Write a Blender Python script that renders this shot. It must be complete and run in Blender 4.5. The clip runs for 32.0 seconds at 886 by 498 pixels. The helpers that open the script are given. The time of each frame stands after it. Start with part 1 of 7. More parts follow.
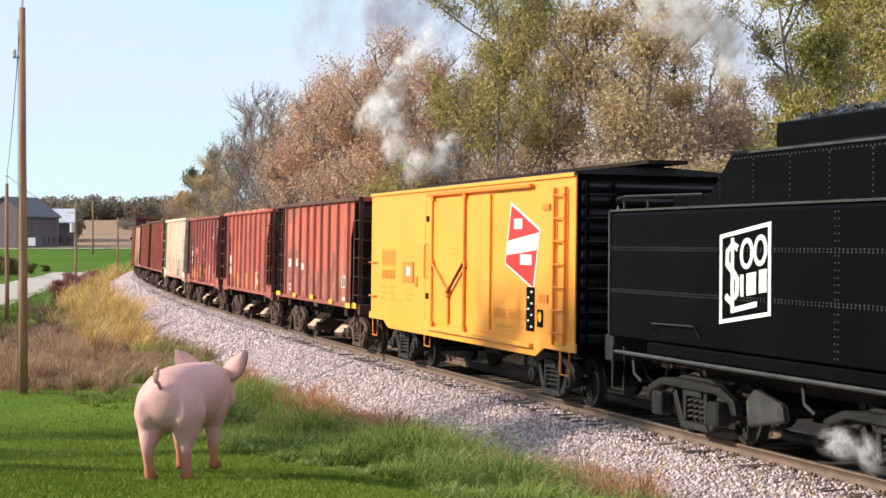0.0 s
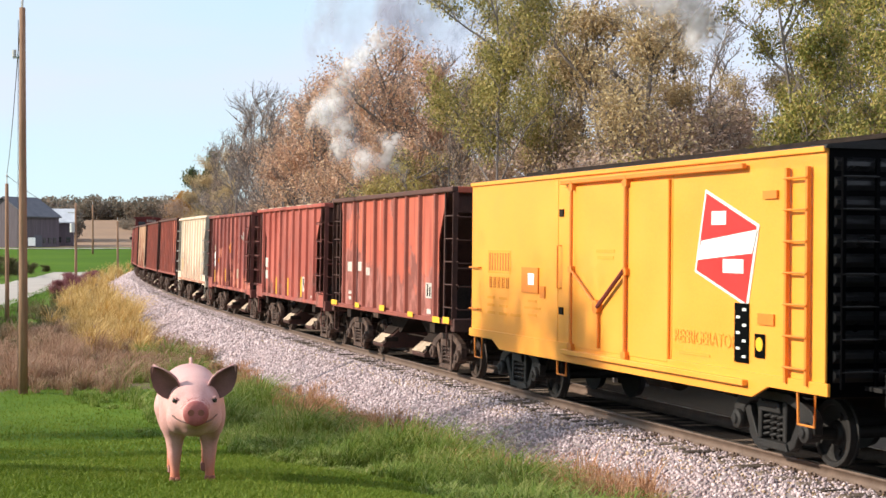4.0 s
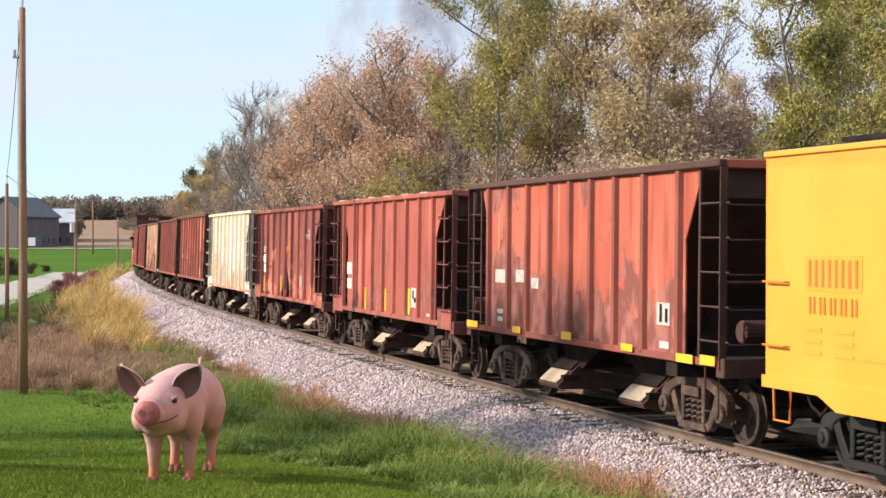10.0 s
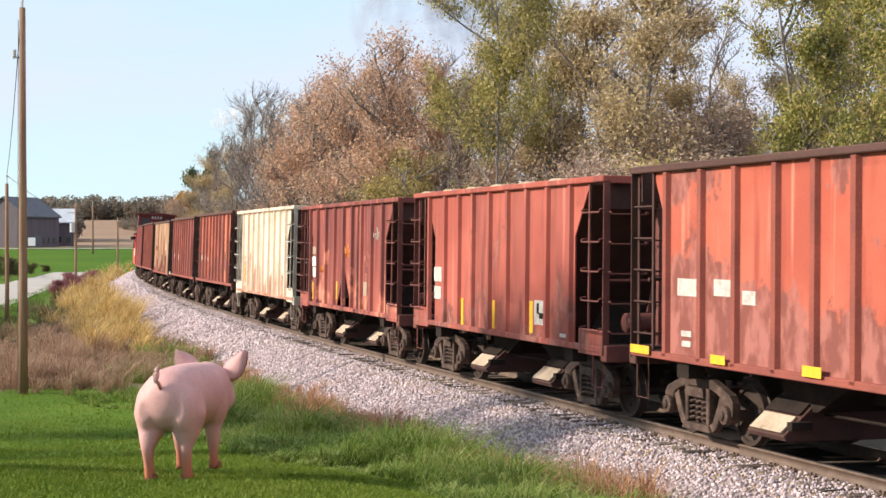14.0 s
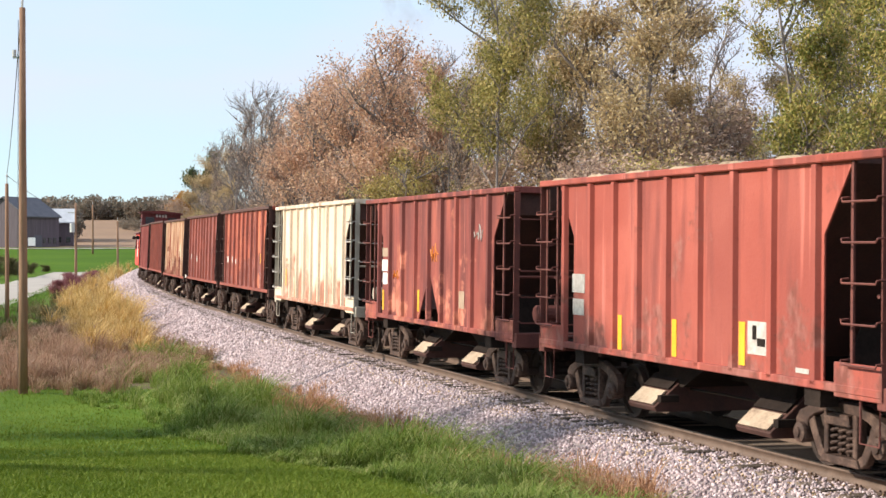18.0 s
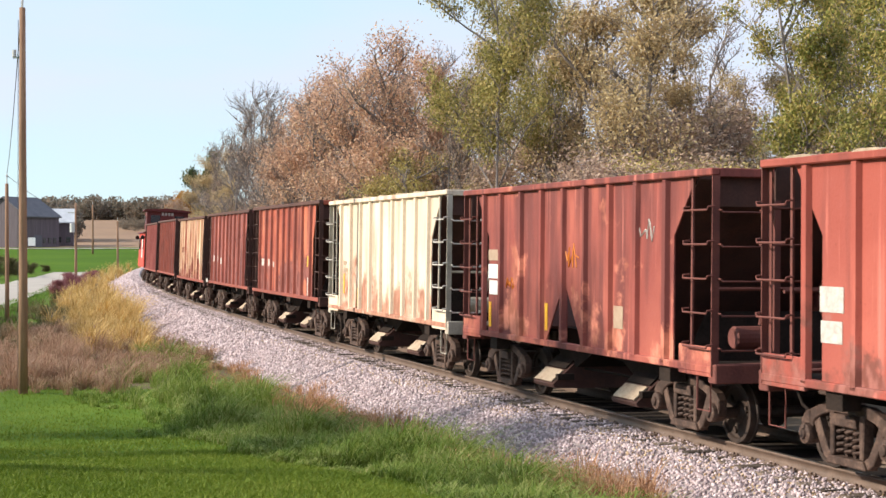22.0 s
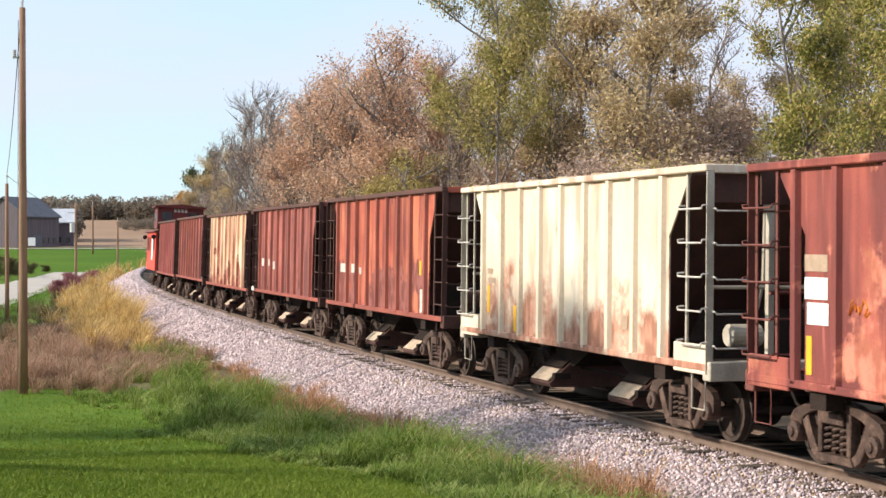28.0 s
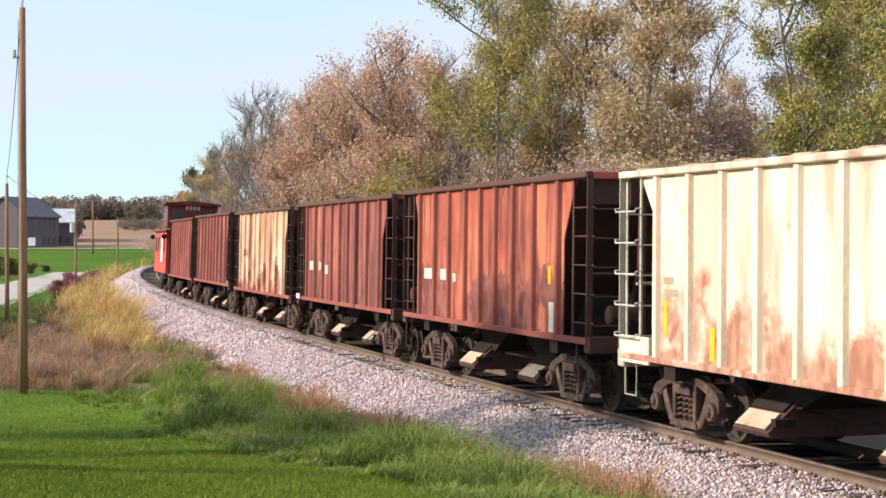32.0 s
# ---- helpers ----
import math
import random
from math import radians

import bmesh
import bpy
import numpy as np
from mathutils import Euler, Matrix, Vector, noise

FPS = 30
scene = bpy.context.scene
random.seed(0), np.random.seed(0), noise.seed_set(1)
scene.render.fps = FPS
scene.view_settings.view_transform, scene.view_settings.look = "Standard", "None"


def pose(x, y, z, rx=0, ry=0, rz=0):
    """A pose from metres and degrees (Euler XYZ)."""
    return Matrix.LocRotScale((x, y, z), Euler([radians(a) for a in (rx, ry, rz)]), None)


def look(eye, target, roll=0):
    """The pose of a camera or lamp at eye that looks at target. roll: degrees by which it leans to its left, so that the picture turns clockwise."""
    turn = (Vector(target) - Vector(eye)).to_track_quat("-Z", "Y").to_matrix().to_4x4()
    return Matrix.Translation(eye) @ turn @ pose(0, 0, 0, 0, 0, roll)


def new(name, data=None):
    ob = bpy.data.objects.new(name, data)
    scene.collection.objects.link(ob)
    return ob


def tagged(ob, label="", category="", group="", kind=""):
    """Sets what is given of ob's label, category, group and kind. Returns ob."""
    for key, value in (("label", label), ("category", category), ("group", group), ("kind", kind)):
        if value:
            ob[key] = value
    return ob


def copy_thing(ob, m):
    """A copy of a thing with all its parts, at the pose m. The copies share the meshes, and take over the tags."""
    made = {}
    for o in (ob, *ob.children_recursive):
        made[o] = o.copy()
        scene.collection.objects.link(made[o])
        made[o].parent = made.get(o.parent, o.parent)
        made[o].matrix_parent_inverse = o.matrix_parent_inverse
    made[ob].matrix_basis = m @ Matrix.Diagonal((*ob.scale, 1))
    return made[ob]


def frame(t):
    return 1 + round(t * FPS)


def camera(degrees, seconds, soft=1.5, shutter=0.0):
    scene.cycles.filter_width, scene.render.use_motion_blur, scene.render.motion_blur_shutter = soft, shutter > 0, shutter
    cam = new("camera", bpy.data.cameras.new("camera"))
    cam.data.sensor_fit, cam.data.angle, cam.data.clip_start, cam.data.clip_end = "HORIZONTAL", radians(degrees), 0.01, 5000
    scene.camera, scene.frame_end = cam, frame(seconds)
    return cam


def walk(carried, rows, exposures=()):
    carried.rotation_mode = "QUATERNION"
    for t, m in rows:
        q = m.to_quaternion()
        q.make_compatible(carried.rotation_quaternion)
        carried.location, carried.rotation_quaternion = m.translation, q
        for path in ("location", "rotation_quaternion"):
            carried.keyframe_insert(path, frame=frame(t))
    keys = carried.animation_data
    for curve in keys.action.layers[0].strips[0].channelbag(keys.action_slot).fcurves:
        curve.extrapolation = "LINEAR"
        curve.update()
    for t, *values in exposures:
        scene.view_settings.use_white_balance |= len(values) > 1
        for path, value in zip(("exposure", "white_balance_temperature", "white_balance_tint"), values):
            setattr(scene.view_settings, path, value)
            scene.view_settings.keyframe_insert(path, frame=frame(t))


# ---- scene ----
cam = camera(31.05, 32.0, 1.5, 0.4)
# The shot: a tripod camera on a lawn beside a curved railway line.
EYE = Vector((0.0, 0.0, 2.777))
AIM = EYE + Vector((0.0, 100.0, -0.476))
walk(cam, [(0.0, look(EYE, AIM)), (32.0, look(EYE, AIM))])

# ---- sun, sky, exposure ----
SUN_ELEV, SUN_AZ = 27.0, -95.0          # azimuth clockwise from +y
world = bpy.data.worlds.new("sky")
scene.world = world
world.use_nodes = True
wn, wl = world.node_tree.nodes, world.node_tree.links
wn.clear()
w_out = wn.new("ShaderNodeOutputWorld")
w_bg = wn.new("ShaderNodeBackground")
w_sky = wn.new("ShaderNodeTexSky")
w_sky.sky_type = "NISHITA"
w_sky.sun_disc = False
w_sky.sun_elevation = radians(SUN_ELEV)
w_sky.sun_rotation = radians(SUN_AZ)
w_sky.air_density, w_sky.dust_density, w_sky.ozone_density = 1.0, 0.15, 3.0
w_geo = wn.new("ShaderNodeTexCoord")
w_map = wn.new("ShaderNodeMapping")
w_map.inputs["Scale"].default_value = (1.6, 1.6, 7.0)
w_map.inputs["Location"].default_value = (0.35, 0.0, 0.42)
w_noise = wn.new("ShaderNodeTexNoise")
w_noise.inputs["Scale"].default_value = 1.5
w_noise.inputs["Detail"].default_value = 5.0
w_ramp = wn.new("ShaderNodeValToRGB")
w_ramp.color_ramp.elements[0].position, w_ramp.color_ramp.elements[1].position = 0.46, 0.72
w_mix = wn.new("ShaderNodeMix")
w_mix.data_type = "RGBA"
w_mix.inputs["B"].default_value = (5.4, 5.4, 6.6, 1)
w_haze = wn.new("ShaderNodeMix")
w_haze.data_type = "RGBA"
w_haze.inputs["Factor"].default_value = 0.72
w_haze.inputs["B"].default_value = (4.75, 6.4, 7.35, 1)
w_half = wn.new("ShaderNodeMath")
w_half.operation = "MULTIPLY"
w_half.inputs[1].default_value = 0.75
wl.new(w_geo.outputs["Generated"], w_map.inputs["Vector"])
wl.new(w_map.outputs["Vector"], w_noise.inputs["Vector"])
wl.new(w_noise.outputs["Fac"], w_ramp.inputs["Fac"])
wl.new(w_ramp.outputs["Color"], w_half.inputs[0])
w_sep = wn.new("ShaderNodeSeparateXYZ")
w_bank = wn.new("ShaderNodeMapRange")
w_bank.interpolation_type = "SMOOTHSTEP"
w_bank.inputs["From Min"].default_value, w_bank.inputs["From Max"].default_value = -0.14, 0.16
w_bank.inputs["To Max"].default_value = 0.6
w_sum = wn.new("ShaderNodeMath")
w_sum.use_clamp = True
wl.new(w_geo.outputs["Generated"], w_sep.inputs["Vector"])
wl.new(w_sep.outputs["X"], w_bank.inputs["Value"])
wl.new(w_half.outputs["Value"], w_sum.inputs[0])
wl.new(w_bank.outputs["Result"], w_sum.inputs[1])
wl.new(w_sum.outputs["Value"], w_mix.inputs["Factor"])
wl.new(w_sky.outputs["Color"], w_haze.inputs["A"])
wl.new(w_haze.outputs["Result"], w_mix.inputs["A"])
wl.new(w_mix.outputs["Result"], w_bg.inputs["Color"])
wl.new(w_bg.outputs["Background"], w_out.inputs["Surface"])
w_bg.inputs["Strength"].default_value = 0.115

sun = new("sun", bpy.data.lights.new("sun", "SUN"))
sun.data.energy, sun.data.angle, sun.data.color = 5.0, radians(0.53), (1.0, 0.90, 0.76)
sun_dir = Vector((math.sin(radians(SUN_AZ)) * math.cos(radians(SUN_ELEV)),
                  math.cos(radians(SUN_AZ)) * math.cos(radians(SUN_ELEV)), math.sin(radians(SUN_ELEV))))
sun.matrix_world = look(sun_dir * 100, (0, 0, 0))
scene.view_settings.exposure = 0.46


# ---- materials ----
def ramp_set(node, stops):
    el = node.color_ramp.elements
    while len(el) < len(stops):
        el.new(0.5)
    for e, (pos, c) in zip(el, stops):
        e.position = pos
        e.color = (*c, 1)


def mat(name, stops, scale=3.0, rough=0.8, metal=0.0, bump=0.3, fine=40.0, stretch=(1, 1, 1), offset=(0, 0, 0), spec=0.4, random=""):
    """Colour ramp over two scales of noise in object space, with roughness wear and fine relief."""
    m = bpy.data.materials.new(name)
    m.use_nodes = True
    n, l = m.node_tree.nodes, m.node_tree.links
    b = n["Principled BSDF"]
    tc, mp = n.new("ShaderNodeTexCoord"), n.new("ShaderNodeMapping")
    mp.inputs["Scale"].default_value, mp.inputs["Location"].default_value = stretch, offset
    l.new(tc.outputs["Object"], mp.inputs["Vector"])
    a, f = n.new("ShaderNodeTexNoise"), n.new("ShaderNodeTexNoise")
    a.inputs["Scale"].default_value, a.inputs["Detail"].default_value = scale, 5
    f.inputs["Scale"].default_value, f.inputs["Detail"].default_value = fine, 3
    for q in (a, f):
        l.new(mp.outputs["Vector"], q.inputs["Vector"])
    mix = n.new("ShaderNodeMix")
    mix.inputs["Factor"].default_value = 0.35
    l.new(a.outputs["Fac"], mix.inputs["A"])
    l.new(f.outputs["Fac"], mix.inputs["B"])
    value = mix.outputs["Result"]
    if random:
        if random == "island":
            r = n.new("ShaderNodeNewGeometry").outputs["Random Per Island"]
        else:
            r = n.new("ShaderNodeObjectInfo").outputs["Random"]
        mx = n.new("ShaderNodeMix")
        mx.inputs["Factor"].default_value = 0.6
        l.new(value, mx.inputs["A"])
        l.new(r, mx.inputs["B"])
        value = mx.outputs["Result"]
    ramp = n.new("ShaderNodeValToRGB")
    ramp_set(ramp, stops)
    l.new(value, ramp.inputs["Fac"])
    l.new(ramp.outputs["Color"], b.inputs["Base Color"])
    mr = n.new("ShaderNodeMapRange")
    mr.inputs["To Min"].default_value, mr.inputs["To Max"].default_value = max(rough - 0.15, 0.05), min(rough + 0.15, 1)
    l.new(a.outputs["Fac"], mr.inputs["Value"])
    l.new(mr.outputs["Result"], b.inputs["Roughness"])
    b.inputs["Metallic"].default_value = metal
    b.inputs["Specular IOR Level"].default_value = spec
    if bump:
        bp = n.new("ShaderNodeBump")
        bp.inputs["Strength"].default_value, bp.inputs["Distance"].default_value = bump, 0.02
        l.new(f.outputs["Fac"], bp.inputs["Height"])
        l.new(bp.outputs["Normal"], b.inputs["Normal"])
    return m


def leaf_mat(name, colours, through_light=0.35, rough=0.7):
    """Leaves and blades: a colour per island, some light let through."""
    m = bpy.data.materials.new(name)
    m.use_nodes = True
    n, l = m.node_tree.nodes, m.node_tree.links
    b = n["Principled BSDF"]
    g = n.new("ShaderNodeNewGeometry")
    tc, ns = n.new("ShaderNodeTexCoord"), n.new("ShaderNodeTexNoise")
    ns.inputs["Scale"].default_value = 0.45
    ns.inputs["Detail"].default_value = 3
    l.new(tc.outputs["Object"], ns.inputs["Vector"])
    mx = n.new("ShaderNodeMix")
    mx.inputs["Factor"].default_value = 0.5
    l.new(g.outputs["Random Per Island"], mx.inputs["A"])
    l.new(ns.outputs["Fac"], mx.inputs["B"])
    r = n.new("ShaderNodeValToRGB")
    k = len(colours)
    ramp_set(r, [(0.15 + 0.7 * i / max(k - 1, 1), c) for i, c in enumerate(colours)])
    l.new(mx.outputs["Result"], r.inputs["Fac"])
    l.new(r.outputs["Color"], b.inputs["Base Color"])
    b.inputs["Roughness"].default_value = rough
    b.inputs["Specular IOR Level"].default_value = 0.25
    t = n.new("ShaderNodeBsdfTranslucent")
    l.new(r.outputs["Color"], t.inputs["Color"])
    ms = n.new("ShaderNodeMixShader")
    ms.inputs["Fac"].default_value = through_light
    l.new(b.outputs["BSDF"], ms.inputs[1])
    l.new(t.outputs["BSDF"], ms.inputs[2])
    l.new(ms.outputs["Shader"], n["Material Output"].inputs["Surface"])
    return m


def car_paint(name, base, faded, stain, rust, seed, stain_at=0.52, rust_at=0.6, low=0.0, rough=0.7, edge=0.08, spread=1.1):
    """Weathered car paint: faded patches, vertical run-off streaks, rust that gathers in blotches."""
    m = bpy.data.materials.new(name)
    m.use_nodes = True
    n, l = m.node_tree.nodes, m.node_tree.links
    b = n["Principled BSDF"]
    tc = n.new("ShaderNodeTexCoord")

    def tex(scale, stretch, detail=5, shift=0.0):
        mp, t = n.new("ShaderNodeMapping"), n.new("ShaderNodeTexNoise")
        mp.inputs["Scale"].default_value = stretch
        mp.inputs["Location"].default_value = (seed * 3.7 + shift, seed * 1.3, seed * 2.1)
        t.inputs["Scale"].default_value, t.inputs["Detail"].default_value = scale, detail
        l.new(tc.outputs["Object"], mp.inputs["Vector"])
        l.new(mp.outputs["Vector"], t.inputs["Vector"])
        return t.outputs["Fac"]

    def over(colour, other, fac, at, width):
        r = n.new("ShaderNodeMapRange")
        r.inputs["From Min"].default_value, r.inputs["From Max"].default_value = at, at + width
        l.new(fac, r.inputs["Value"])
        x = n.new("ShaderNodeMix")
        x.data_type = "RGBA"
        l.new(r.outputs["Result"], x.inputs["Factor"])
        if isinstance(colour, tuple):
            x.inputs["A"].default_value = (*colour, 1)
        else:
            l.new(colour, x.inputs["A"])
        if isinstance(other, tuple):
            x.inputs["B"].default_value = (*other, 1)
        else:
            l.new(other, x.inputs["B"])
        return x.outputs["Result"]

    def lowered(fac, amount):
        sep, mr, ad = n.new("ShaderNodeSeparateXYZ"), n.new("ShaderNodeMapRange"), n.new("ShaderNodeMath")
        l.new(tc.outputs["Object"], sep.inputs["Vector"])
        mr.inputs["From Min"].default_value, mr.inputs["From Max"].default_value = 1.2, 2.6
        mr.inputs["To Min"].default_value, mr.inputs["To Max"].default_value = amount, -amount * 0.5
        l.new(sep.outputs["Z"], mr.inputs["Value"])
        l.new(fac, ad.inputs[0])
        l.new(mr.outputs["Result"], ad.inputs[1])
        return ad.outputs["Value"]

    patch = tex(0.55, (1, 0.3, 1.2))
    streak = tex(1.6, (1.6, 1.0, 0.22), 6, 4.0)
    blot = tex(spread, (1, 0.4, 1.0), 7, 9.0)
    blot.node.inputs["Roughness"].default_value = 0.66
    grain = tex(30.0, (1, 1, 0.6), 4, 2.0)
    rusts = over(rust, tuple(v * 1.55 + 0.03 for v in rust), tex(3.5, (1.4, 1, 0.7), 6, 21.0), 0.44, 0.16)
    c = over(base, faded, patch, 0.42, 0.2)
    # each sheet between two ribs has aged a little differently
    sx, mu, fl, wh = n.new("ShaderNodeSeparateXYZ"), n.new("ShaderNodeMath"), n.new("ShaderNodeMath"), n.new("ShaderNodeTexWhiteNoise")
    mu.operation, fl.operation, wh.noise_dimensions = "MULTIPLY_ADD", "FLOOR", "1D"
    mu.inputs[1].default_value, mu.inputs[2].default_value = 1 / 0.97, seed * 7 + 0.18
    l.new(tc.outputs["Object"], sx.inputs["Vector"])
    l.new(sx.outputs["X"], mu.inputs[0])
    l.new(mu.outputs["Value"], fl.inputs[0])
    l.new(fl.outputs["Value"], wh.inputs["W"])
    c = over(c, stain, wh.outputs["Value"], 0.35, 1.3)
    c = over(c, stain, streak, stain_at, 0.16)
    c = over(c, tuple(min(v * 1.25 + 0.03, 0.8) for v in faded), tex(3.2, (2.4, 1.0, 0.10), 5, 13.0), 0.60, 0.14)
    c = over(c, rusts, lowered(blot, low) if low else blot, rust_at, edge)
    c = over(c, tuple(v * 0.55 for v in stain), grain, 0.62, 0.3)
    l.new(c, b.inputs["Base Color"])
    mr = n.new("ShaderNodeMapRange")
    mr.inputs["To Min"].default_value, mr.inputs["To Max"].default_value = rough - 0.2, min(rough + 0.25, 1)
    l.new(blot, mr.inputs["Value"])
    l.new(mr.outputs["Result"], b.inputs["Roughness"])
    b.inputs["Specular IOR Level"].default_value = 0.35
    bp = n.new("ShaderNodeBump")
    bp.inputs["Strength"].default_value, bp.inputs["Distance"].default_value = 0.25, 0.02
    l.new(grain, bp.inputs["Height"])
    l.new(bp.outputs["Normal"], b.inputs["Normal"])
    return m


M_LAWN = mat("lawn", [(0.3, (0.045, 0.095, 0.007)), (0.5, (0.085, 0.15, 0.013)), (0.72, (0.13, 0.19, 0.025))], 0.5, 0.9, 0, 0.5, 25, spec=0.1)
M_DRY = mat("dry_grass_soil", [(0.3, (0.07, 0.055, 0.03)), (0.55, (0.13, 0.09, 0.045)), (0.75, (0.10, 0.11, 0.04))], 0.6, 0.95, 0, 0.5, 20)
M_FIELD = mat("green_field", [(0.3, (0.045, 0.10, 0.006)), (0.5, (0.068, 0.135, 0.010)), (0.7, (0.10, 0.165, 0.016))], 0.05, 0.9, 0, 0.2, 3, spec=0.05)
M_STUBBLE = mat("corn_stubble", [(0.3, (0.22, 0.13, 0.075)), (0.7, (0.32, 0.20, 0.12))], 0.03, 0.95, 0, 0.2, 0.6)
# near-black bed colour stands in for the shade under the train
M_SHADEBED = mat("shade_dark_track_bed", [(0.3, (0.008, 0.0065, 0.006)), (0.7, (0.028, 0.022, 0.019))], 2.5, 0.95, 0, 0.6, 25, spec=0.1)
M_WOODFLOOR = mat("wood_floor", [(0.3, (0.035, 0.024, 0.014)), (0.7, (0.08, 0.056, 0.032))], 0.6, 0.95, 0, 0.4, 14)
M_GRAVEL = mat("ballast_bed", [(0.3, (0.14, 0.115, 0.11)), (0.5, (0.25, 0.205, 0.20)), (0.7, (0.38, 0.325, 0.32))], 6, 0.95, 0, 0.6, 30)
M_STONE = mat("ballast_stone", [(0.2, (0.22, 0.166, 0.172)), (0.5, (0.44, 0.345, 0.355)), (0.8, (0.70, 0.575, 0.585))], 3, 0.9, 0, 0.3, 50, random="island")
M_TANSTONE = mat("tan_gravel", [(0.2, (0.20, 0.13, 0.075)), (0.5, (0.40, 0.27, 0.16)), (0.8, (0.60, 0.45, 0.30))], 3, 0.9, 0, 0.3, 50, random="island")
M_ROAD = mat("pale_asphalt", [(0.3, (0.31, 0.275, 0.24)), (0.7, (0.47, 0.42, 0.37))], 0.3, 0.9, 0, 0.2, 8)
M_RAIL = mat("rusty_rail", [(0.3, (0.10, 0.066, 0.048)), (0.7, (0.19, 0.13, 0.10))], 5, 0.6, 0.2, 0.3, 40)
M_RAILTOP = mat("polished_rail", [(0.3, (0.30, 0.27, 0.25)), (0.7, (0.45, 0.42, 0.40))], 5, 0.35, 0.9, 0.1, 40)
M_TIE = mat("weathered_tie", [(0.25, (0.05, 0.036, 0.027)), (0.55, (0.12, 0.085, 0.062)), (0.8, (0.24, 0.18, 0.135))], 2, 0.9, 0, 0.5, 30, stretch=(1, 8, 1), random="object")
M_POLE = mat("pole_wood", [(0.25, (0.15, 0.082, 0.05)), (0.55, (0.28, 0.16, 0.098)), (0.8, (0.42, 0.27, 0.18))], 2, 0.85, 0, 0.5, 18, stretch=(6, 6, 0.35))
M_BARK = mat("bark", [(0.25, (0.06, 0.045, 0.035)), (0.55, (0.13, 0.10, 0.08)), (0.8, (0.24, 0.20, 0.17))], 1.5, 0.95, 0, 0.6, 10)
M_GREYBARK = mat("grey_bark", [(0.3, (0.115, 0.095, 0.088)), (0.7, (0.29, 0.25, 0.23))], 1.5, 0.95, 0, 0.5, 10)
M_BLACK = mat("black_paint", [(0.3, (0.002, 0.002, 0.0024)), (0.6, (0.0032, 0.0032, 0.004)), (0.85, (0.008, 0.0075, 0.007))], 1.2, 0.38, 0, 0.06, 25, spec=0.02)
M_GLOSSBLACK = mat("worn_gloss_black", [(0.3, (0.008, 0.008, 0.009)), (0.6, (0.014, 0.014, 0.015)), (0.85, (0.035, 0.034, 0.034))], 2.0, 0.32, 0, 0.1, 25, spec=0.6)
M_BLACKIRON = mat("grimy_black_iron", [(0.3, (0.008, 0.007, 0.007)), (0.6, (0.018, 0.016, 0.015)), (0.85, (0.045, 0.04, 0.036))], 3, 0.65, 0.1, 0.4, 30)
M_GREYIRON = mat("oily_black_iron", [(0.3, (0.006, 0.006, 0.006)), (0.7, (0.022, 0.020, 0.019))], 3, 0.42, 0.2, 0.4, 30, spec=0.5)
# paler grey iron; along the tender's rail and edges it paints in highlights
M_EDGEGREY = mat("grey_iron_and_edge_highlight", [(0.3, (0.022, 0.022, 0.023)), (0.7, (0.08, 0.078, 0.076))], 3, 0.45, 0.3, 0.2, 30)
M_TRUCK = mat("rusty_cast_steel", [(0.25, (0.022, 0.013, 0.010)), (0.5, (0.070, 0.040, 0.030)), (0.8, (0.22, 0.14, 0.105))], 5, 0.72, 0.15, 0.5, 25)
M_WHEEL = mat("wheel_steel", [(0.3, (0.022, 0.015, 0.012)), (0.7, (0.075, 0.048, 0.037))], 4, 0.65, 0.2, 0.3, 30)
# underframe grime, made near-black to carry the shade beneath the cars too
M_UNDER = mat("underframe_grime_and_shade", [(0.3, (0.013, 0.010, 0.009)), (0.7, (0.04, 0.028, 0.023))], 3, 0.95, 0, 0.4, 25, spec=0.1)
M_CHUTE = mat("dusty_cream_chute", [(0.3, (0.20, 0.135, 0.095)), (0.45, (0.40, 0.30, 0.215)), (0.65, (0.52, 0.41, 0.30)), (0.85, (0.26, 0.18, 0.13))], 3, 0.85, 0, 0.3, 25)
M_YELLOW = mat("orange_yellow_paint", [(0.25, (0.76, 0.275, 0.028)), (0.5, (0.83, 0.325, 0.038)), (0.8, (0.85, 0.365, 0.056))], 0.8, 0.45, 0, 0.06, 30, spec=0.5)
M_ORANGE = mat("orange_hardware", [(0.3, (0.60, 0.17, 0.02)), (0.7, (0.70, 0.23, 0.03))], 2, 0.5, 0, 0.1, 30)
M_RUSTMARK = mat("faded_orange_lettering", [(0.3, (0.40, 0.125, 0.018)), (0.7, (0.50, 0.17, 0.03))], 4, 0.7, 0, 0, 30)
M_FAINT = mat("faint_orange_stencil", [(0.3, (0.70, 0.27, 0.028)), (0.7, (0.76, 0.31, 0.035))], 4, 0.7, 0, 0, 30)
M_RED = mat("red_sign", [(0.3, (0.52, 0.02, 0.02)), (0.7, (0.60, 0.03, 0.025))], 2, 0.5, 0, 0, 30)
M_WHITE = mat("white_paint", [(0.3, (0.70, 0.70, 0.68)), (0.7, (0.82, 0.82, 0.80))], 3, 0.6, 0, 0.05, 30)
M_OFFWHITE = mat("worn_white_stencil", [(0.3, (0.34, 0.28, 0.25)), (0.6, (0.56, 0.52, 0.48))], 8, 0.8, 0, 0, 30)
M_RUSTSTENCIL = mat("faint_brown_stencil", [(0.3, (0.30, 0.20, 0.14)), (0.7, (0.44, 0.33, 0.24))], 8, 0.8, 0, 0, 30)
M_TAPE = mat("yellow_reflector", [(0.3, (0.74, 0.36, 0.02)), (0.7, (0.84, 0.48, 0.035))], 4, 0.5, 0, 0, 30)
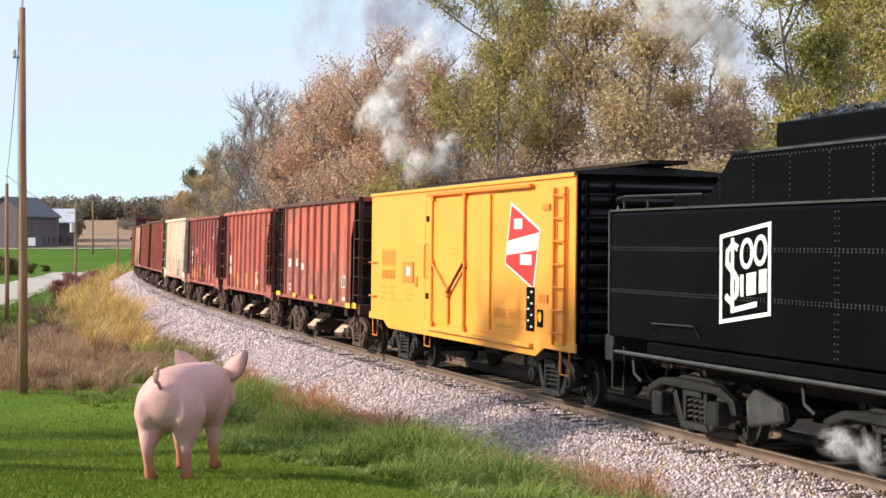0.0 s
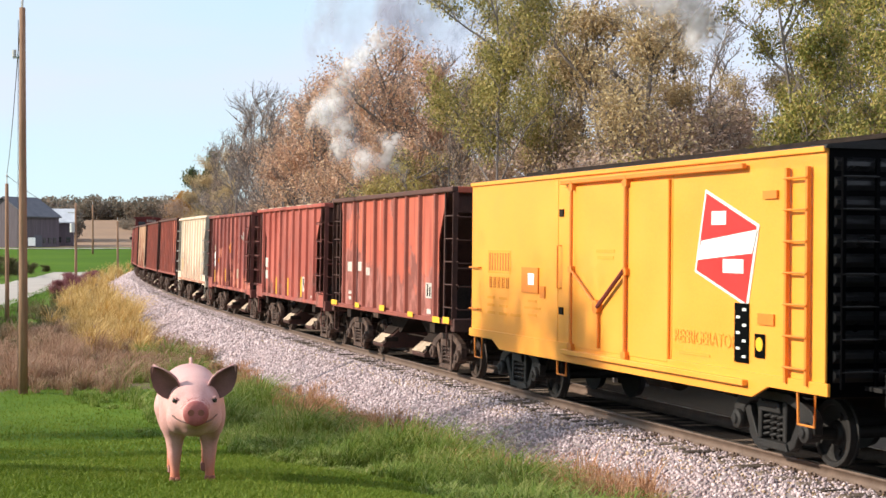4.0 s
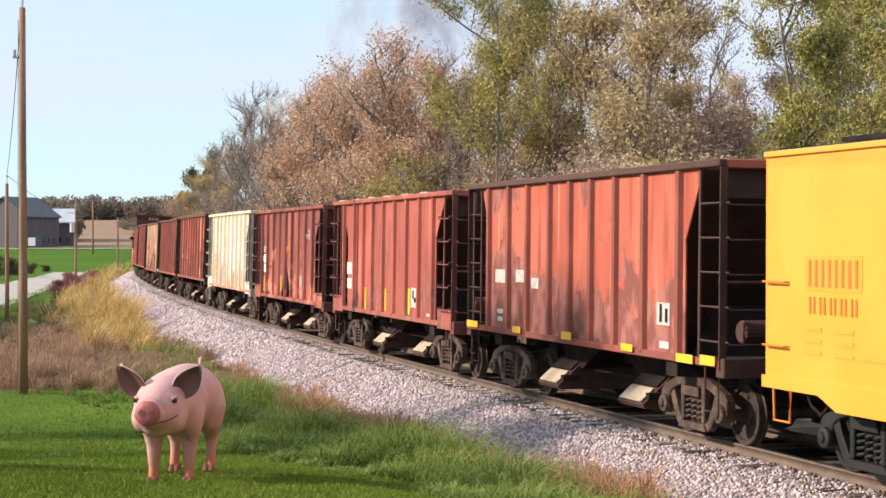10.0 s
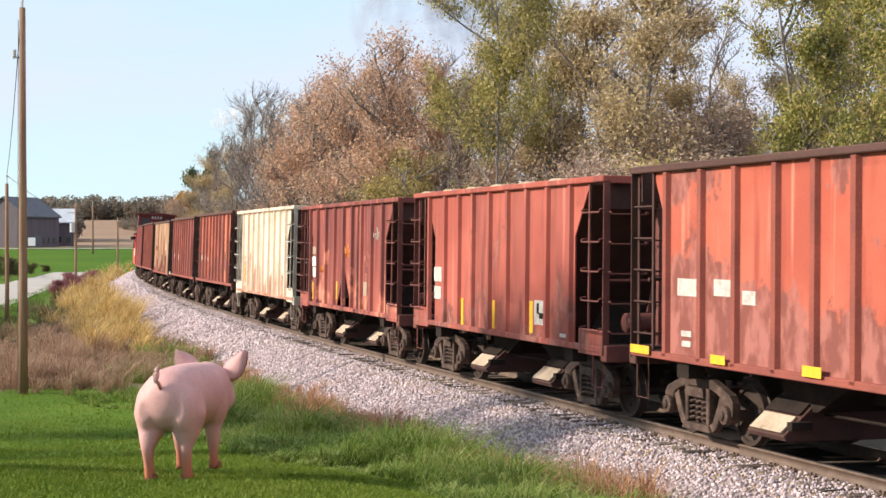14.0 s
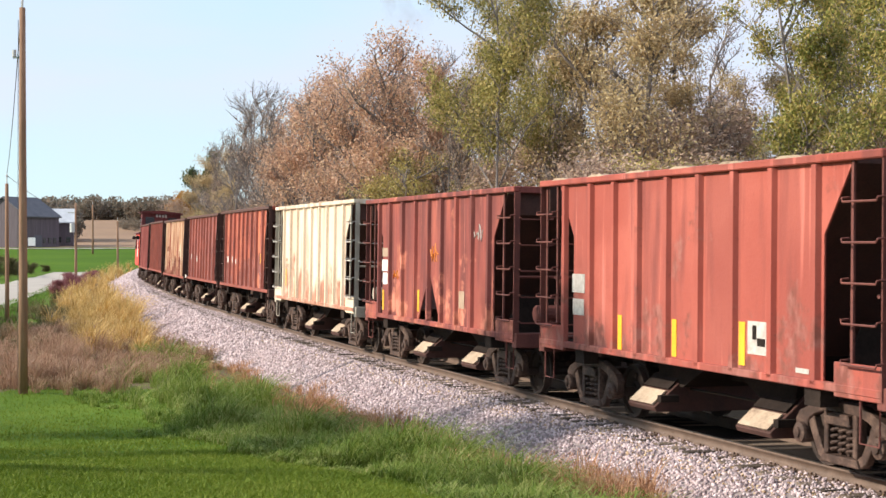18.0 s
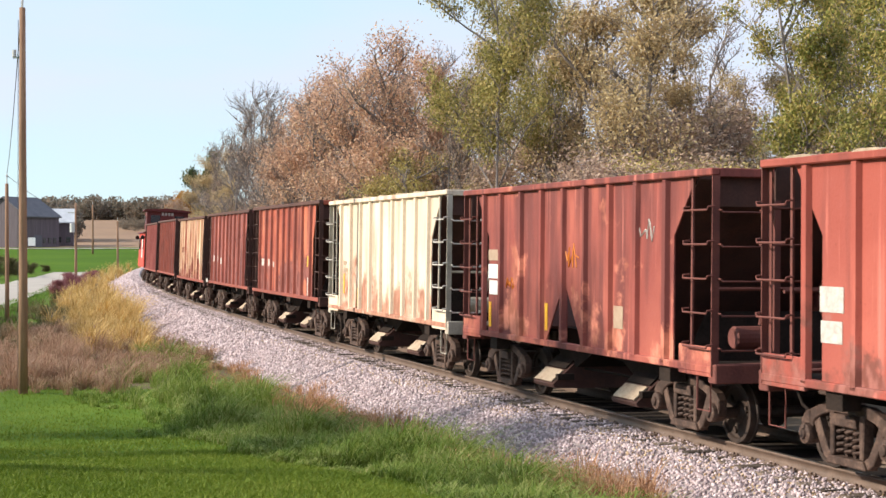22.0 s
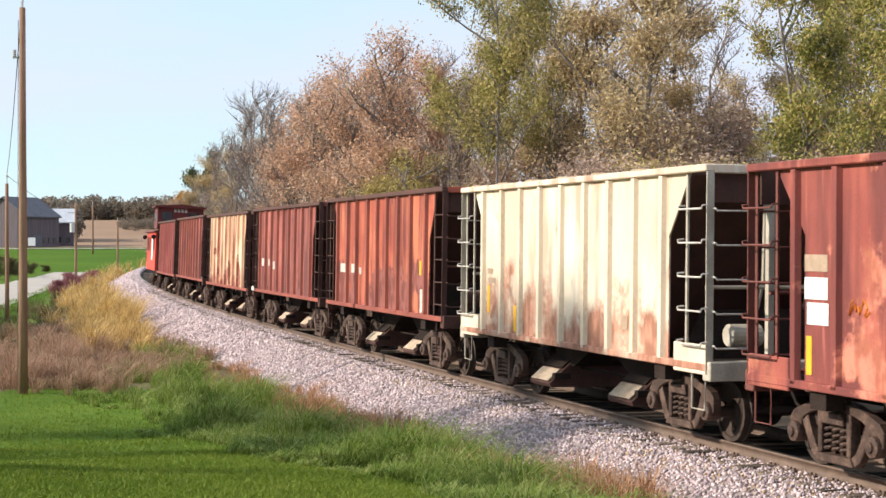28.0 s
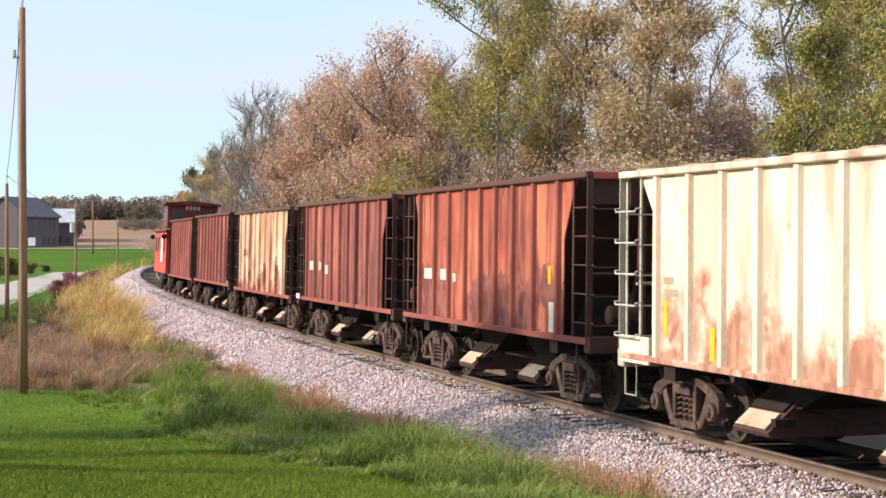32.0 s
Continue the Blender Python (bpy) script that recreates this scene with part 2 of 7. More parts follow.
M_COAL = mat("coal", [(0.3, (0.006, 0.006, 0.007)), (0.7, (0.03, 0.03, 0.032))], 6, 0.45, 0, 0.8, 30, random="island")
M_CABOOSE = car_paint("red_caboose_paint", (0.50, 0.045, 0.03), (0.58, 0.07, 0.045), (0.34, 0.03, 0.025), (0.25, 0.05, 0.03), 4.2, 0.6, 0.68)
M_DARKRED = mat("dark_maroon_paint", [(0.3, (0.10, 0.018, 0.018)), (0.7, (0.17, 0.03, 0.028))], 1.5, 0.6, 0, 0.1, 30)
M_GLASS = mat("dark_window_glass", [(0.3, (0.01, 0.012, 0.014)), (0.7, (0.02, 0.022, 0.025))], 2, 0.12, 0, 0, 30, spec=0.6)
M_BARN = mat("grey_barn_boards", [(0.25, (0.08, 0.064, 0.075)), (0.55, (0.13, 0.105, 0.12)), (0.8, (0.19, 0.16, 0.175))], 0.6, 0.9, 0, 0.3, 3, stretch=(4, 4, 0.2))
M_BARNROOF = mat("grey_shingle_roof", [(0.3, (0.09, 0.09, 0.105)), (0.7, (0.16, 0.16, 0.18))], 0.8, 0.85, 0, 0.3, 6)
M_TIN = mat("pale_tin_roof", [(0.3, (0.50, 0.51, 0.54)), (0.7, (0.68, 0.69, 0.72))], 0.8, 0.5, 0.3, 0.05, 6)
M_SKIN = mat("pink_pig_skin", [(0.25, (0.43, 0.205, 0.185)), (0.5, (0.59, 0.33, 0.305)), (0.8, (0.70, 0.45, 0.42))], 2.2, 0.6, 0, 0.22, 60, spec=0.3)
def ruddy_feet(m):
    """Skin that reddens down the legs."""
    n, l = m.node_tree.nodes, m.node_tree.links
    b = n["Principled BSDF"]
    old = b.inputs["Base Color"].links[0].from_socket
    tc, sp, mr, mx = n.new("ShaderNodeTexCoord"), n.new("ShaderNodeSeparateXYZ"), n.new("ShaderNodeMapRange"), n.new("ShaderNodeMix")
    mx.data_type = "RGBA"
    l.new(tc.outputs["Object"], sp.inputs["Vector"])
    mr.inputs["From Min"].default_value, mr.inputs["From Max"].default_value = 0.44, 0.12
    mr.inputs["To Max"].default_value = 0.9
    l.new(sp.outputs["Z"], mr.inputs["Value"])
    l.new(mr.outputs["Result"], mx.inputs["Factor"])
    l.new(old, mx.inputs["A"])
    mx.inputs["B"].default_value = (0.50, 0.15, 0.075, 1)
    l.new(mx.outputs["Result"], b.inputs["Base Color"])


ruddy_feet(M_SKIN)
M_SNOUT = mat("rosy_snout_skin", [(0.3, (0.29, 0.068, 0.066)), (0.7, (0.42, 0.125, 0.115))], 4, 0.45, 0, 0.3, 60)
M_INEAR = mat("inner_ear_skin", [(0.3, (0.09, 0.045, 0.04)), (0.7, (0.20, 0.10, 0.085))], 4, 0.7, 0, 0.2, 60)
M_HOOF = mat("reddish_brown_hoof", [(0.3, (0.14, 0.045, 0.03)), (0.7, (0.30, 0.10, 0.06))], 6, 0.55, 0, 0.2, 60)
M_EYE = mat("dark_eye", [(0.3, (0.012, 0.008, 0.006)), (0.7, (0.03, 0.02, 0.015))], 8, 0.15, 0, 0, 60, spec=0.6)
M_WIRE = mat("wire", [(0.3, (0.05, 0.05, 0.05)), (0.7, (0.09, 0.09, 0.09))], 1, 0.6, 0, 0, 10)
M_CERAMIC = mat("grey_equipment", [(0.3, (0.45, 0.45, 0.44)), (0.7, (0.6, 0.6, 0.58))], 2, 0.4, 0, 0, 10)

L_GREEN = leaf_mat("green_yellow_leaves", [(0.10, 0.095, 0.03), (0.26, 0.235, 0.065), (0.48, 0.40, 0.14), (0.58, 0.40, 0.21)], 0.25)
L_GREEN2 = leaf_mat("green_gold_leaves", [(0.075, 0.095, 0.022), (0.20, 0.215, 0.05), (0.44, 0.37, 0.11), (0.58, 0.38, 0.17)], 0.25)
L_TAN = leaf_mat("tan_rusty_leaves", [(0.28, 0.145, 0.095), (0.54, 0.315, 0.205), (0.74, 0.51, 0.37), (0.54, 0.37, 0.17)], 0.28)
L_OLIVE = leaf_mat("olive_gold_leaves", [(0.16, 0.14, 0.04), (0.36, 0.30, 0.09), (0.56, 0.46, 0.19), (0.44, 0.28, 0.12)], 0.25)
L_OCHRE = leaf_mat("ochre_leaves", [(0.23, 0.155, 0.085), (0.44, 0.32, 0.165), (0.62, 0.48, 0.29), (0.38, 0.32, 0.13)], 0.3)
L_BRUSH = leaf_mat("brown_brush_leaves", [(0.20, 0.13, 0.105), (0.40, 0.275, 0.21), (0.58, 0.43, 0.33), (0.36, 0.29, 0.15)], 0.28)
L_DARK = leaf_mat("dark_evergreen", [(0.04, 0.06, 0.03), (0.08, 0.11, 0.045), (0.14, 0.15, 0.06)])
L_ORANGE = leaf_mat("orange_leaves", [(0.35, 0.15, 0.02), (0.48, 0.25, 0.04)])
L_FAR = leaf_mat("far_tree_foliage", [(0.09, 0.095, 0.085), (0.17, 0.15, 0.12), (0.27, 0.20, 0.145), (0.12, 0.14, 0.11)])
L_LAWN = leaf_mat("lawn_blades", [(0.07, 0.12, 0.008), (0.125, 0.185, 0.014), (0.22, 0.26, 0.04)], 0.3)
L_TALL = leaf_mat("tall_green_grass", [(0.065, 0.115, 0.016), (0.15, 0.23, 0.034), (0.26, 0.325, 0.073), (0.48, 0.44, 0.21)], 0.35)
L_GOLD = leaf_mat("golden_dry_grass", [(0.34, 0.20, 0.055), (0.62, 0.41, 0.14), (0.78, 0.60, 0.31)], 0.3)
L_RUSSET = leaf_mat("russet_dry_weeds", [(0.25, 0.115, 0.055), (0.46, 0.24, 0.125), (0.64, 0.42, 0.26)], 0.3)
L_BROWNWEED = leaf_mat("brown_dry_weeds", [(0.15, 0.09, 0.055), (0.32, 0.185, 0.12), (0.52, 0.33, 0.23), (0.17, 0.165, 0.055)], 0.3)
# dim greens and browns, with the slope's shade put into the colour
L_SLOPE = leaf_mat("slope_weeds", [(0.05, 0.065, 0.02), (0.12, 0.11, 0.045), (0.24, 0.17, 0.09)], 0.25)
L_VERGE = leaf_mat("bright_verge_grass", [(0.06, 0.14, 0.015), (0.11, 0.22, 0.03), (0.20, 0.28, 0.06)], 0.3)
L_PURPLE = leaf_mat("purple_red_sumac", [(0.17, 0.05, 0.06), (0.30, 0.11, 0.13), (0.42, 0.22, 0.20)], 0.3)


# ---- mesh helpers ----
class Build:
    """Collects boxes, bars, prisms and tubes into one mesh."""

    def __init__(self):
        self.v, self.f = [], []

    def add(self, verts, faces):
        k = len(self.v)
        self.v += [tuple(p) for p in verts]
        self.f += [tuple(i + k for i in q) for q in faces]
        return self

    def box(self, x, y, z, sx, sy, sz, turn=None):
        c = Vector((x, y, z))
        pts = [Vector((a * sx / 2, b * sy / 2, d * sz / 2)) for d in (-1, 1) for a, b in ((-1, -1), (1, -1), (1, 1), (-1, 1))]
        if turn:
            pts = [turn @ p for p in pts]
        return self.add([c + p for p in pts], [(3, 2, 1, 0), (4, 5, 6, 7), (0, 1, 5, 4), (1, 2, 6, 5), (2, 3, 7, 6), (3, 0, 4, 7)])

    def prism(self, outline, axis, a, b):
        """An outline of 2D points drawn out along an axis from a to b. x: points are (y, z); y: (x, z); z: (x, y)."""
        def at(p, d):
            return {"x": (d, p[0], p[1]), "y": (p[0], d, p[1]), "z": (p[0], p[1], d)}[axis]
        n = len(outline)
        return self.add([at(p, a) for p in outline] + [at(p, b) for p in outline],
                        [tuple(range(n))[::-1], tuple(range(n, 2 * n))] + [(i, (i + 1) % n, n + (i + 1) % n, n + i) for i in range(n)])

    def tube(self, pts, r, n=6, r_end=None):
        pts = [Vector(p) for p in pts]
        rings = []
        for i, p in enumerate(pts):
            d = (pts[min(i + 1, len(pts) - 1)] - pts[max(i - 1, 0)]).normalized()
            up = Vector((0, 0, 1)) if abs(d.z) < 0.9 else Vector((1, 0, 0))
            s = d.cross(up).normalized()
            u = s.cross(d)
            rr = r if r_end is None else r + (r_end - r) * i / max(len(pts) - 1, 1)
            rings.append([p + (s * math.cos(2 * math.pi * k / n) + u * math.sin(2 * math.pi * k / n)) * rr for k in range(n)])
        faces = [tuple(range(n))[::-1], tuple((len(pts) - 1) * n + k for k in range(n))]
        for i in range(len(pts) - 1):
            faces += [(i * n + k, i * n + (k + 1) % n, (i + 1) * n + (k + 1) % n, (i + 1) * n + k) for k in range(n)]
        return self.add([p for ring in rings for p in ring], faces)

    def disc(self, c, axis, r, depth, n=20, r2=None):
        a = Vector({"x": (1, 0, 0), "y": (0, 1, 0), "z": (0, 0, 1)}[axis]) * depth / 2
        c = Vector(c)
        return self.tube([c - a, c + a], r, n, r2)

    def lathe(self, profile, c, axis="y", n=24):
        """Profile points (along, radius) turned about an axis through c."""
        c = Vector(c)
        verts, faces = [], []
        for al, r in profile:
            for k in range(n):
                t = 2 * math.pi * k / n
                q = (al, r * math.cos(t), r * math.sin(t))
                verts.append(c + Vector({"x": q, "y": (q[1], q[0], q[2]), "z": (q[1], q[2], q[0])}[axis]))
        for i in range(len(profile) - 1):
            faces += [(i * n + k, i * n + (k + 1) % n, (i + 1) * n + (k + 1) % n, (i + 1) * n + k) for k in range(n)]
        return self.add(verts, faces + [tuple(range(n)), tuple((len(profile) - 1) * n + k for k in range(n))])

    def mesh(self, name, bevel=0.0):
        me = bpy.data.meshes.new(name)
        me.from_pydata(self.v, [], self.f)
        bm = bmesh.new()
        bm.from_mesh(me)
        bmesh.ops.recalc_face_normals(bm, faces=bm.faces)
        if bevel:
            bmesh.ops.bevel(bm, geom=[e for e in bm.edges if len(e.link_faces) == 2 and e.calc_face_angle(0) > 0.6],
                            offset=bevel, segments=1, affect="EDGES", clamp_overlap=True)
        bm.to_mesh(me)
        bm.free()
        return me


def part(name, shape, material, parent=None, label="", bevel=0.0, smooth=False):
    me = shape if isinstance(shape, bpy.types.Mesh) else shape.mesh(name, bevel)
    if material and not me.materials:
        me.materials.append(material)
    if smooth:
        me.polygons.foreach_set("use_smooth", [True] * len(me.polygons))
    ob = new(name, me)
    if parent:
        ob.parent = parent
    if label:
        ob["label"] = label
    return ob


def bulk(name, verts, faces, material):
    """One mesh from numpy arrays (faces all with the same number of corners)."""
    verts, faces = np.asarray(verts, dtype=np.float32), np.asarray(faces, dtype=np.int32)
    k = faces.shape[1]
    me = bpy.data.meshes.new(name)
    me.vertices.add(len(verts))
    me.vertices.foreach_set("co", verts.ravel())
    me.loops.add(faces.size)
    me.loops.foreach_set("vertex_index", faces.ravel())
    me.polygons.add(len(faces))
    me.polygons.foreach_set("loop_start", np.arange(0, faces.size, k, dtype=np.int32))
    me.update(calc_edges=True)
    if material:
        me.materials.append(material)
    return me


def blob(b, c, r, n=16):
    """An ellipsoid."""
    c, r = Vector(c), Vector(r)
    prof = []
    verts, faces = [], []
    m = n // 2
    for i in range(1, m):
        t = math.pi * i / m
        for k in range(n):
            a = 2 * math.pi * k / n
            verts.append(c + Vector((r.x * math.cos(t), r.y * math.sin(t) * math.cos(a), r.z * math.sin(t) * math.sin(a))))
    for i in range(m - 2):
        faces += [(i * n + k, i * n + (k + 1) % n, (i + 1) * n + (k + 1) % n, (i + 1) * n + k) for k in range(n)]
    faces += [tuple(range(n)), tuple((m - 2) * n + k for k in range(n))]
    b.add(verts, faces)


# ---- the line of the track ----
# s runs along the near rail, away from the camera; the curve tightens slowly to the right.
S_STEP = 0.5
S_ALL = np.arange(-60.0, 340.0 + S_STEP, S_STEP)
S_HEAD = -0.3188 + 0.8759e-3 * S_ALL + 3.4144e-6 * S_ALL ** 2 / 2
S_X = np.concatenate(([0], np.cumsum((np.sin(S_HEAD[1:]) + np.sin(S_HEAD[:-1])) / 2 * S_STEP)))
S_Y = np.concatenate(([0], np.cumsum((np.cos(S_HEAD[1:]) + np.cos(S_HEAD[:-1])) / 2 * S_STEP)))
S_X += 4.7216 - np.interp(0, S_ALL, S_X)
S_Y += 20.0 - np.interp(0, S_ALL, S_Y)
HALF = 0.75


def bank(s):
    return np.clip(0.006 + 0.0005 * np.asarray(s), 0.0, 0.05)


def rail_at(s, u=0.0, h=0.0):
    """Points u metres left of the near rail (towards the camera) and h above its top, on the canted track."""
    x, y, a = (np.interp(s, S_ALL, q) for q in (S_X, S_Y, S_HEAD))
    b = bank(s)
    off, up = u * np.cos(b) - h * np.sin(b), h * np.cos(b) + np.minimum(u, 0.0) * np.sin(b)
    return np.stack([x - np.cos(a) * off, y + np.sin(a) * off, up + 0 * x], axis=-1)


def track_pose(s):
    """The pose of a vehicle whose middle is at s: x forward (towards the camera), z up from the rails."""
    p = rail_at(s, -HALF, 0.0)
    a = float(np.interp(s, S_ALL, S_HEAD))
    return Matrix.Translation(Vector(p)) @ Matrix.Rotation(math.atan2(-math.cos(a), -math.sin(a)), 4, "Z") @ Matrix.Rotation(-float(bank(s)), 4, "X")


# ---- ground ----
G_Y = (-400, 0, 8, 14, 18, 22, 26, 30, 38, 60, 100, 170, 230, 290, 350, 450, 600, 700, 900, 6000)
G_Z = (1.15, 1.15, 0.85, 0.45, 0.17, -0.25, -0.62, -0.88, -0.95, -1.0, -1.05, -1.1, -0.35, 0.6, 1.5, 3.7, 10.5, 13, 14, 14)


def off_track(x, y):
    """Signed distance from the near rail, positive to the left, and the s of the nearest point."""
    sx, sy, sh = S_X[::4], S_Y[::4], S_HEAD[::4]
    x, y = np.asarray(x, float), np.asarray(y, float)
    flat = np.stack([x.ravel(), y.ravel()], 1)
    u, s = np.empty(len(flat)), np.empty(len(flat))
    for i in range(0, len(flat), 20000):
        q = flat[i:i + 20000]
        d = (q[:, :1] - sx) ** 2 + (q[:, 1:] - sy) ** 2
        k = d.argmin(1)
        dx, dy = q[:, 0] - sx[k], q[:, 1] - sy[k]
        u[i:i + 20000] = -np.cos(sh[k]) * dx + np.sin(sh[k]) * dy
        s[i:i + 20000] = S_ALL[::4][k] + np.sin(sh[k]) * dx + np.cos(sh[k]) * dy
        far = (k == 0) | (k == len(sx) - 1)
        u[i:i + 20000][far] = np.where(u[i:i + 20000][far] < 0, -60, 60)
    return u.reshape(x.shape), s.reshape(x.shape)


def ground_z(x, y):
    x, y = np.asarray(x, float), np.asarray(y, float)
    u, s = off_track(x, y)
    base = np.interp(y, G_Y, G_Z)
    left = np.clip((u - 2.4) / 4.6, 0, 1)
    left = left * left * (3 - 2 * left)
    bed = np.interp(y, (0, 16, 24, 34, 52, 60), (-0.3, -0.5, -0.68, -0.80, -0.98, -1.02))
    z = bed + (base - bed) * left
    right = np.clip((-u - 5.5) / 8, 0, 1)
    z = np.where(u < -2, -1.02 + right * 0.5 + np.clip(-u - 14, 0, 60) * 0.02, z)
    far = np.clip((y - 230) / 120, 0, 1)
    z = np.where((u < 0) & (u > -60), z * (1 - far) + np.minimum(base, z + 3) * far, z)
    ripple = 0.05 * np.sin(x * 0.9 + 1.3 * np.sin(y * 0.37)) * np.cos(y * 0.71 + np.sin(x * 0.5)) * (np.abs(u + 0.75) > 3.4)
    return z + ripple


xs = np.concatenate([-np.geomspace(4000, 46, 34), np.arange(-45, 45.01, 0.6), np.geomspace(46, 4000, 34)])
ys = np.concatenate([-np.geomspace(400, 2, 16), np.arange(0, 70, 0.6), np.arange(70, 186, 2.0), (187, 200, 215, 230, 250, 270, 285, 300, 315, 330, 345, 360, 400, 450, 500, 550, 600, 640, 700, 800, 900, 1200, 1800, 3000, 6000)])
gx, gy = np.meshgrid(xs, ys)
gz = ground_z(gx, gy)
nx, ny = len(xs), len(ys)
idx = np.arange(nx * ny).reshape(ny, nx)
quads = np.stack([idx[:-1, :-1], idx[:-1, 1:], idx[1:, 1:], idx[1:, :-1]], -1).reshape(-1, 4)
me = bulk("ground", np.stack([gx, gy, gz], -1).reshape(-1, 3), quads, None)
cx, cy = (gx[:-1, :-1] + gx[1:, 1:]) / 2, (gy[:-1, :-1] + gy[1:, 1:]) / 2
cu, cs = off_track(cx, cy)
wob = 0.8 * np.sin(cx * 1.7 + cy * 0.6) + 0.6 * np.sin(cy * 1.1 - cx * 0.4)
zone = np.zeros(cx.shape, dtype=np.int32)
zone[(cu < 3.3 + wob * 0.3) & (cy < 240)] = 1
zone[(cs > 24 + wob) & (cu < np.interp(cs, (30, 60, 90, 190), (10, 6.8, 6.0, 6.0)) + wob * 0.5) & (cy < 190)] = 1
zone[(cu < -3.2) & (cy < 420)] = 4
zone[(cy > 187) & (cu > 2.5)] = 2
zone[(cy > 345)] = 3
for m in (M_LAWN, M_DRY, M_FIELD, M_STUBBLE, M_WOODFLOOR):
    me.materials.append(m)
me.polygons.foreach_set("material_index", zone.ravel())
me.polygons.foreach_set("use_smooth", [True] * len(me.polygons))
tagged(new("ground", me), "lawn sloping to a railway, with dry verge and far fields", "ground", kind="structure")

# the country road
def road_ribbon(name, line, width, material, lift, label):
    pts = []
    line = [Vector((a, b)) for a, b in line]
    for a, b in zip(line[:-1], line[1:]):
        n = max(2, int((b - a).length / 3))
        pts += [a.lerp(b, i / n) for i in range(n)]
    pts.append(line[-1])
    v, f = [], []
    for i, p in enumerate(pts):
        d = (pts[min(i + 1, len(pts) - 1)] - pts[max(i - 1, 0)]).normalized()
        s = Vector((-d.y, d.x)) * width / 2
        for k in range(5):
            q = p + s * (1 - k / 2)
            v.append((q.x, q.y, float(ground_z(q.x, q.y)) + lift - 0.03 * (k in (0, 4))))
    for i in range(len(pts) - 1):
        f += [(i * 5 + k, i * 5 + k + 1, i * 5 + k + 6, i * 5 + k + 5) for k in range(4)]
    return tagged(new(name, bulk(name, v, f, material)), label, "road", kind="structure")


road_ribbon("road", [(-12, -40), (-18.7, 40), (-28.4, 95.7), (-34.4, 130), (-39.6, 160), (-42.8, 186)], 5.2, M_ROAD, 0.12, "pale worn asphalt country road beside the fields")
road_ribbon("road_far", [(-400, 322), (-60, 330), (60, 336)], 6.0, M_ROAD, 0.15, "pale farm road between the fields")

# ---- the railway ----
# ballast bed: a shoulder on each side of the ties
bed_s = np.concatenate([np.arange(-40, 60, 1.0), np.arange(60, 330, 3.0)])
profile = [(2.75, -1.12), (2.3, -0.86), (0.95, -0.26), (0.75, -0.2), (-0.05, -0.172), (-0.75, -0.158), (-1.45, -0.172), (-2.3, -0.22), (-2.5, -0.28), (-4.3, -1.12)]
v = np.stack([rail_at(bed_s, u, h) for u, h in profile], 1)
k = len(profile)
i0 = np.arange((len(bed_s) - 1) * k).reshape(-1, k)[:, :-1].ravel()
me = bulk("ballast", v.reshape(-1, 3), np.stack([i0, i0 + 1, i0 + k + 1, i0 + k], 1), M_GRAVEL)
# from the near rail inwards the bed takes the shade-dark colour
me.materials.append(M_SHADEBED)
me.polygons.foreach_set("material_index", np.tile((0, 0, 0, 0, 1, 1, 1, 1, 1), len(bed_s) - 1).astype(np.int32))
ballast = tagged(new("ballast", me), "bed of pale pinkish-grey crushed ballast stone", "ballast", kind="structure")


def stones(name, s0, s1, count, size, seed, u0=-0.06, u1=2.75, material=None, label="loose crushed ballast stones on the track shoulder"):
    rng = np.random.default_rng(seed)
    s = rng.uniform(s0, s1, count)
    u = rng.uniform(u0, u1, count)
    pu, ph = np.array([p[0] for p in profile])[::-1], np.array([p[1] for p in profile])[::-1]
    h = np.interp(u, pu, ph) + rng.uniform(-0.2, 0.35, count) * size
    c = rail_at(s, u, 0.0)
    c[:, 2] += h
    base = np.array([(1, 0, 0), (0, 1, 0), (-1, 0, 0), (0, -1, 0), (0, 0, 1), (0, 0, -1)], float)
    tri = np.array([(0, 1, 4), (1, 2, 4), (2, 3, 4), (3, 0, 4), (1, 0, 5), (2, 1, 5), (3, 2, 5), (0, 3, 5)])
    r = size * rng.uniform(0.55, 1.25, (count, 6, 1)) * rng.uniform(0.45, 0.75, (count, 1, 1))
    q = rng.normal(size=(count, 4))
    q /= np.linalg.norm(q, axis=1, keepdims=True)
    w, x, y, z = q.T
    rot = np.stack([1 - 2 * (y * y + z * z), 2 * (x * y - z * w), 2 * (x * z + y * w), 2 * (x * y + z * w), 1 - 2 * (x * x + z * z),
                    2 * (y * z - x * w), 2 * (x * z - y * w), 2 * (y * z + x * w), 1 - 2 * (x * x + y * y)], 1).reshape(-1, 3, 3)
    v = np.einsum("nij,nkj->nki", rot, base[None] * r) + c[:, None]
    f = tri[None] + (np.arange(count) * 6)[:, None, None]
    ob = new(name, bulk(name, v.reshape(-1, 3), f.reshape(-1, 3), material or M_STONE))
    return tagged(ob, label, "ballast", kind="stuff")


stones("ballast_stones", -4, 30, 42000, 0.055, 1)
stones("ballast_stones", 30, 75, 26000, 0.085, 2)
stones("ballast_stones", 75, 190, 16000, 0.16, 3)
stones("tan_gravel", -6, 40, 7000, 0.042, 4, 0.05, 1.05, M_TANSTONE, "fine tan gravel strewn along the ends of the ties")


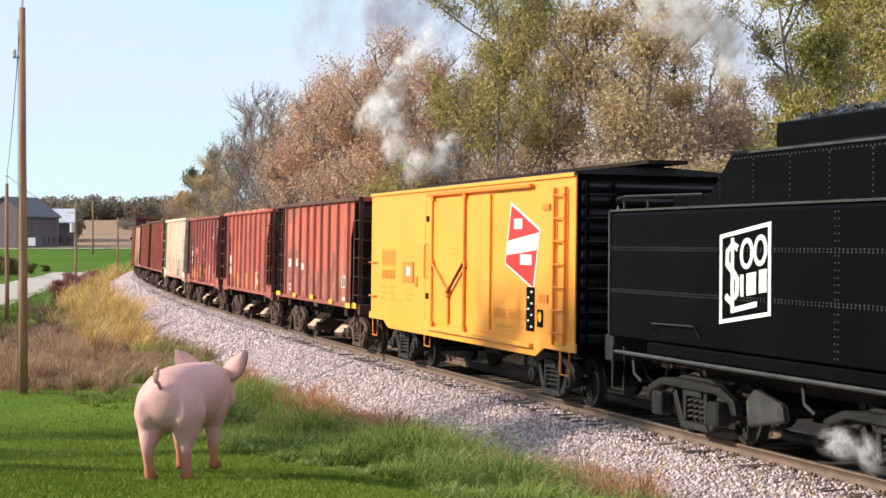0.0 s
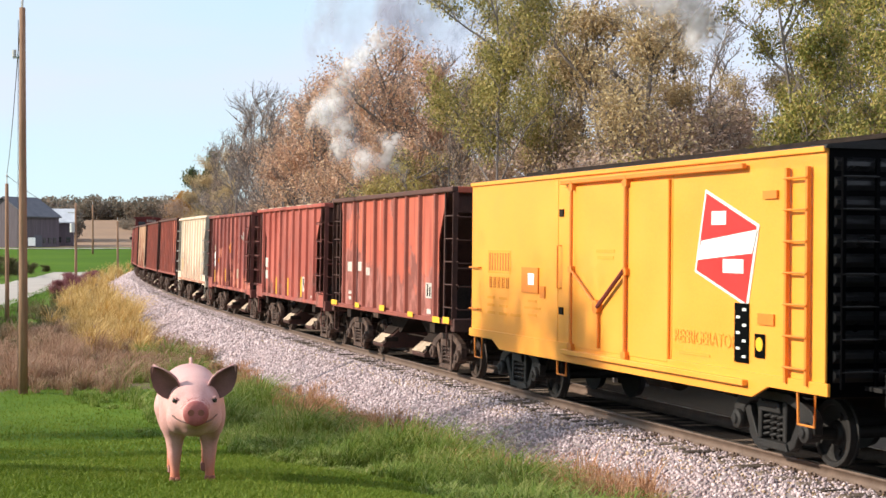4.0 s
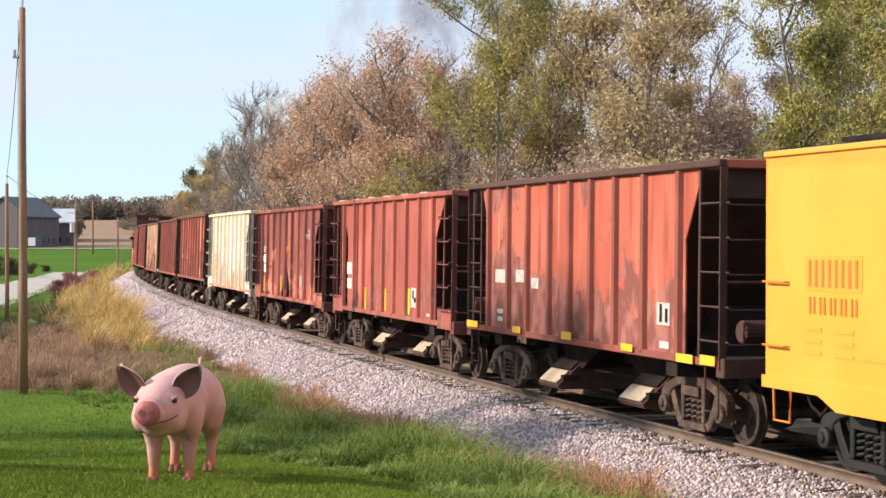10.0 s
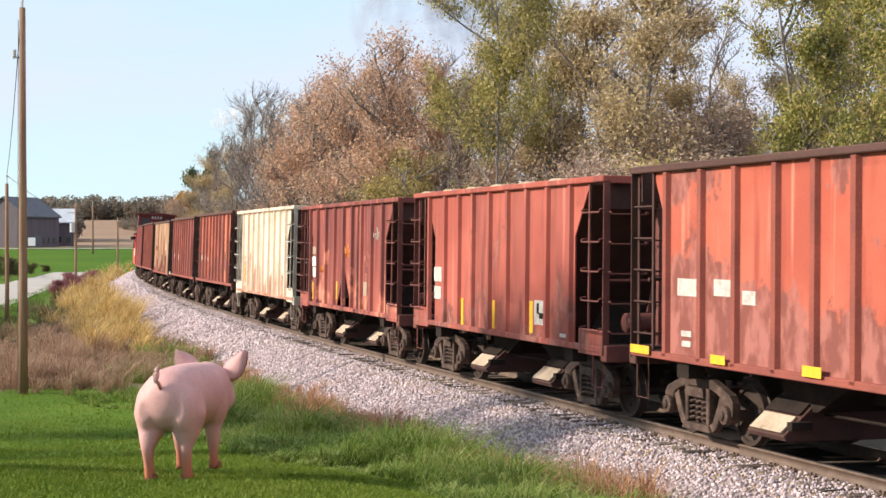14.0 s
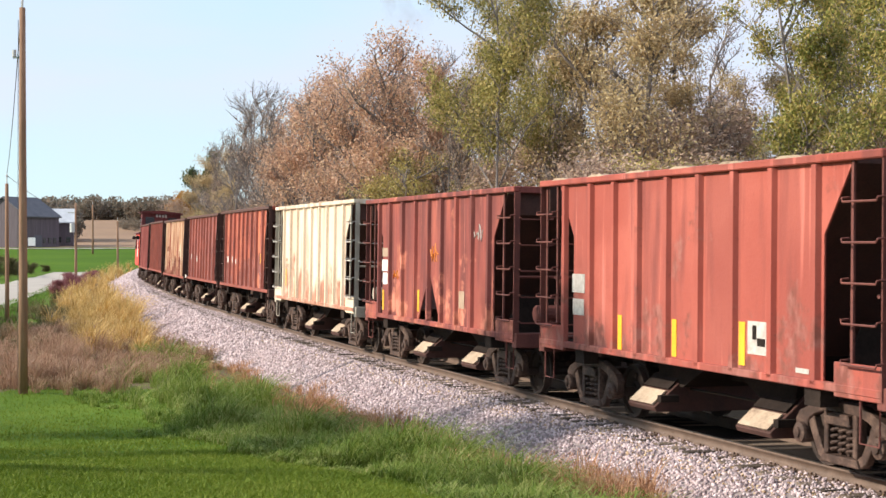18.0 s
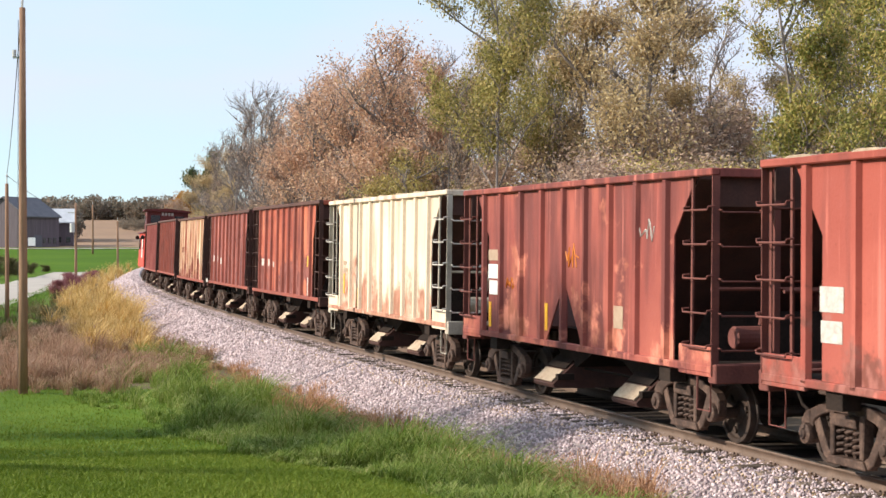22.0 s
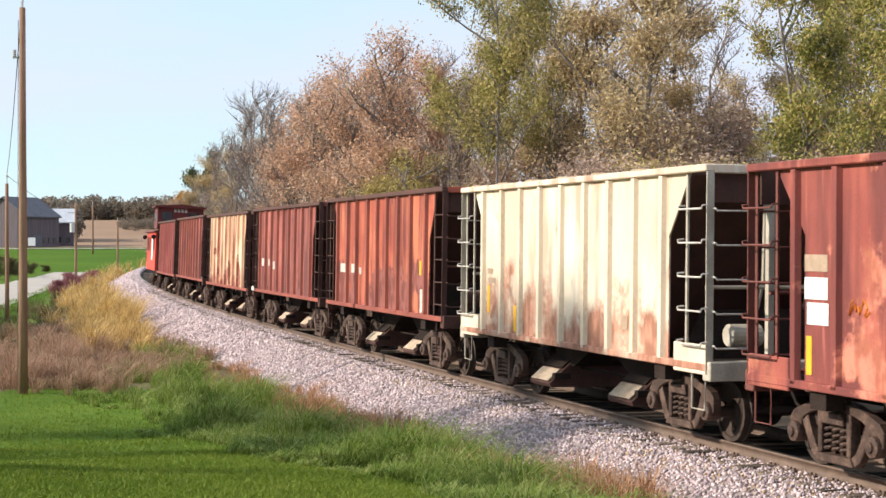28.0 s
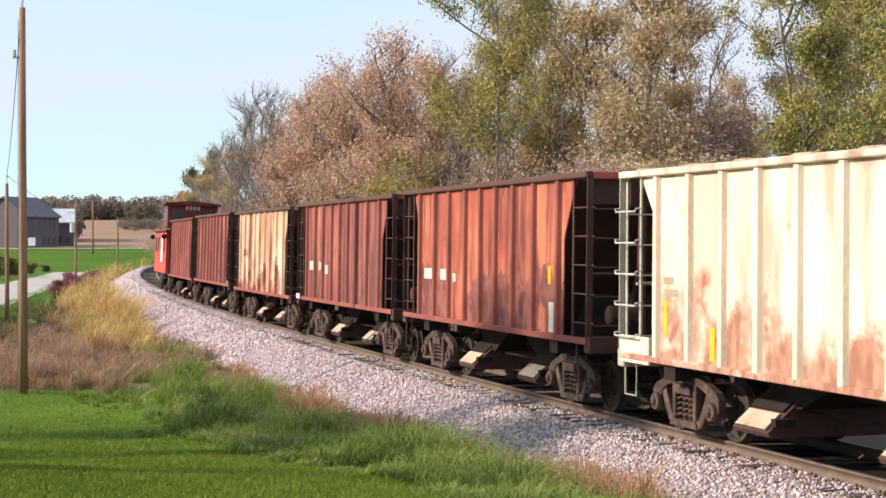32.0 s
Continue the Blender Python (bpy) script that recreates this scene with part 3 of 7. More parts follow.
def rail(u):
    outline = [(-0.07, -0.17), (0.07, -0.17), (0.07, -0.155), (0.012, -0.135), (0.010, -0.045), (0.036, -0.034), (0.036, -0.008), (0.028, 0.0), (-0.028, 0.0), (-0.036, -0.008), (-0.036, -0.034), (-0.010, -0.045), (-0.012, -0.135), (-0.07, -0.155)]
    ss = np.concatenate([np.arange(-40, 60, 1.0), np.arange(60, 330, 2.0)])
    v = np.stack([rail_at(ss, u + a, b) for a, b in outline], 1)
    k = len(outline)
    a = np.arange((len(ss) - 1) * k).reshape(-1, k)
    b = np.roll(a, -1, 1)
    me = bulk("rail", v.reshape(-1, 3), np.stack([a, b, b + k, a + k], -1).reshape(-1, 4), M_RAIL)
    me.materials.append(M_RAILTOP)
    top = np.zeros((len(ss) - 1, k), dtype=np.int32)
    top[:, 7] = 1
    me.polygons.foreach_set("material_index", top.ravel())
    return me


track = tagged(new("railway_track"), "curved single railway track with rusty rails on wooden ties", "track", kind="structure")
for u in (0.0, -1.5):
    part("rail", rail(u), None, track, "rusty steel rail with a polished head")

# ---- the train ----
SPEED = 1.8735
ROWS_T = [i * 2.0 for i in range(17)]
MOVERS, SPINNERS = [], []


def vehicle(name, s_mid, label, category):
    ob = tagged(new(name), label, category)
    ob.matrix_basis = track_pose(s_mid)
    MOVERS.append((ob, s_mid))
    return ob


def shared(cache={}):
    return cache


def side_frame(y):
    """A cast truck side: arched top member, V-shaped lower member, column guides and a spring seat."""
    b = Build()
    y0, y1 = (y - 0.065, y + 0.065)
    half = [(0.34, 0.745), (0.56, 0.69), (0.70, 0.62), (0.745, 0.56), (0.76, 0.42), (0.93, 0.36), (1.0, 0.42), (1.01, 0.60), (0.92, 0.70), (0.66, 0.79), (0.42, 0.87)]
    b.prism([(-x, z) for x, z in half[::-1]] + half, "y", y0, y1)
    for q in (-1, 1):
        leg = [(0.62 * q, 0.66), (0.55 * q, 0.50), (0.42 * q, 0.29), (0.32 * q, 0.235), (0.40 * q, 0.135), (0.52 * q, 0.20), (0.66 * q, 0.43), (0.74 * q, 0.58)]
        b.prism(leg, "y", y0 + 0.012, y1 - 0.012)
        b.prism([(0.27 * q, 0.24), (0.35 * q, 0.24), (0.36 * q, 0.76), (0.26 * q, 0.76)], "y", y0 - 0.01, y1 + 0.01)
    b.prism([(-0.42, 0.135), (0.42, 0.135), (0.36, 0.235), (-0.36, 0.235)], "y", y0 - 0.03, y1 + 0.03)
    b.prism([(-0.26, 0.60), (0.26, 0.60), (0.22, 0.74), (-0.22, 0.74)], "y", y0 - 0.05, y1 + 0.05)
    return b


def spring(x, y):
    pts = []
    for i in range(41):
        a = i / 40 * 2 * math.pi * 4.5
        pts.append((x + 0.066 * math.cos(a), y + 0.066 * math.sin(a), 0.25 + 0.34 * i / 40))
    return Build().tube(pts, 0.023, 5)


def wheelset_mesh(r=0.42):
    b = Build()
    for sgn in (1, -1):
        prof = [(0.675, 0.10), (0.675, r + 0.022), (0.70, r + 0.022), (0.712, r + 0.002), (0.80, r - 0.004), (0.80, r - 0.06), (0.765, r - 0.075), (0.745, 0.16), (0.79, 0.13), (0.79, 0.09)]
        b.lathe([(a * sgn, q) for a, q in prof], (0, 0, 0), "y", 28)
    b.disc((0, 0, 0), "y", 0.08, 2.1, 12)
    for k in range(3):
        a = 2.1 * k
        b.box(0.25 * math.cos(a), -0.765, 0.25 * math.sin(a), 0.09, 0.03, 0.05)
    return b.mesh("wheelset")


def truck(parent, x, iron=None):
    """A freight truck: bolster, side frames, springs, bearings and two wheelsets."""
    c = shared()
    key = "black" if iron else "rust"
    m = iron or M_TRUCK
    if key not in c:
        bol = Build().box(0, 0, 0.62, 0.38, 2.2, 0.22).box(0, 0, 0.78, 0.5, 0.6, 0.14)
        bol.box(-0.42, 0, 0.5, 0.08, 1.9, 0.12).box(0.42, 0, 0.5, 0.08, 1.9, 0.12)
        c[key] = dict(bol=bol.mesh("bolster", 0.01), fr=[side_frame(y).mesh("side_frame", 0.012) for y in (-1.08, 1.08)],
                      sp=[spring(a, y).mesh("spring") for y in (-1.08, 1.08) for a in (-0.17, 0.0, 0.17)],
                      be=Build().lathe([(-0.12, 0.12), (0.03, 0.135), (0.07, 0.125), (0.085, 0.07), (0.11, 0.06), (0.115, 0.02)], (0, 0, 0), "y", 14).mesh("bearing"),
                      wh=wheelset_mesh(), sh=Build().prism([(0.38, -0.12), (0.47, -0.14), (0.49, 0.14), (0.40, 0.12)], "y", -0.8, -0.7).mesh("brake_shoe"))
    q = c[key]
    t = part("truck", q["bol"], m, parent)
    t.location = (x, 0, 0)
    for f in q["fr"]:
        part("side_frame", f, m, t)
    for f in q["sp"]:
        part("spring", f, m, t)
    for a in (-0.85, 0.85):
        for y, flip in ((-1.13, 180), (1.13, 0)):
            o = part("bearing", q["be"], m, t)
            o.matrix_basis = pose(a, y, 0.43, 0, 0, flip)
        w = part("wheelset", q["wh"], iron or M_WHEEL, t, "dark steel wheels on an axle")
        w.location = (a, 0, 0.42)
        SPINNERS.append((w, Vector((a, 0, 0.42)), 0.42))
        o = part("brake_shoe", q["sh"], m, t)
        o.matrix_basis = pose(a, 0, 0.42, 0, 0, 0 if a < 0 else 180)
        if a > 0:
            o.location.y = -1.5
    return t


def coupler(parent, x, sgn):
    b = Build().box(x + sgn * 0.28, 0, 0.9, 0.6, 0.16, 0.2)
    b.prism([(x + sgn * 0.5, -0.16), (x + sgn * 0.78, -0.2), (x + sgn * 0.8, 0.02), (x + sgn * 0.6, 0.04), (x + sgn * 0.62, 0.16), (x + sgn * 0.5, 0.18)], "z", 0.76, 1.04)
    part("coupler", b, M_TRUCK, parent, bevel=0.015)
    part("air_hose", Build().tube([(x + sgn * 0.2, -0.35, 0.85), (x + sgn * 0.38, -0.34, 0.62), (x + sgn * 0.6, -0.3, 0.5), (x + sgn * 0.78, -0.22, 0.55)], 0.022, 6), M_UNDER, parent)


def u_rung(x, y, z, w, reach, turn_end=False):
    """A bent grab iron: on a side it stands out in y, on an end in x."""
    if turn_end:
        pts = [(x, y - w / 2, z), (x + reach, y - w / 2, z), (x + reach, y - w / 2 + 0.02, z - 0.03), (x + reach, y + w / 2 - 0.02, z - 0.03), (x + reach, y + w / 2, z), (x, y + w / 2, z)]
    else:
        pts = [(x - w / 2, y, z + 0.05), (x - w / 2, y + reach, z + 0.04), (x - w / 2 + 0.02, y + reach, z), (x + w / 2 - 0.02, y + reach, z), (x + w / 2, y + reach, z + 0.04), (x + w / 2, y, z + 0.05)]
    return Build().tube(pts, 0.014, 5)


def bars(parent, items, y, material, label=""):
    """Flat marks painted on a side, each as (x, z, width, height)."""
    for x, z, w, h in items:
        part("marking", Build().box(x, y, z, w, 0.006, h), material, parent, label)


# dark brown iron; on end sheets and chutes it stands in for shade
P_IRON = mat("dark_brown_iron_and_shade", [(0.3, (0.045, 0.02, 0.016)), (0.7, (0.10, 0.042, 0.032))], 3, 0.8, 0, 0.2, 30)


def hopper_car(s_mid, paint, label, T=3.8, B=1.06, half=5.14, ribs=(), bolted=False, low_in=1.12, top_in=0.62, mid_z=2.8, iron=None, notch=False, roofed=False, light_rungs=None, rib_paint=None):
    """An open hopper car: ribbed side sheets between corner posts, sloping end sheets, ladders, chutes and trucks."""
    iron = iron or paint
    car = tagged(vehicle("hopper_car", s_mid, label, "hopper car"), group="hopper cars of the train")
    xb, xt = half - low_in, half - top_in
    for sg in (-1, 1):
        y = 1.42 * sg
        line = [(-xb, B + 0.02), (xb, B + 0.02), (xb, mid_z), (xt, T - 0.1), (-xt, T - 0.1), (-xb, mid_z)]
        if notch and sg < 0:
            b = Build()
            # side sheet with two wedge-shaped openings either side of a rib
            b.prism([(-xb, B + 0.02), (-1.0, B + 0.02), (-0.26, 2.0), (-0.26, T - 0.1), (-xt, T - 0.1), (-xb, mid_z)], "y", y - 0.012, y + 0.012)
            b.prism([(xb, B + 0.02), (xb, mid_z), (xt, T - 0.1), (-0.26, T - 0.1), (-0.26, 2.0), (-0.08, 2.0), (0.62, B + 0.02)], "y", y - 0.012, y + 0.012)
            b.prism([(-0.26, B), (-0.08, B), (-0.08, 2.0), (-0.26, 2.0)], "y", y - 0.012, y + 0.012)
            part("side_sheet", b, paint, car, "side sheet with two wedge-shaped openings")
        else:
            part("side_sheet", Build().prism(line, "y", y - 0.012, y + 0.012), paint, car)
        part("top_chord", Build().box(0, 1.46 * sg, T - 0.05, 2 * half, 0.13, 0.10), paint if bolted else P_CHORD, car, bevel=0.015)
        part("side_sill", Build().box(0, 1.44 * sg, B + 0.03, 2 * half, 0.12, 0.10), paint if bolted else P_RIB, car, bevel=0.012)
        for x in ribs:
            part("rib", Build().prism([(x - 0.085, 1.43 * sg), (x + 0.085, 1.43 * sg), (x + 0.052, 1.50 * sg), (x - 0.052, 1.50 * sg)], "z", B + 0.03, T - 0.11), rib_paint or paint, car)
        for e in (-1, 1):
            part("corner_post", Build().prism([(e * (half - 0.10), 1.39 * sg), (e * half, 1.39 * sg), (e * half, 1.5 * sg), (e * (half - 0.02), 1.5 * sg), (e * (half - 0.02), 1.41 * sg), (e * (half - 0.10), 1.41 * sg)], "z", B - 0.05, T - 0.1), iron, car)
            stile = half - 0.66
            part("ladder_stile", Build().box(e * stile, 1.45 * sg, (B + T) / 2, 0.05, 0.03, T - B - 0.1), iron, car)
            for k in range(6):
                z = B + 0.32 + k * 0.46
                if z < T - 0.2:
                    if bolted:
                        part("rung", u_rung(e * (half - 0.36), 1.47 * sg, z, 0.72, 0.10 * sg), light_rungs or iron, car)
                    else:
                        part("rung", Build().tube([(e * stile, 1.46 * sg, z), (e * (half - 0.04), 1.46 * sg, z)], 0.014, 5), iron, car)
            if bolted:
                part("corner_plate", Build().box(e * (half - 0.5), 1.46 * sg, B + 0.13, 0.98, 0.06, 0.40), rib_paint or paint, car, bevel=0.01)
            part("jacking_pad", Build().box(e * (half - 1.55), 1.3 * sg, B - 0.12, 0.35, 0.25, 0.24), M_UNDER, car)
            part("step", Build().tube([(e * (half - 0.12), 1.44 * sg, B), (e * (half - 0.12), 1.44 * sg, 0.5), (e * (half - 0.5), 1.44 * sg, 0.5), (e * (half - 0.5), 1.44 * sg, B)], 0.016, 5), iron, car)
    for e in (-1, 1):
        # slope and end sheets coloured dark for the shade inside the open ends
        part("slope_sheet", Build().prism([(e * (xt + 0.03), T - 0.06), (e * (xt + 0.03), T - 0.13), (e * 2.1, B + 0.2), (e * 2.05, B + 0.25)], "y", -1.4, 1.4), P_IRON, car, "sloping rusty end sheet coloured dark for the shade beneath it")
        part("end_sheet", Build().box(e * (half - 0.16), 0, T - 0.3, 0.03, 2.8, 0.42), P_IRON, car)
        part("end_chord", Build().box(e * (half - 0.06), 0, T - 0.06, 0.12, 2.8, 0.12), paint, car, bevel=0.012)
        part("end_sill", Build().box(e * (half - 0.02), 0, B - 0.02, 0.22, 2.96, 0.26), iron, car, bevel=0.015)
        for y in (-0.5, 0.5):
            part("end_post", Build().box(e * (half - 0.08), y, (B + T) / 2, 0.09, 0.09, T - B - 0.1), iron, car)
        for k in range(6):
            z = B + 0.32 + k * 0.46
            if z < T - 0.2:
                part("rung", u_rung(e * half, -1.1, z, 0.62, 0.09 * e, True), light_rungs or iron, car)
        part("cross_brace", Build().tube([(e * (half - 0.3), -1.35, B + 1.1), (e * (half - 0.3), 1.35, B + 1.1)], 0.03, 6), iron, car)
        part("end_platform", Build().box(e * (half - 0.6), 0, B + 0.04, 1.0, 2.7, 0.05), M_UNDER, car)
        part("bolster_plate", Build().prism([(-1.25, B), (1.25, B), (0.9, B + 0.75), (-0.9, B + 0.75)], "x", e * (half - 1.3) - 0.02, e * (half - 1.3) + 0.02), M_UNDER, car)
        coupler(car, e * half, e)
    part("air_reservoir", Build().disc((half - 0.62, -0.6, B + 0.42), "y", 0.16, 0.5, 16), iron, car, bevel=0.02)
    part("brake_wheel", Build().tube([(half + 0.1 + 0 * a, 0.55 + 0.24 * math.cos(a), B + 1.3 + 0.24 * math.sin(a)) for a in [i * math.pi / 8 for i in range(17)]], 0.014, 5).tube([(half + 0.1, 0.31, B + 1.3), (half + 0.1, 0.79, B + 1.3)], 0.012, 5), iron, car)
    part("brake_pipe", Build().tube([(half - 0.4, -0.4, T - 0.5), (half - 0.4, -0.42, B + 1.2), (half - 0.5, -0.5, B + 0.6)], 0.03, 6), iron, car)
    part("center_sill", Build().box(0, 0, 0.92, 2 * half, 0.42, 0.34), M_UNDER, car)
    part("bottom_hopper", Build().prism([(-2.15, B + 0.24), (2.15, B + 0.24), (1.95, 0.62), (1.2, 0.62), (0, B + 0.1), (-1.2, 0.62), (-1.95, 0.62)], "y", -0.75, 0.75), M_UNDER, car)
    for x in (-1.78, 1.60):
        # chute body and flange coloured dark for the shade above the cream plate
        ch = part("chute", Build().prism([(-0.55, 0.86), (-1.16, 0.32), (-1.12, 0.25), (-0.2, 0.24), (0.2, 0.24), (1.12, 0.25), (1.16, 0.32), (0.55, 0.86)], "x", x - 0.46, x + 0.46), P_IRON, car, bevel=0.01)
        part("chute_face", Build().prism([(-0.93, 0.545), (-1.15, 0.35), (-1.17, 0.365), (-0.95, 0.56)], "x", x - 0.38, x + 0.40), M_CHUTE, ch, "dusty cream chute plate")
        part("chute_flange", Build().prism([(-0.70, 0.75), (-0.90, 0.57), (-0.915, 0.585), (-0.715, 0.765)], "x", x - 0.42, x + 0.42), M_UNDER, ch)
        part("chute_latch", Build().box(x + 0.5, -0.95, 0.45, 0.12, 0.3, 0.1), M_UNDER, ch)
    part("brake_rod", Build().tube([(-3.2, -0.5, 0.55), (0, -0.6, 0.6), (3.2, -0.5, 0.55)], 0.02, 5), M_UNDER, car)
    for e in (-1, 1):
        truck(car, e * 3.68)
    if roofed:
        for x in np.arange(-half + 0.9, half - 0.8, 1.45):
            part("roof_crust", Build().prism([(x - 0.35, T - 0.01), (x + 0.3, T - 0.01), (x + 0.16, T + 0.02), (x - 0.2, T + 0.024)], "y", -1.52, -1.2), M_CHUTE, car, "pale crusted residue")
    return car


# ribs and sills in a darker red than the side sheets
P_RIB = mat("darker_red_ribs", [(0.25, (0.15, 0.041, 0.033)), (0.5, (0.25, 0.066, 0.047)), (0.8, (0.38, 0.10, 0.068))], 1.6, 0.8, 0, 0.2, 30)
# top chords in a darker brown than the side sheets
P_CHORD = mat("dark_brown_chord", [(0.25, (0.05, 0.024, 0.02)), (0.55, (0.10, 0.045, 0.036)), (0.8, (0.20, 0.08, 0.06))], 1.3, 0.85, 0, 0.2, 30)
P_CREAM = mat("pale_cream_ribs", [(0.25, (0.46, 0.31, 0.21)), (0.5, (0.70, 0.57, 0.43)), (0.8, (0.78, 0.67, 0.52))], 1.3, 0.7, 0, 0.1, 30, stretch=(1, 1, 0.4))
# posts and rungs in a darker maroon that stands in for their shading
P_MAROON = mat("shade_dark_maroon_ironwork", [(0.3, (0.10, 0.032, 0.028)), (0.7, (0.20, 0.065, 0.05))], 3, 0.8, 0, 0.2, 30)
P_DUSTY = mat("dusty_grey_ironwork", [(0.3, (0.30, 0.26, 0.21)), (0.7, (0.52, 0.46, 0.38))], 3, 0.8, 0, 0.2, 30)
R_A = (3.83, 2.69, 1.67, 0.74, -0.12, -1.02, -2.04, -2.99, -4.03)
R_B = (3.86, 2.75, 1.72, 0.72, -0.24, -1.15, -2.15, -3.1, -4.03)
P_H1 = car_paint("salmon_red_paint", (0.43, 0.090, 0.052), (0.52, 0.133, 0.082), (0.31, 0.061, 0.04), (0.21, 0.063, 0.048), 1.0, 0.53, 0.50, 0.16, 0.7, 0.03, 0.5)
P_H2 = car_paint("brick_red_paint", (0.345, 0.076, 0.054), (0.43, 0.109, 0.078), (0.23, 0.057, 0.045), (0.19, 0.060, 0.045), 2.0, 0.49, 0.57, 0.10)
P_H3 = car_paint("brown_red_paint", (0.27, 0.063, 0.05), (0.38, 0.101, 0.072), (0.16, 0.041, 0.036), (0.36, 0.115, 0.072), 3.0, 0.42, 0.58, 0.06)
P_H4 = car_paint("cream_paint", (0.67, 0.535, 0.41), (0.74, 0.63, 0.50), (0.52, 0.36, 0.27), (0.31, 0.14, 0.09), 4.0, 0.50, 0.50, 0.17, 0.7, 0.14)
P_H5 = car_paint("rust_brown_paint", (0.36, 0.078, 0.047), (0.53, 0.156, 0.085), (0.15, 0.033, 0.026), (0.15, 0.039, 0.03), 5.0, 0.46, 0.54, 0.14, 0.7, 0.04, 0.55)
P_H6 = car_paint("oxide_red_paint", (0.25, 0.059, 0.049), (0.39, 0.127, 0.103), (0.12, 0.037, 0.034), (0.08, 0.028, 0.026), 6.0, 0.44, 0.56, 0.05)
P_H7 = car_paint("tan_orange_paint", (0.58, 0.36, 0.23), (0.72, 0.54, 0.38), (0.36, 0.13, 0.08), (0.22, 0.075, 0.05), 7.0, 0.46, 0.55, 0.10)
P_H8 = car_paint("dark_oxide_paint", (0.24, 0.055, 0.047), (0.37, 0.111, 0.094), (0.10, 0.033, 0.032), (0.09, 0.031, 0.03), 8.0, 0.44, 0.55, 0.05)
P_H9 = car_paint("dull_red_paint", (0.28, 0.078, 0.07), (0.36, 0.110, 0.095), (0.24, 0.064, 0.05), (0.16, 0.055, 0.045), 9.0, 0.55, 0.66, 0.03)

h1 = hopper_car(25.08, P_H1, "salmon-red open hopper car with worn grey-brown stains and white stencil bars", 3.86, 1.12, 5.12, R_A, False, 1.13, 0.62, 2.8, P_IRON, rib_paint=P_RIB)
h2 = hopper_car(36.29, P_H2, "brick-red hopper car with yellow reflector strips and crusted top", 3.79, 1.06, 5.06, (3.62, 2.6, 1.62, 0.65, -0.32, -1.28, -2.13, -3.02, -4.07), True, 1.3, 0.7, 2.85, P_MAROON, False, True)
h3 = hopper_car(47.8, P_H3, "brown-red hopper car with two wedge openings in its side", 3.75, 1.03, 5.14, (3.66, 2.67, 1.7, 0.73, -0.17, -1.14, -2.13, -3.15, -4.05), True, 1.27, 0.62, 2.85, P_MAROON, True)
h4 = hopper_car(59.2, P_H4, "cream hopper car with rust blotches along its lower side", 3.81, 1.05, 5.14, (3.70, 2.76, 1.83, 0.89, -0.1, -1.06, -2.0, -2.95, -3.95), True, 1.27, 0.62, 2.85, P_DUSTY, False, True, M_OFFWHITE, P_CREAM)
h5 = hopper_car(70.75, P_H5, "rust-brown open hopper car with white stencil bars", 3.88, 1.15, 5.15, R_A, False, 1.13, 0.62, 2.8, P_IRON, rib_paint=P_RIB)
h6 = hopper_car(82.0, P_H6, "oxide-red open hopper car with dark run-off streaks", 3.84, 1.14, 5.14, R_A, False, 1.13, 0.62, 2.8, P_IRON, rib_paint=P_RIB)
hopper_car(93.45, P_H7, "tan and orange faded hopper car streaked with rust", 3.80, 1.08, 5.14, R_B, False, 1.13, 0.62, 2.8, P_IRON)
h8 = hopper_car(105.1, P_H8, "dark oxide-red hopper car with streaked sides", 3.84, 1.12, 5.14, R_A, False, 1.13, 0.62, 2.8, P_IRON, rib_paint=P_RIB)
hopper_car(116.5, P_H9, "dull red ribbed hopper car next to the caboose", 3.80, 1.08, 5.14, R_B, False, 1.13, 0.62, 2.8, P_IRON)

YS = -1.437
bars(h1, [(-3.42, 2.14, 0.6, 0.24), (-2.36, 2.16, 0.6, 0.22), (-1.72, 2.05, 0.34, 0.18), (3.31, 1.74, 0.42, 0.32), (-3.45, 1.5, 0.3, 0.08), (-3.45, 1.36, 0.26, 0.08), (3.35, 1.3, 0.3, 0.1)], YS, M_OFFWHITE)
bars(h1, [(3.24, 1.75, 0.08, 0.26), (3.42, 1.72, 0.08, 0.2)], YS - 0.005, M_UNDER)
bars(h1, [(4.18, 1.17, 0.5, 0.12), (4.86, 1.19, 0.42, 0.13), (2.29, 1.2, 0.4, 0.11), (-0.05, 1.24, 0.42, 0.13), (-2.36, 1.22, 0.4, 0.12), (-4.73, 1.21, 0.62, 0.12)], -1.537, M_TAPE)
bars(h2, [(-3.55, 2.1, 0.5, 0.3), (-3.55, 1.72, 0.45, 0.26), (2.22, 1.55, 0.5, 0.42), (3.3, 1.22, 0.3, 0.06)], YS, M_OFFWHITE)
bars(h2, [(2.15, 1.62, 0.1, 0.18), (2.32, 1.5, 0.2, 0.1)], YS - 0.005, M_UNDER)
bars(h2, [(-1.95, 1.4, 0.14, 0.52), (-0.12, 1.42, 0.14, 0.52), (1.82, 1.46, 0.16, 0.56)], YS, M_TAPE)
bars(h3, [(-3.62, 2.22, 0.5, 0.26), (-3.58, 1.92, 0.46, 0.26)], YS, M_WHITE)
bars(h3, [(2.0, 1.62, 0.34, 0.34)], YS, M_RUSTSTENCIL)
bars(h3, [(-3.62, 2.52, 0.5, 0.2)], YS, M_RUSTSTENCIL)
bars(h3, [(-3.77, 1.42, 0.12, 0.46), (-0.95, 1.5, 0.12, 0.46)], YS, M_TAPE)
bars(h4, [(-3.7, 1.7, 0.12, 0.5), (-2.3, 1.4, 0.14, 0.46)], YS, M_TAPE)
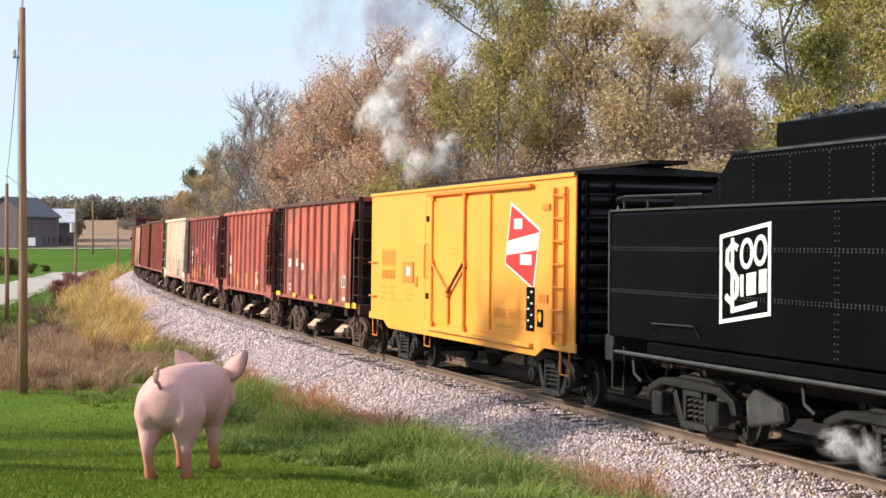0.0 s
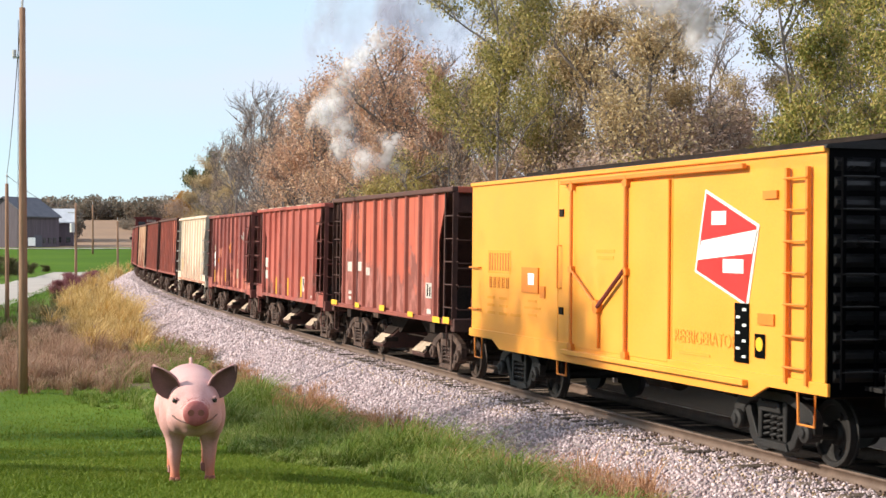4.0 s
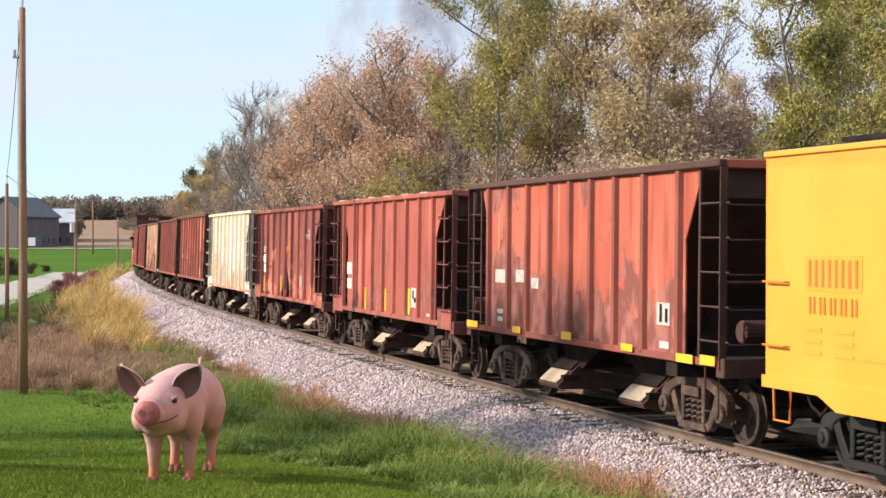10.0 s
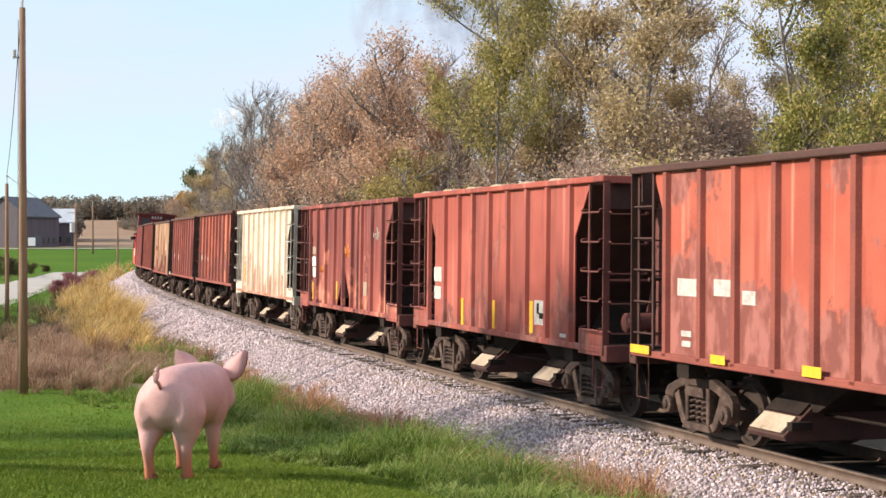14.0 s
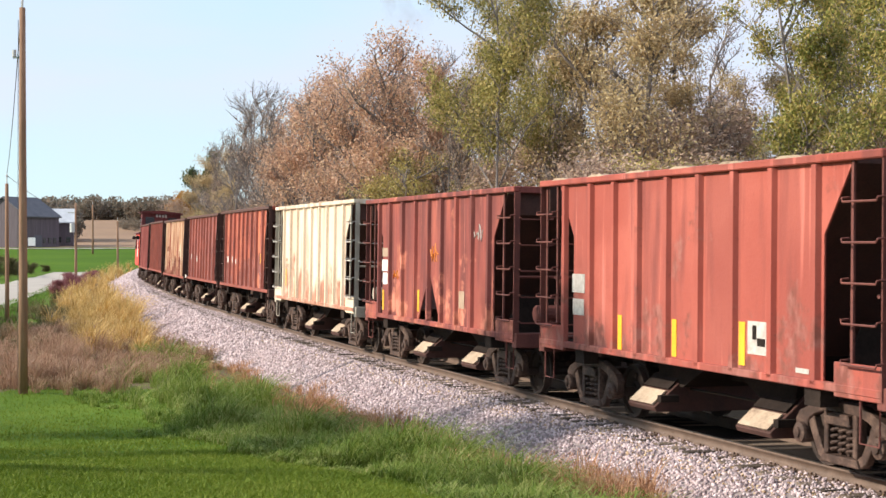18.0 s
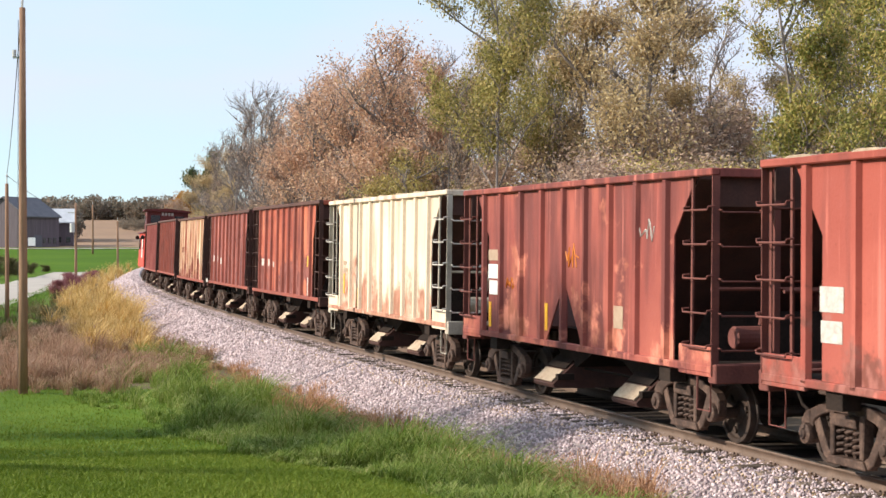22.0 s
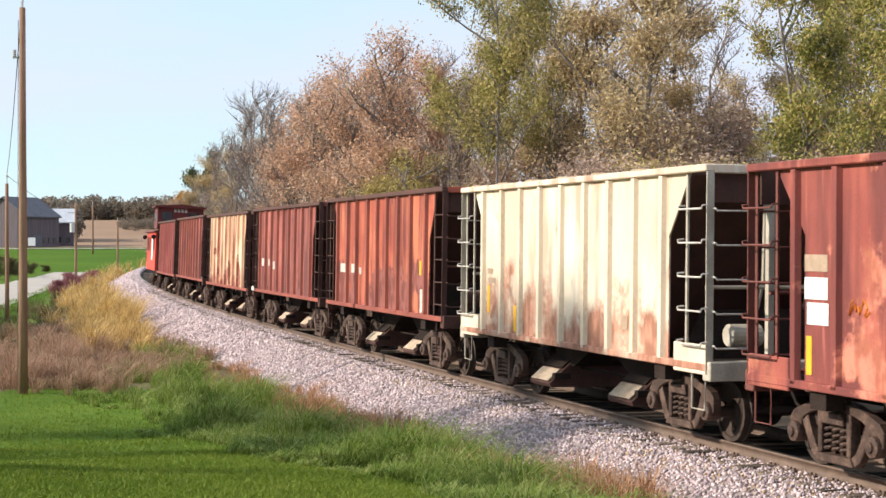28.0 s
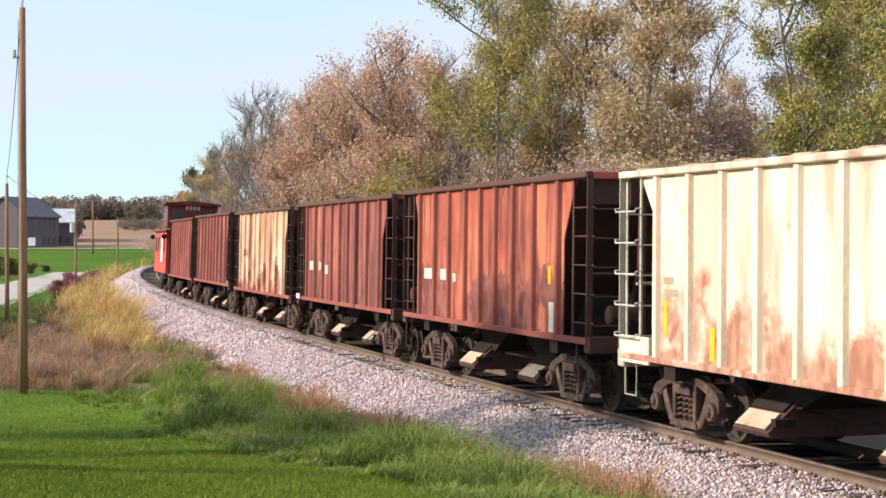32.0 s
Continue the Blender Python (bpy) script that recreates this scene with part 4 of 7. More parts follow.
bars(h4, [(-3.62, 2.22, 0.3, 0.1), (-3.55, 2.05, 0.4, 0.1), (2.4, 1.55, 0.2, 0.22)], YS, M_RUSTSTENCIL)
bars(h5, [(-3.5, 2.1, 0.55, 0.22), (-2.4, 2.1, 0.5, 0.22), (-1.75, 2.05, 0.2, 0.16), (3.5, 1.5, 0.22, 0.5)], YS, M_OFFWHITE)
bars(h5, [(-2.2, 1.45, 0.12, 0.42), (-0.2, 1.4, 0.12, 0.42), (3.4, 2.2, 0.14, 0.3)], YS, M_TAPE)
bars(h6, [(-3.5, 2.1, 0.5, 0.24), (-2.4, 2.1, 0.4, 0.22), (-1.7, 2.02, 0.3, 0.24)], YS, M_OFFWHITE)
bars(h8, [(-3.4, 2.0, 0.3, 0.2), (4.4, 1.24, 0.4, 0.16)], YS, M_OFFWHITE)
bars(h6, [(-4.8, 1.22, 0.5, 0.14)], -1.537, M_OFFWHITE)


def scrawl(parent, x, z, w, h, seed, material):
    """A loose hand-drawn mark."""
    rng = random.Random(seed)
    pts = [(x - w / 2 + w * i / 11 + rng.uniform(-0.06, 0.06), -1.438, z + h * (rng.random() - 0.5)) for i in range(12)]
    part("scrawl", Build().tube(pts, 0.014, 4), material, parent, "hand-drawn paint scrawl")


scrawl(h3, 0.15, 2.55, 0.5, 0.42, 1, M_ORANGE)
scrawl(h3, -2.7, 2.02, 0.4, 0.2, 2, M_ORANGE)
scrawl(h3, 2.9, 2.95, 0.6, 0.4, 3, M_OFFWHITE)


def reefer():
    car = vehicle("refrigerator_car", 12.505, "orange-yellow steel refrigerator car with plug door and black ends", "boxcar")
    hl, T, B = 6.3, 3.88, 0.86
    for sg in (-1, 1):
        part("side", Build().prism([(-hl, 1.0), (-5.1, 1.0), (-4.7, B), (4.7, B), (5.1, 1.0), (hl, 1.0), (hl, T), (-hl, T)], "y", sg * 1.43, sg * 1.46), M_YELLOW, car, bevel=0.004)
        part("side_sill", Build().prism([(-hl - 0.03, 0.97), (-5.05, 0.97), (-4.65, B - 0.05), (4.65, B - 0.05), (5.05, 0.97), (hl + 0.12, 0.97), (hl + 0.12, 1.12), (-hl - 0.03, 1.12)], "y", sg * 1.46, sg * 1.50), M_YELLOW, car, bevel=0.004)
        part("eave", Build().box(0, sg * 1.47, T - 0.03, 2 * hl, 0.06, 0.07), M_YELLOW, car, bevel=0.008)
        for x in (-1.95, 2.29):
            part("panel_seam", Build().box(x, sg * 1.463, 2.4, 0.03, 0.010, 2.8), M_YELLOW, car)
    part("door", Build().box(0.55, -1.485, 2.36, 3.4, 0.05, 2.58), M_YELLOW, car, "sliding plug door", 0.012)
    part("door_track", Build().box(1.42, -1.53, 3.73, 6.1, 0.07, 0.07), M_ORANGE, car, "orange upper door track", 0.01)
    part("door_track", Build().box(1.5, -1.54, 0.98, 6.1, 0.09, 0.08), M_YELLOW, car, "lower door track", 0.01)
    for x in (-1.18, 0.9):
        part("locking_rod", Build().tube([(x, -1.55, 1.02), (x, -1.55, 3.74)], 0.032, 8), M_ORANGE, car, "orange locking rod")
        for z in (1.08, 3.64, 2.32):
            part("rod_guide", Build().box(x, -1.53, z, 0.16, 0.09, 0.1), M_ORANGE, car)
    part("lever", Build().tube([(-1.18, -1.56, 2.33), (-0.14, -1.57, 1.79)], 0.022, 6), M_ORANGE, car)
    part("lever", Build().tube([(0.9, -1.58, 2.33), (-0.05, -1.58, 1.76)], 0.034, 6), M_DARKRED, car)
    part("lever_hub", Build().disc((-0.12, -1.54, 1.76), "y", 0.11, 0.1, 14).box(-0.1, -1.54, 1.42, 0.05, 0.04, 0.6), M_ORANGE, car)
    for z in (3.24, 1.63):
        part("vent_slot", Build().box(-1.77, -1.47, z, 0.16, 0.03, 0.12), M_UNDER, car)
    part("vent_slot", Build().box(5.05, -1.475, 3.35, 0.34, 0.04, 0.1), M_ORANGE, car)
    part("vent_slot", Build().box(1.46, -1.475, 1.76, 0.24, 0.03, 0.09), M_ORANGE, car)
    part("grab_iron", Build().tube([(-1.8, -1.46, 2.7), (-1.8, -1.53, 2.7), (-1.8, -1.53, 2.0), (-1.8, -1.46, 2.0)], 0.016, 6), M_ORANGE, car)
    for z in (2.28, 1.5):
        part("grab_iron", Build().tube([(-6.25, -1.46, z), (-6.25, -1.53, z), (-5.75, -1.53, z), (-5.75, -1.46, z)], 0.014, 6), M_ORANGE, car)
    part("placard_board", Build().box(-3.18, -1.475, 2.1, 0.78, 0.025, 0.44), M_ORANGE, car)
    part("route_card", Build().box(-3.1, -1.49, 2.12, 0.28, 0.008, 0.2), M_WHITE, car, "white paper card")
    part("placard_board", Build().box(-2.6, -1.475, 1.91, 0.22, 0.02, 0.2), M_ORANGE, car)
    # lettering: the reporting marks are bars; the car class is readable
    part("stencil_patch", Build().box(-4.78, -1.463, 2.4, 1.2, 0.004, 0.42), M_FAINT, car)
    bars(car, [(-5.2 + 0.28 * k + d, 2.4, 0.055, 0.32) for k in range(4) for d in (-0.07, 0.07)], -1.468, M_RUSTMARK)
    bars(car, [(-5.22 + 0.22 * k + d, 2.02, 0.04, 0.2) for k in range(5) for d in (-0.045, 0.045)], -1.466, M_RUSTMARK)
    for j, z in enumerate((1.74, 1.6, 1.46)):
        bars(car, [(-5.2, z, 0.36, 0.05), (-4.55, z, 0.4, 0.05)] + ([(-3.9, z, 0.5, 0.05)] if j == 2 else []), -1.466, M_FAINT)
    bars(car, [(-3.1, 1.74, 0.4, 0.04), (-3.1, 1.62, 0.75, 0.04), (-3.1, 1.5, 0.4, 0.04)], -1.466, M_FAINT)
    bars(car, [(0.1, 2.62, 0.7, 0.05), (0.1, 2.52, 0.6, 0.05)], -1.513, M_FAINT)
    bars(car, [(3.0, 1.24, 0.9, 0.04)], -1.466, M_FAINT)
    cu = bpy.data.curves.new("lettering", "FONT")
    cu.body, cu.size, cu.extrude, cu.align_x, cu.align_y = "REFRIGERATOR", 0.26, 0.001, "CENTER", "CENTER"
    tmp = new("lettering", cu)
    me = bpy.data.meshes.new_from_object(tmp.evaluated_get(bpy.context.evaluated_depsgraph_get()))
    bpy.data.objects.remove(tmp)
    t = part("lettering", me, M_FAINT, car, "faded orange lettering")
    t.matrix_basis = pose(3.3, -1.47, 1.46, 90, 0, 0)
    # the red slanted emblem
    em = [(3.30, 3.47), (4.76, 2.98), (4.48, 1.93), (3.0, 2.36)]
    c = Vector((sum(p[0] for p in em) / 4, sum(p[1] for p in em) / 4))
    part("emblem_border", Build().prism(em, "y", -1.47, -1.464), M_WHITE, car)
    part("emblem", Build().prism([tuple(c + (Vector(p) - c) * 0.93) for p in em], "y", -1.478, -1.471), M_RED, car, "slanted red emblem")
    for x, z, w, h in ((3.7, 3.08, 0.4, 0.18), (4.1, 2.45, 0.55, 0.18)):
        part("emblem_mark", Build().box(x, -1.48, z, w, 0.006, h), M_WHITE, car)
    part("emblem_band", Build().prism([(3.1, 2.52), (4.6, 2.62), (4.72, 2.92), (3.22, 2.78)], "y", -1.484, -1.479), M_WHITE, car)
    pl = part("data_plate", Build().box(4.33, -1.475, 1.6, 0.36, 0.012, 0.76), M_BLACK, car, "black data plate")
    for j in range(7):
        part("plate_mark", Build().box(4.33 + 0.08 * (-1) ** j, -1.483, 1.3 + j * 0.1, 0.09, 0.005, 0.035), M_WHITE, pl)
    part("data_plate", Build().box(4.8, -1.475, 1.46, 0.24, 0.012, 0.3), M_BLACK, car)
    part("yellow_dot", Build().disc((4.8, -1.483, 1.48), "y", 0.09, 0.006, 16), M_TAPE, car)
    part("placard_board", Build().box(4.95, -1.475, 1.8, 0.4, 0.02, 0.14), M_ORANGE, car)
    for x in (5.5, 5.98):
        part("ladder_stile", Build().box(x, -1.51, 2.36, 0.05, 0.05, 2.6), M_ORANGE, car)
    for k in range(7):
        part("rung", Build().tube([(5.48, -1.54, 1.25 + 0.38 * k), (6.0, -1.54, 1.25 + 0.38 * k)], 0.016, 6), M_ORANGE, car)
    for x in (-5.9, -1.75, 5.9):
        part("step", Build().tube([(x - 0.2, -1.46, 0.98), (x - 0.18, -1.46, 0.58), (x + 0.18, -1.46, 0.58), (x + 0.2, -1.46, 0.98)], 0.02, 6), M_ORANGE, car, "orange stirrup step")
    for e in (-1, 1):
        part("end_wall", Build().prism([(-1.43, 0.95), (1.43, 0.95), (1.43, T), (0.8, T + 0.07), (-0.8, T + 0.07), (-1.43, T)], "x", e * (hl - 0.04), e * hl), M_BLACK, car)
        for k in range(12):
            z = 1.2 + k * 0.225
            part("end_corrugation", Build().prism([(e * hl, z - 0.08), (e * (hl + 0.07), z - 0.02), (e * (hl + 0.07), z + 0.03), (e * hl, z + 0.08)], "y", -1.36, 1.36), M_GLOSSBLACK, car)
        for y in (-1.3, -0.85):
            part("ladder_stile", Build().box(e * (hl + 0.12), y, 2.4, 0.04, 0.05, 2.7), M_BLACK, car)
        for k in range(7):
            part("rung", Build().tube([(e * (hl + 0.13), -1.32, 1.25 + 0.38 * k), (e * (hl + 0.13), -0.83, 1.25 + 0.38 * k)], 0.015, 6), M_BLACKIRON, car)
        part("end_platform", Build().box(e * (hl + 0.22), 0, 1.05, 0.36, 1.9, 0.05), M_BLACKIRON, car)
        coupler(car, e * hl, e)
        truck(car, e * 4.55, M_BLACKIRON)
    part("roof", Build().prism([(-1.5, T - 0.02), (1.5, T - 0.02), (1.48, T + 0.02), (0.8, T + 0.08), (0, T + 0.10), (-0.8, T + 0.08), (-1.48, T + 0.02)], "x", -hl - 0.05, hl + 0.05), M_BLACKIRON, car, "dark weathered roof")
    part("running_board", Build().box(0.15, 0, T + 0.19, 13.0, 0.7, 0.06), M_UNDER, car)
    for x in np.arange(-6.0, 6.5, 1.5):
        part("roof_saddle", Build().prism([(-1.46, T + 0.03), (-0.8, T + 0.10), (0, T + 0.15), (0.8, T + 0.10), (1.46, T + 0.03), (1.46, T + 0.0), (-1.46, T + 0.0)], "x", x - 0.05, x + 0.05), M_BLACKIRON, car)
    part("hand_brake", Build().tube([(hl + 0.2, 0.4 + 0.28 * math.cos(a), 3.2 + 0.28 * math.sin(a)) for a in [i * math.pi / 8 for i in range(17)]], 0.016, 5), M_BLACKIRON, car)
    part("underframe", Build().box(0, 0, 0.88, 12.4, 0.5, 0.36).box(0, 0, 0.95, 12.2, 2.6, 0.08), M_UNDER, car)
    part("brake_cylinder", Build().disc((0.6, -0.7, 0.72), "x", 0.17, 0.9, 16).tube([(1.0, -0.7, 0.72), (2.6, -0.6, 0.62)], 0.025, 6), M_UNDER, car)
    return car


def tender():
    car = vehicle("steam_tender", -1.2, "black riveted steam locomotive tender heaped with coal", "tender")
    # the rear is at -x; the top of the tank slopes up to a coal bunker
    r = -6.0
    f = 3.6
    part("tank", Build().prism([(-1.47, 1.34), (1.47, 1.34), (1.47, 3.18), (1.4, 3.26), (-1.4, 3.26), (-1.47, 3.18)], "x", r, f), M_BLACK, car, "black tank with a white painted emblem", 0.02)
    part("frame_sill", Build().box(0.2, -1.44, 1.24, f - r, 0.14, 0.16), M_BLACK, car, bevel=0.015)
    part("frame_sill", Build().box(0.2, 1.44, 1.24, f - r, 0.14, 0.16), M_BLACK, car, bevel=0.015)
    part("lower_rail", Build().tube([(r + 0.3, -1.5, 1.12), (f, -1.5, 1.12)], 0.03, 6), M_EDGEGREY, car)
    part("underframe", Build().box(0.2, 0, 1.0, f - r, 1.2, 0.4).box(0.2, 0, 1.08, f - r, 2.7, 0.1), M_UNDER, car)
    part("coal_bunker", Build().prism([(r + 2.65, 3.24), (f, 3.24), (f, 4.0), (r + 3.5, 3.95)], "y", -1.3, 1.3), M_BLACK, car, bevel=0.03)
    part("bunker_top", Build().prism([(r + 4.2, 3.94), (f, 3.94), (f, 4.32), (r + 4.22, 4.3)], "y", -1.05, 1.05), M_BLACK, car, bevel=0.02)
    # rim and beads coloured pale for the highlights along the tank's edges
    part("tank_rim", Build().box(-1.2, -1.45, 3.24, f - r, 0.05, 0.03), M_EDGEGREY, car)
    part("corner_bead", Build().tube([(r + 0.01, -1.475, 1.34), (r + 0.01, -1.475, 3.22)], 0.018, 6), M_EDGEGREY, car)
    part("bunker_bead", Build().box(-1.2 + 1.9, -1.31, 3.93, 5.4, 0.03, 0.03), M_EDGEGREY, car)
    for z in (2.02, 2.65):
        for dz in (0, 0.035):
            b = Build()
            for x in np.arange(r + 0.1, f, 0.085):
                b.prism([(x - 0.011, z + dz - 0.011), (x + 0.011, z + dz - 0.011), (x + 0.011, z + dz + 0.011), (x - 0.011, z + dz + 0.011)], "y", -1.482, -1.468)
            tagged(part("rivet_seam", b, M_EDGEGREY, car), kind="stuff")
    for x in (0.3, 2.2):
        b = Build()
        for z in np.arange(1.42, 3.15, 0.085):
            b.box(x, -1.476, z, 0.02, 0.012, 0.02).box(x + 0.07, -1.476, z, 0.02, 0.012, 0.02)
        tagged(part("rivet_seam", b, M_EDGEGREY, car), kind="stuff")
    for x0 in np.arange(r + 3.2, f, 0.9):
        b = Build()
        for z in np.arange(3.34, 3.9, 0.07):
            b.box(x0, -1.306, z, 0.02, 0.012, 0.02)
        tagged(part("rivet_seam", b, M_EDGEGREY, car), kind="stuff")
    b = Build()
    for x in np.arange(r + 3.6, f, 0.09):
        b.box(x, -1.306, 3.86, 0.02, 0.012, 0.02)
    tagged(part("rivet_seam", b, M_EDGEGREY, car), kind="stuff")
    # white framed emblem in plain shapes: two rings, a double-curved stroke and blocks
    x0, x1, z0, z1 = -1.27 - 1.2, 0.05 - 1.2, 1.77, 2.94
    w, h = x1 - x0, z1 - z0
    y = -1.474

    def on_side(u, v):
        return (x0 + u * w, z0 + v * h + (u - 0.5) * 0.165)

    def slab(pts, name="emblem_stroke"):
        part(name, Build().prism([on_side(*q) for q in pts], "y", y - 0.008, y), M_WHITE, car)
    for q in ([(0, 0), (1, 0), (1, 0.045), (0, 0.045)], [(0, 0.955), (1, 0.955), (1, 1), (0, 1)], [(0, 0.045), (0.05, 0.045), (0.05, 0.955), (0, 0.955)], [(0.95, 0.045), (1, 0.045), (1, 0.955), (0.95, 0.955)]):
        slab(q, "emblem_frame")

    def ring(cu, cv, ru, rv, t=0.055):
        b = Build()
        n = 20
        pts = [on_side(cu + ru * math.cos(2 * math.pi * i / n), cv + rv * math.sin(2 * math.pi * i / n)) for i in range(n)]
        ins = [on_side(cu + (ru - t) * math.cos(2 * math.pi * i / n), cv + (rv - t) * math.sin(2 * math.pi * i / n)) for i in range(n)]
        b.add([(a, y - 0.008, c) for a, c in pts] + [(a, y - 0.008, c) for a, c in ins] + [(a, y, c) for a, c in pts] + [(a, y, c) for a, c in ins],
              [(i, (i + 1) % n, n + (i + 1) % n, n + i) for i in range(n)] + [(2 * n + i, 2 * n + (i + 1) % n, (i + 1) % n, i) for i in range(n)])
        part("emblem_ring", b, M_WHITE, car)
    ring(0.54, 0.72, 0.13, 0.17)
    ring(0.80, 0.72, 0.13, 0.17)
    pts = [(0.36, 0.80), (0.27, 0.86), (0.16, 0.80), (0.15, 0.66), (0.26, 0.56), (0.36, 0.46), (0.35, 0.30), (0.24, 0.22), (0.12, 0.30)]
    b = Build()
    lo, hi = [], []
    for i, q in enumerate(pts):
        d = Vector(pts[min(i + 1, len(pts) - 1)]) - Vector(pts[max(i - 1, 0)])
        n = Vector((-d.y, d.x)).normalized() * 0.036
        lo.append(on_side(q[0] - n.x, q[1] - n.y))
        hi.append(on_side(q[0] + n.x, q[1] + n.y))
    k = len(pts)
    for yy in (y - 0.007, y):
        b.add([(a, yy, c) for a, c in lo + hi], [(i, i + 1, k + i + 1, k + i) for i in range(k - 1)])
    b.f += [(i, i + 1, 2 * k + i + 1, 2 * k + i) for i in range(k - 1)] + [(k + i, k + i + 1, 3 * k + i + 1, 3 * k + i) for i in range(k - 1)]
    part("emblem_curve", b, M_WHITE, car)
    for q in ([(0.23, 0.10), (0.29, 0.10), (0.29, 0.93), (0.23, 0.93)], [(0.29, 0.10), (0.74, 0.12), (0.74, 0.18), (0.29, 0.16)],
              [(0.42, 0.26), (0.48, 0.26), (0.48, 0.50), (0.42, 0.50)], [(0.54, 0.26), (0.72, 0.26), (0.72, 0.50), (0.54, 0.50)],
              [(0.78, 0.26), (0.92, 0.26), (0.92, 0.51), (0.78, 0.51)]):
        slab(q)
    part("hand_grab", Build().tube([(-4.4, -1.47, 1.42), (-4.4, -1.53, 1.6), (-3.1, -1.53, 1.62), (-3.05, -1.47, 1.46)], 0.014, 6), M_GREYIRON, car)
    part("deck_rail", Build().tube([(r + 0.05, -1.35, 3.26), (r + 0.05, -1.35, 3.42), (r + 0.3, -1.35, 3.45), (r + 2.7, -1.3, 3.42)], 0.022, 6), M_GREYIRON, car)
    part("deck_rail", Build().tube([(r + 0.05, 1.35, 3.26), (r + 0.05, 1.35, 3.78), (r + 2.6, 1.3, 3.78)], 0.02, 6).tube([(r + 1.2, 1.3, 3.26), (r + 1.2, 1.3, 3.8)], 0.02, 6).tube([(r + 2.0, 1.3, 3.26), (r + 2.0, 1.3, 3.95)], 0.02, 6), M_BLACKIRON, car)
    part("water_hatch", Build().box(r + 1.4, 0, 3.36, 1.2, 1.6, 0.2), M_BLACK, car, bevel=0.02)
    part("rear_ladder", Build().tube([(r - 0.06, -1.2, 1.3), (r - 0.06, -1.2, 3.4)], 0.02, 6).tube([(r - 0.06, -0.8, 1.3), (r - 0.06, -0.8, 3.4)], 0.02, 6), M_BLACKIRON, car)
    for k in range(6):
        part("rung", Build().tube([(r - 0.07, -1.2, 1.45 + 0.33 * k), (r - 0.07, -0.8, 1.45 + 0.33 * k)], 0.015, 6), M_BLACKIRON, car)
    part("rear_sill", Build().box(r - 0.06, 0, 1.15, 0.3, 2.9, 0.4), M_BLACKIRON, car, bevel=0.02)
    part("step", Build().tube([(r + 0.1, -1.45, 1.2), (r + 0.1, -1.45, 0.55), (r + 0.5, -1.45, 0.55), (r + 0.5, -1.45, 1.2)], 0.022, 6), M_BLACKIRON, car)
    coupler(car, r, -1)
    coupler(car, f, 1)
    # heap of coal lumps
    rng = np.random.default_rng(5)
    b = Build()
    for i in range(1100):
        x, yy = rng.uniform(r + 4.4, f - 0.2), rng.uniform(-0.95, 0.95)
        z = 4.20 + 0.2 * (1 - (yy / 1.05) ** 2) + rng.uniform(-0.04, 0.06)
        q = Euler(rng.uniform(0, 6, 3)).to_matrix()
        s = rng.uniform(0.06, 0.15, 3)
        b.box(x, yy, z, *s, q)
    tagged(part("coal_load", b, M_COAL, car, "heaped black coal"), kind="stuff")
    part("coal_bed", Build().prism([(-1.0, 4.15), (1.0, 4.15), (0.5, 4.36), (-0.5, 4.36)], "x", r + 4.4, f - 0.1), M_COAL, car)
    # heavy cast trucks with equaliser beams
    for x in (-3.8, 1.0):
        t = truck(car, x, M_BLACKIRON)
        b = Build().prism([(-1.35, 0.46), (-1.3, 0.66), (-0.9, 0.80), (-0.4, 0.84), (0.4, 0.84), (0.9, 0.80), (1.3, 0.66), (1.35, 0.46), (1.25, 0.46), (1.15, 0.60), (0.8, 0.70), (-0.8, 0.70), (-1.15, 0.60), (-1.25, 0.46)], "y", -1.26, -1.14)
        part("equalizer_beam", b, M_GREYIRON, t, bevel=0.02)
        for a in (-0.85, 0.85):
            part("journal_box", Build().box(a, -1.24, 0.44, 0.3, 0.2, 0.34), M_GREYIRON, t, bevel=0.03)
        part("brake_hanger", Build().prism([(1.6, 0.35), (2.5, 0.5), (2.45, 0.72), (1.75, 0.86), (1.55, 0.7)], "y", -1.22, -1.1), M_EDGEGREY, t, "dusty grey brake cylinder", 0.03)
        part("safety_chain", Build().tube([(-1.7, -1.3, 1.1), (-1.6, -1.32, 0.8), (-1.4, -1.3, 0.7)], 0.03, 5), M_BLACKIRON, t)
    return car


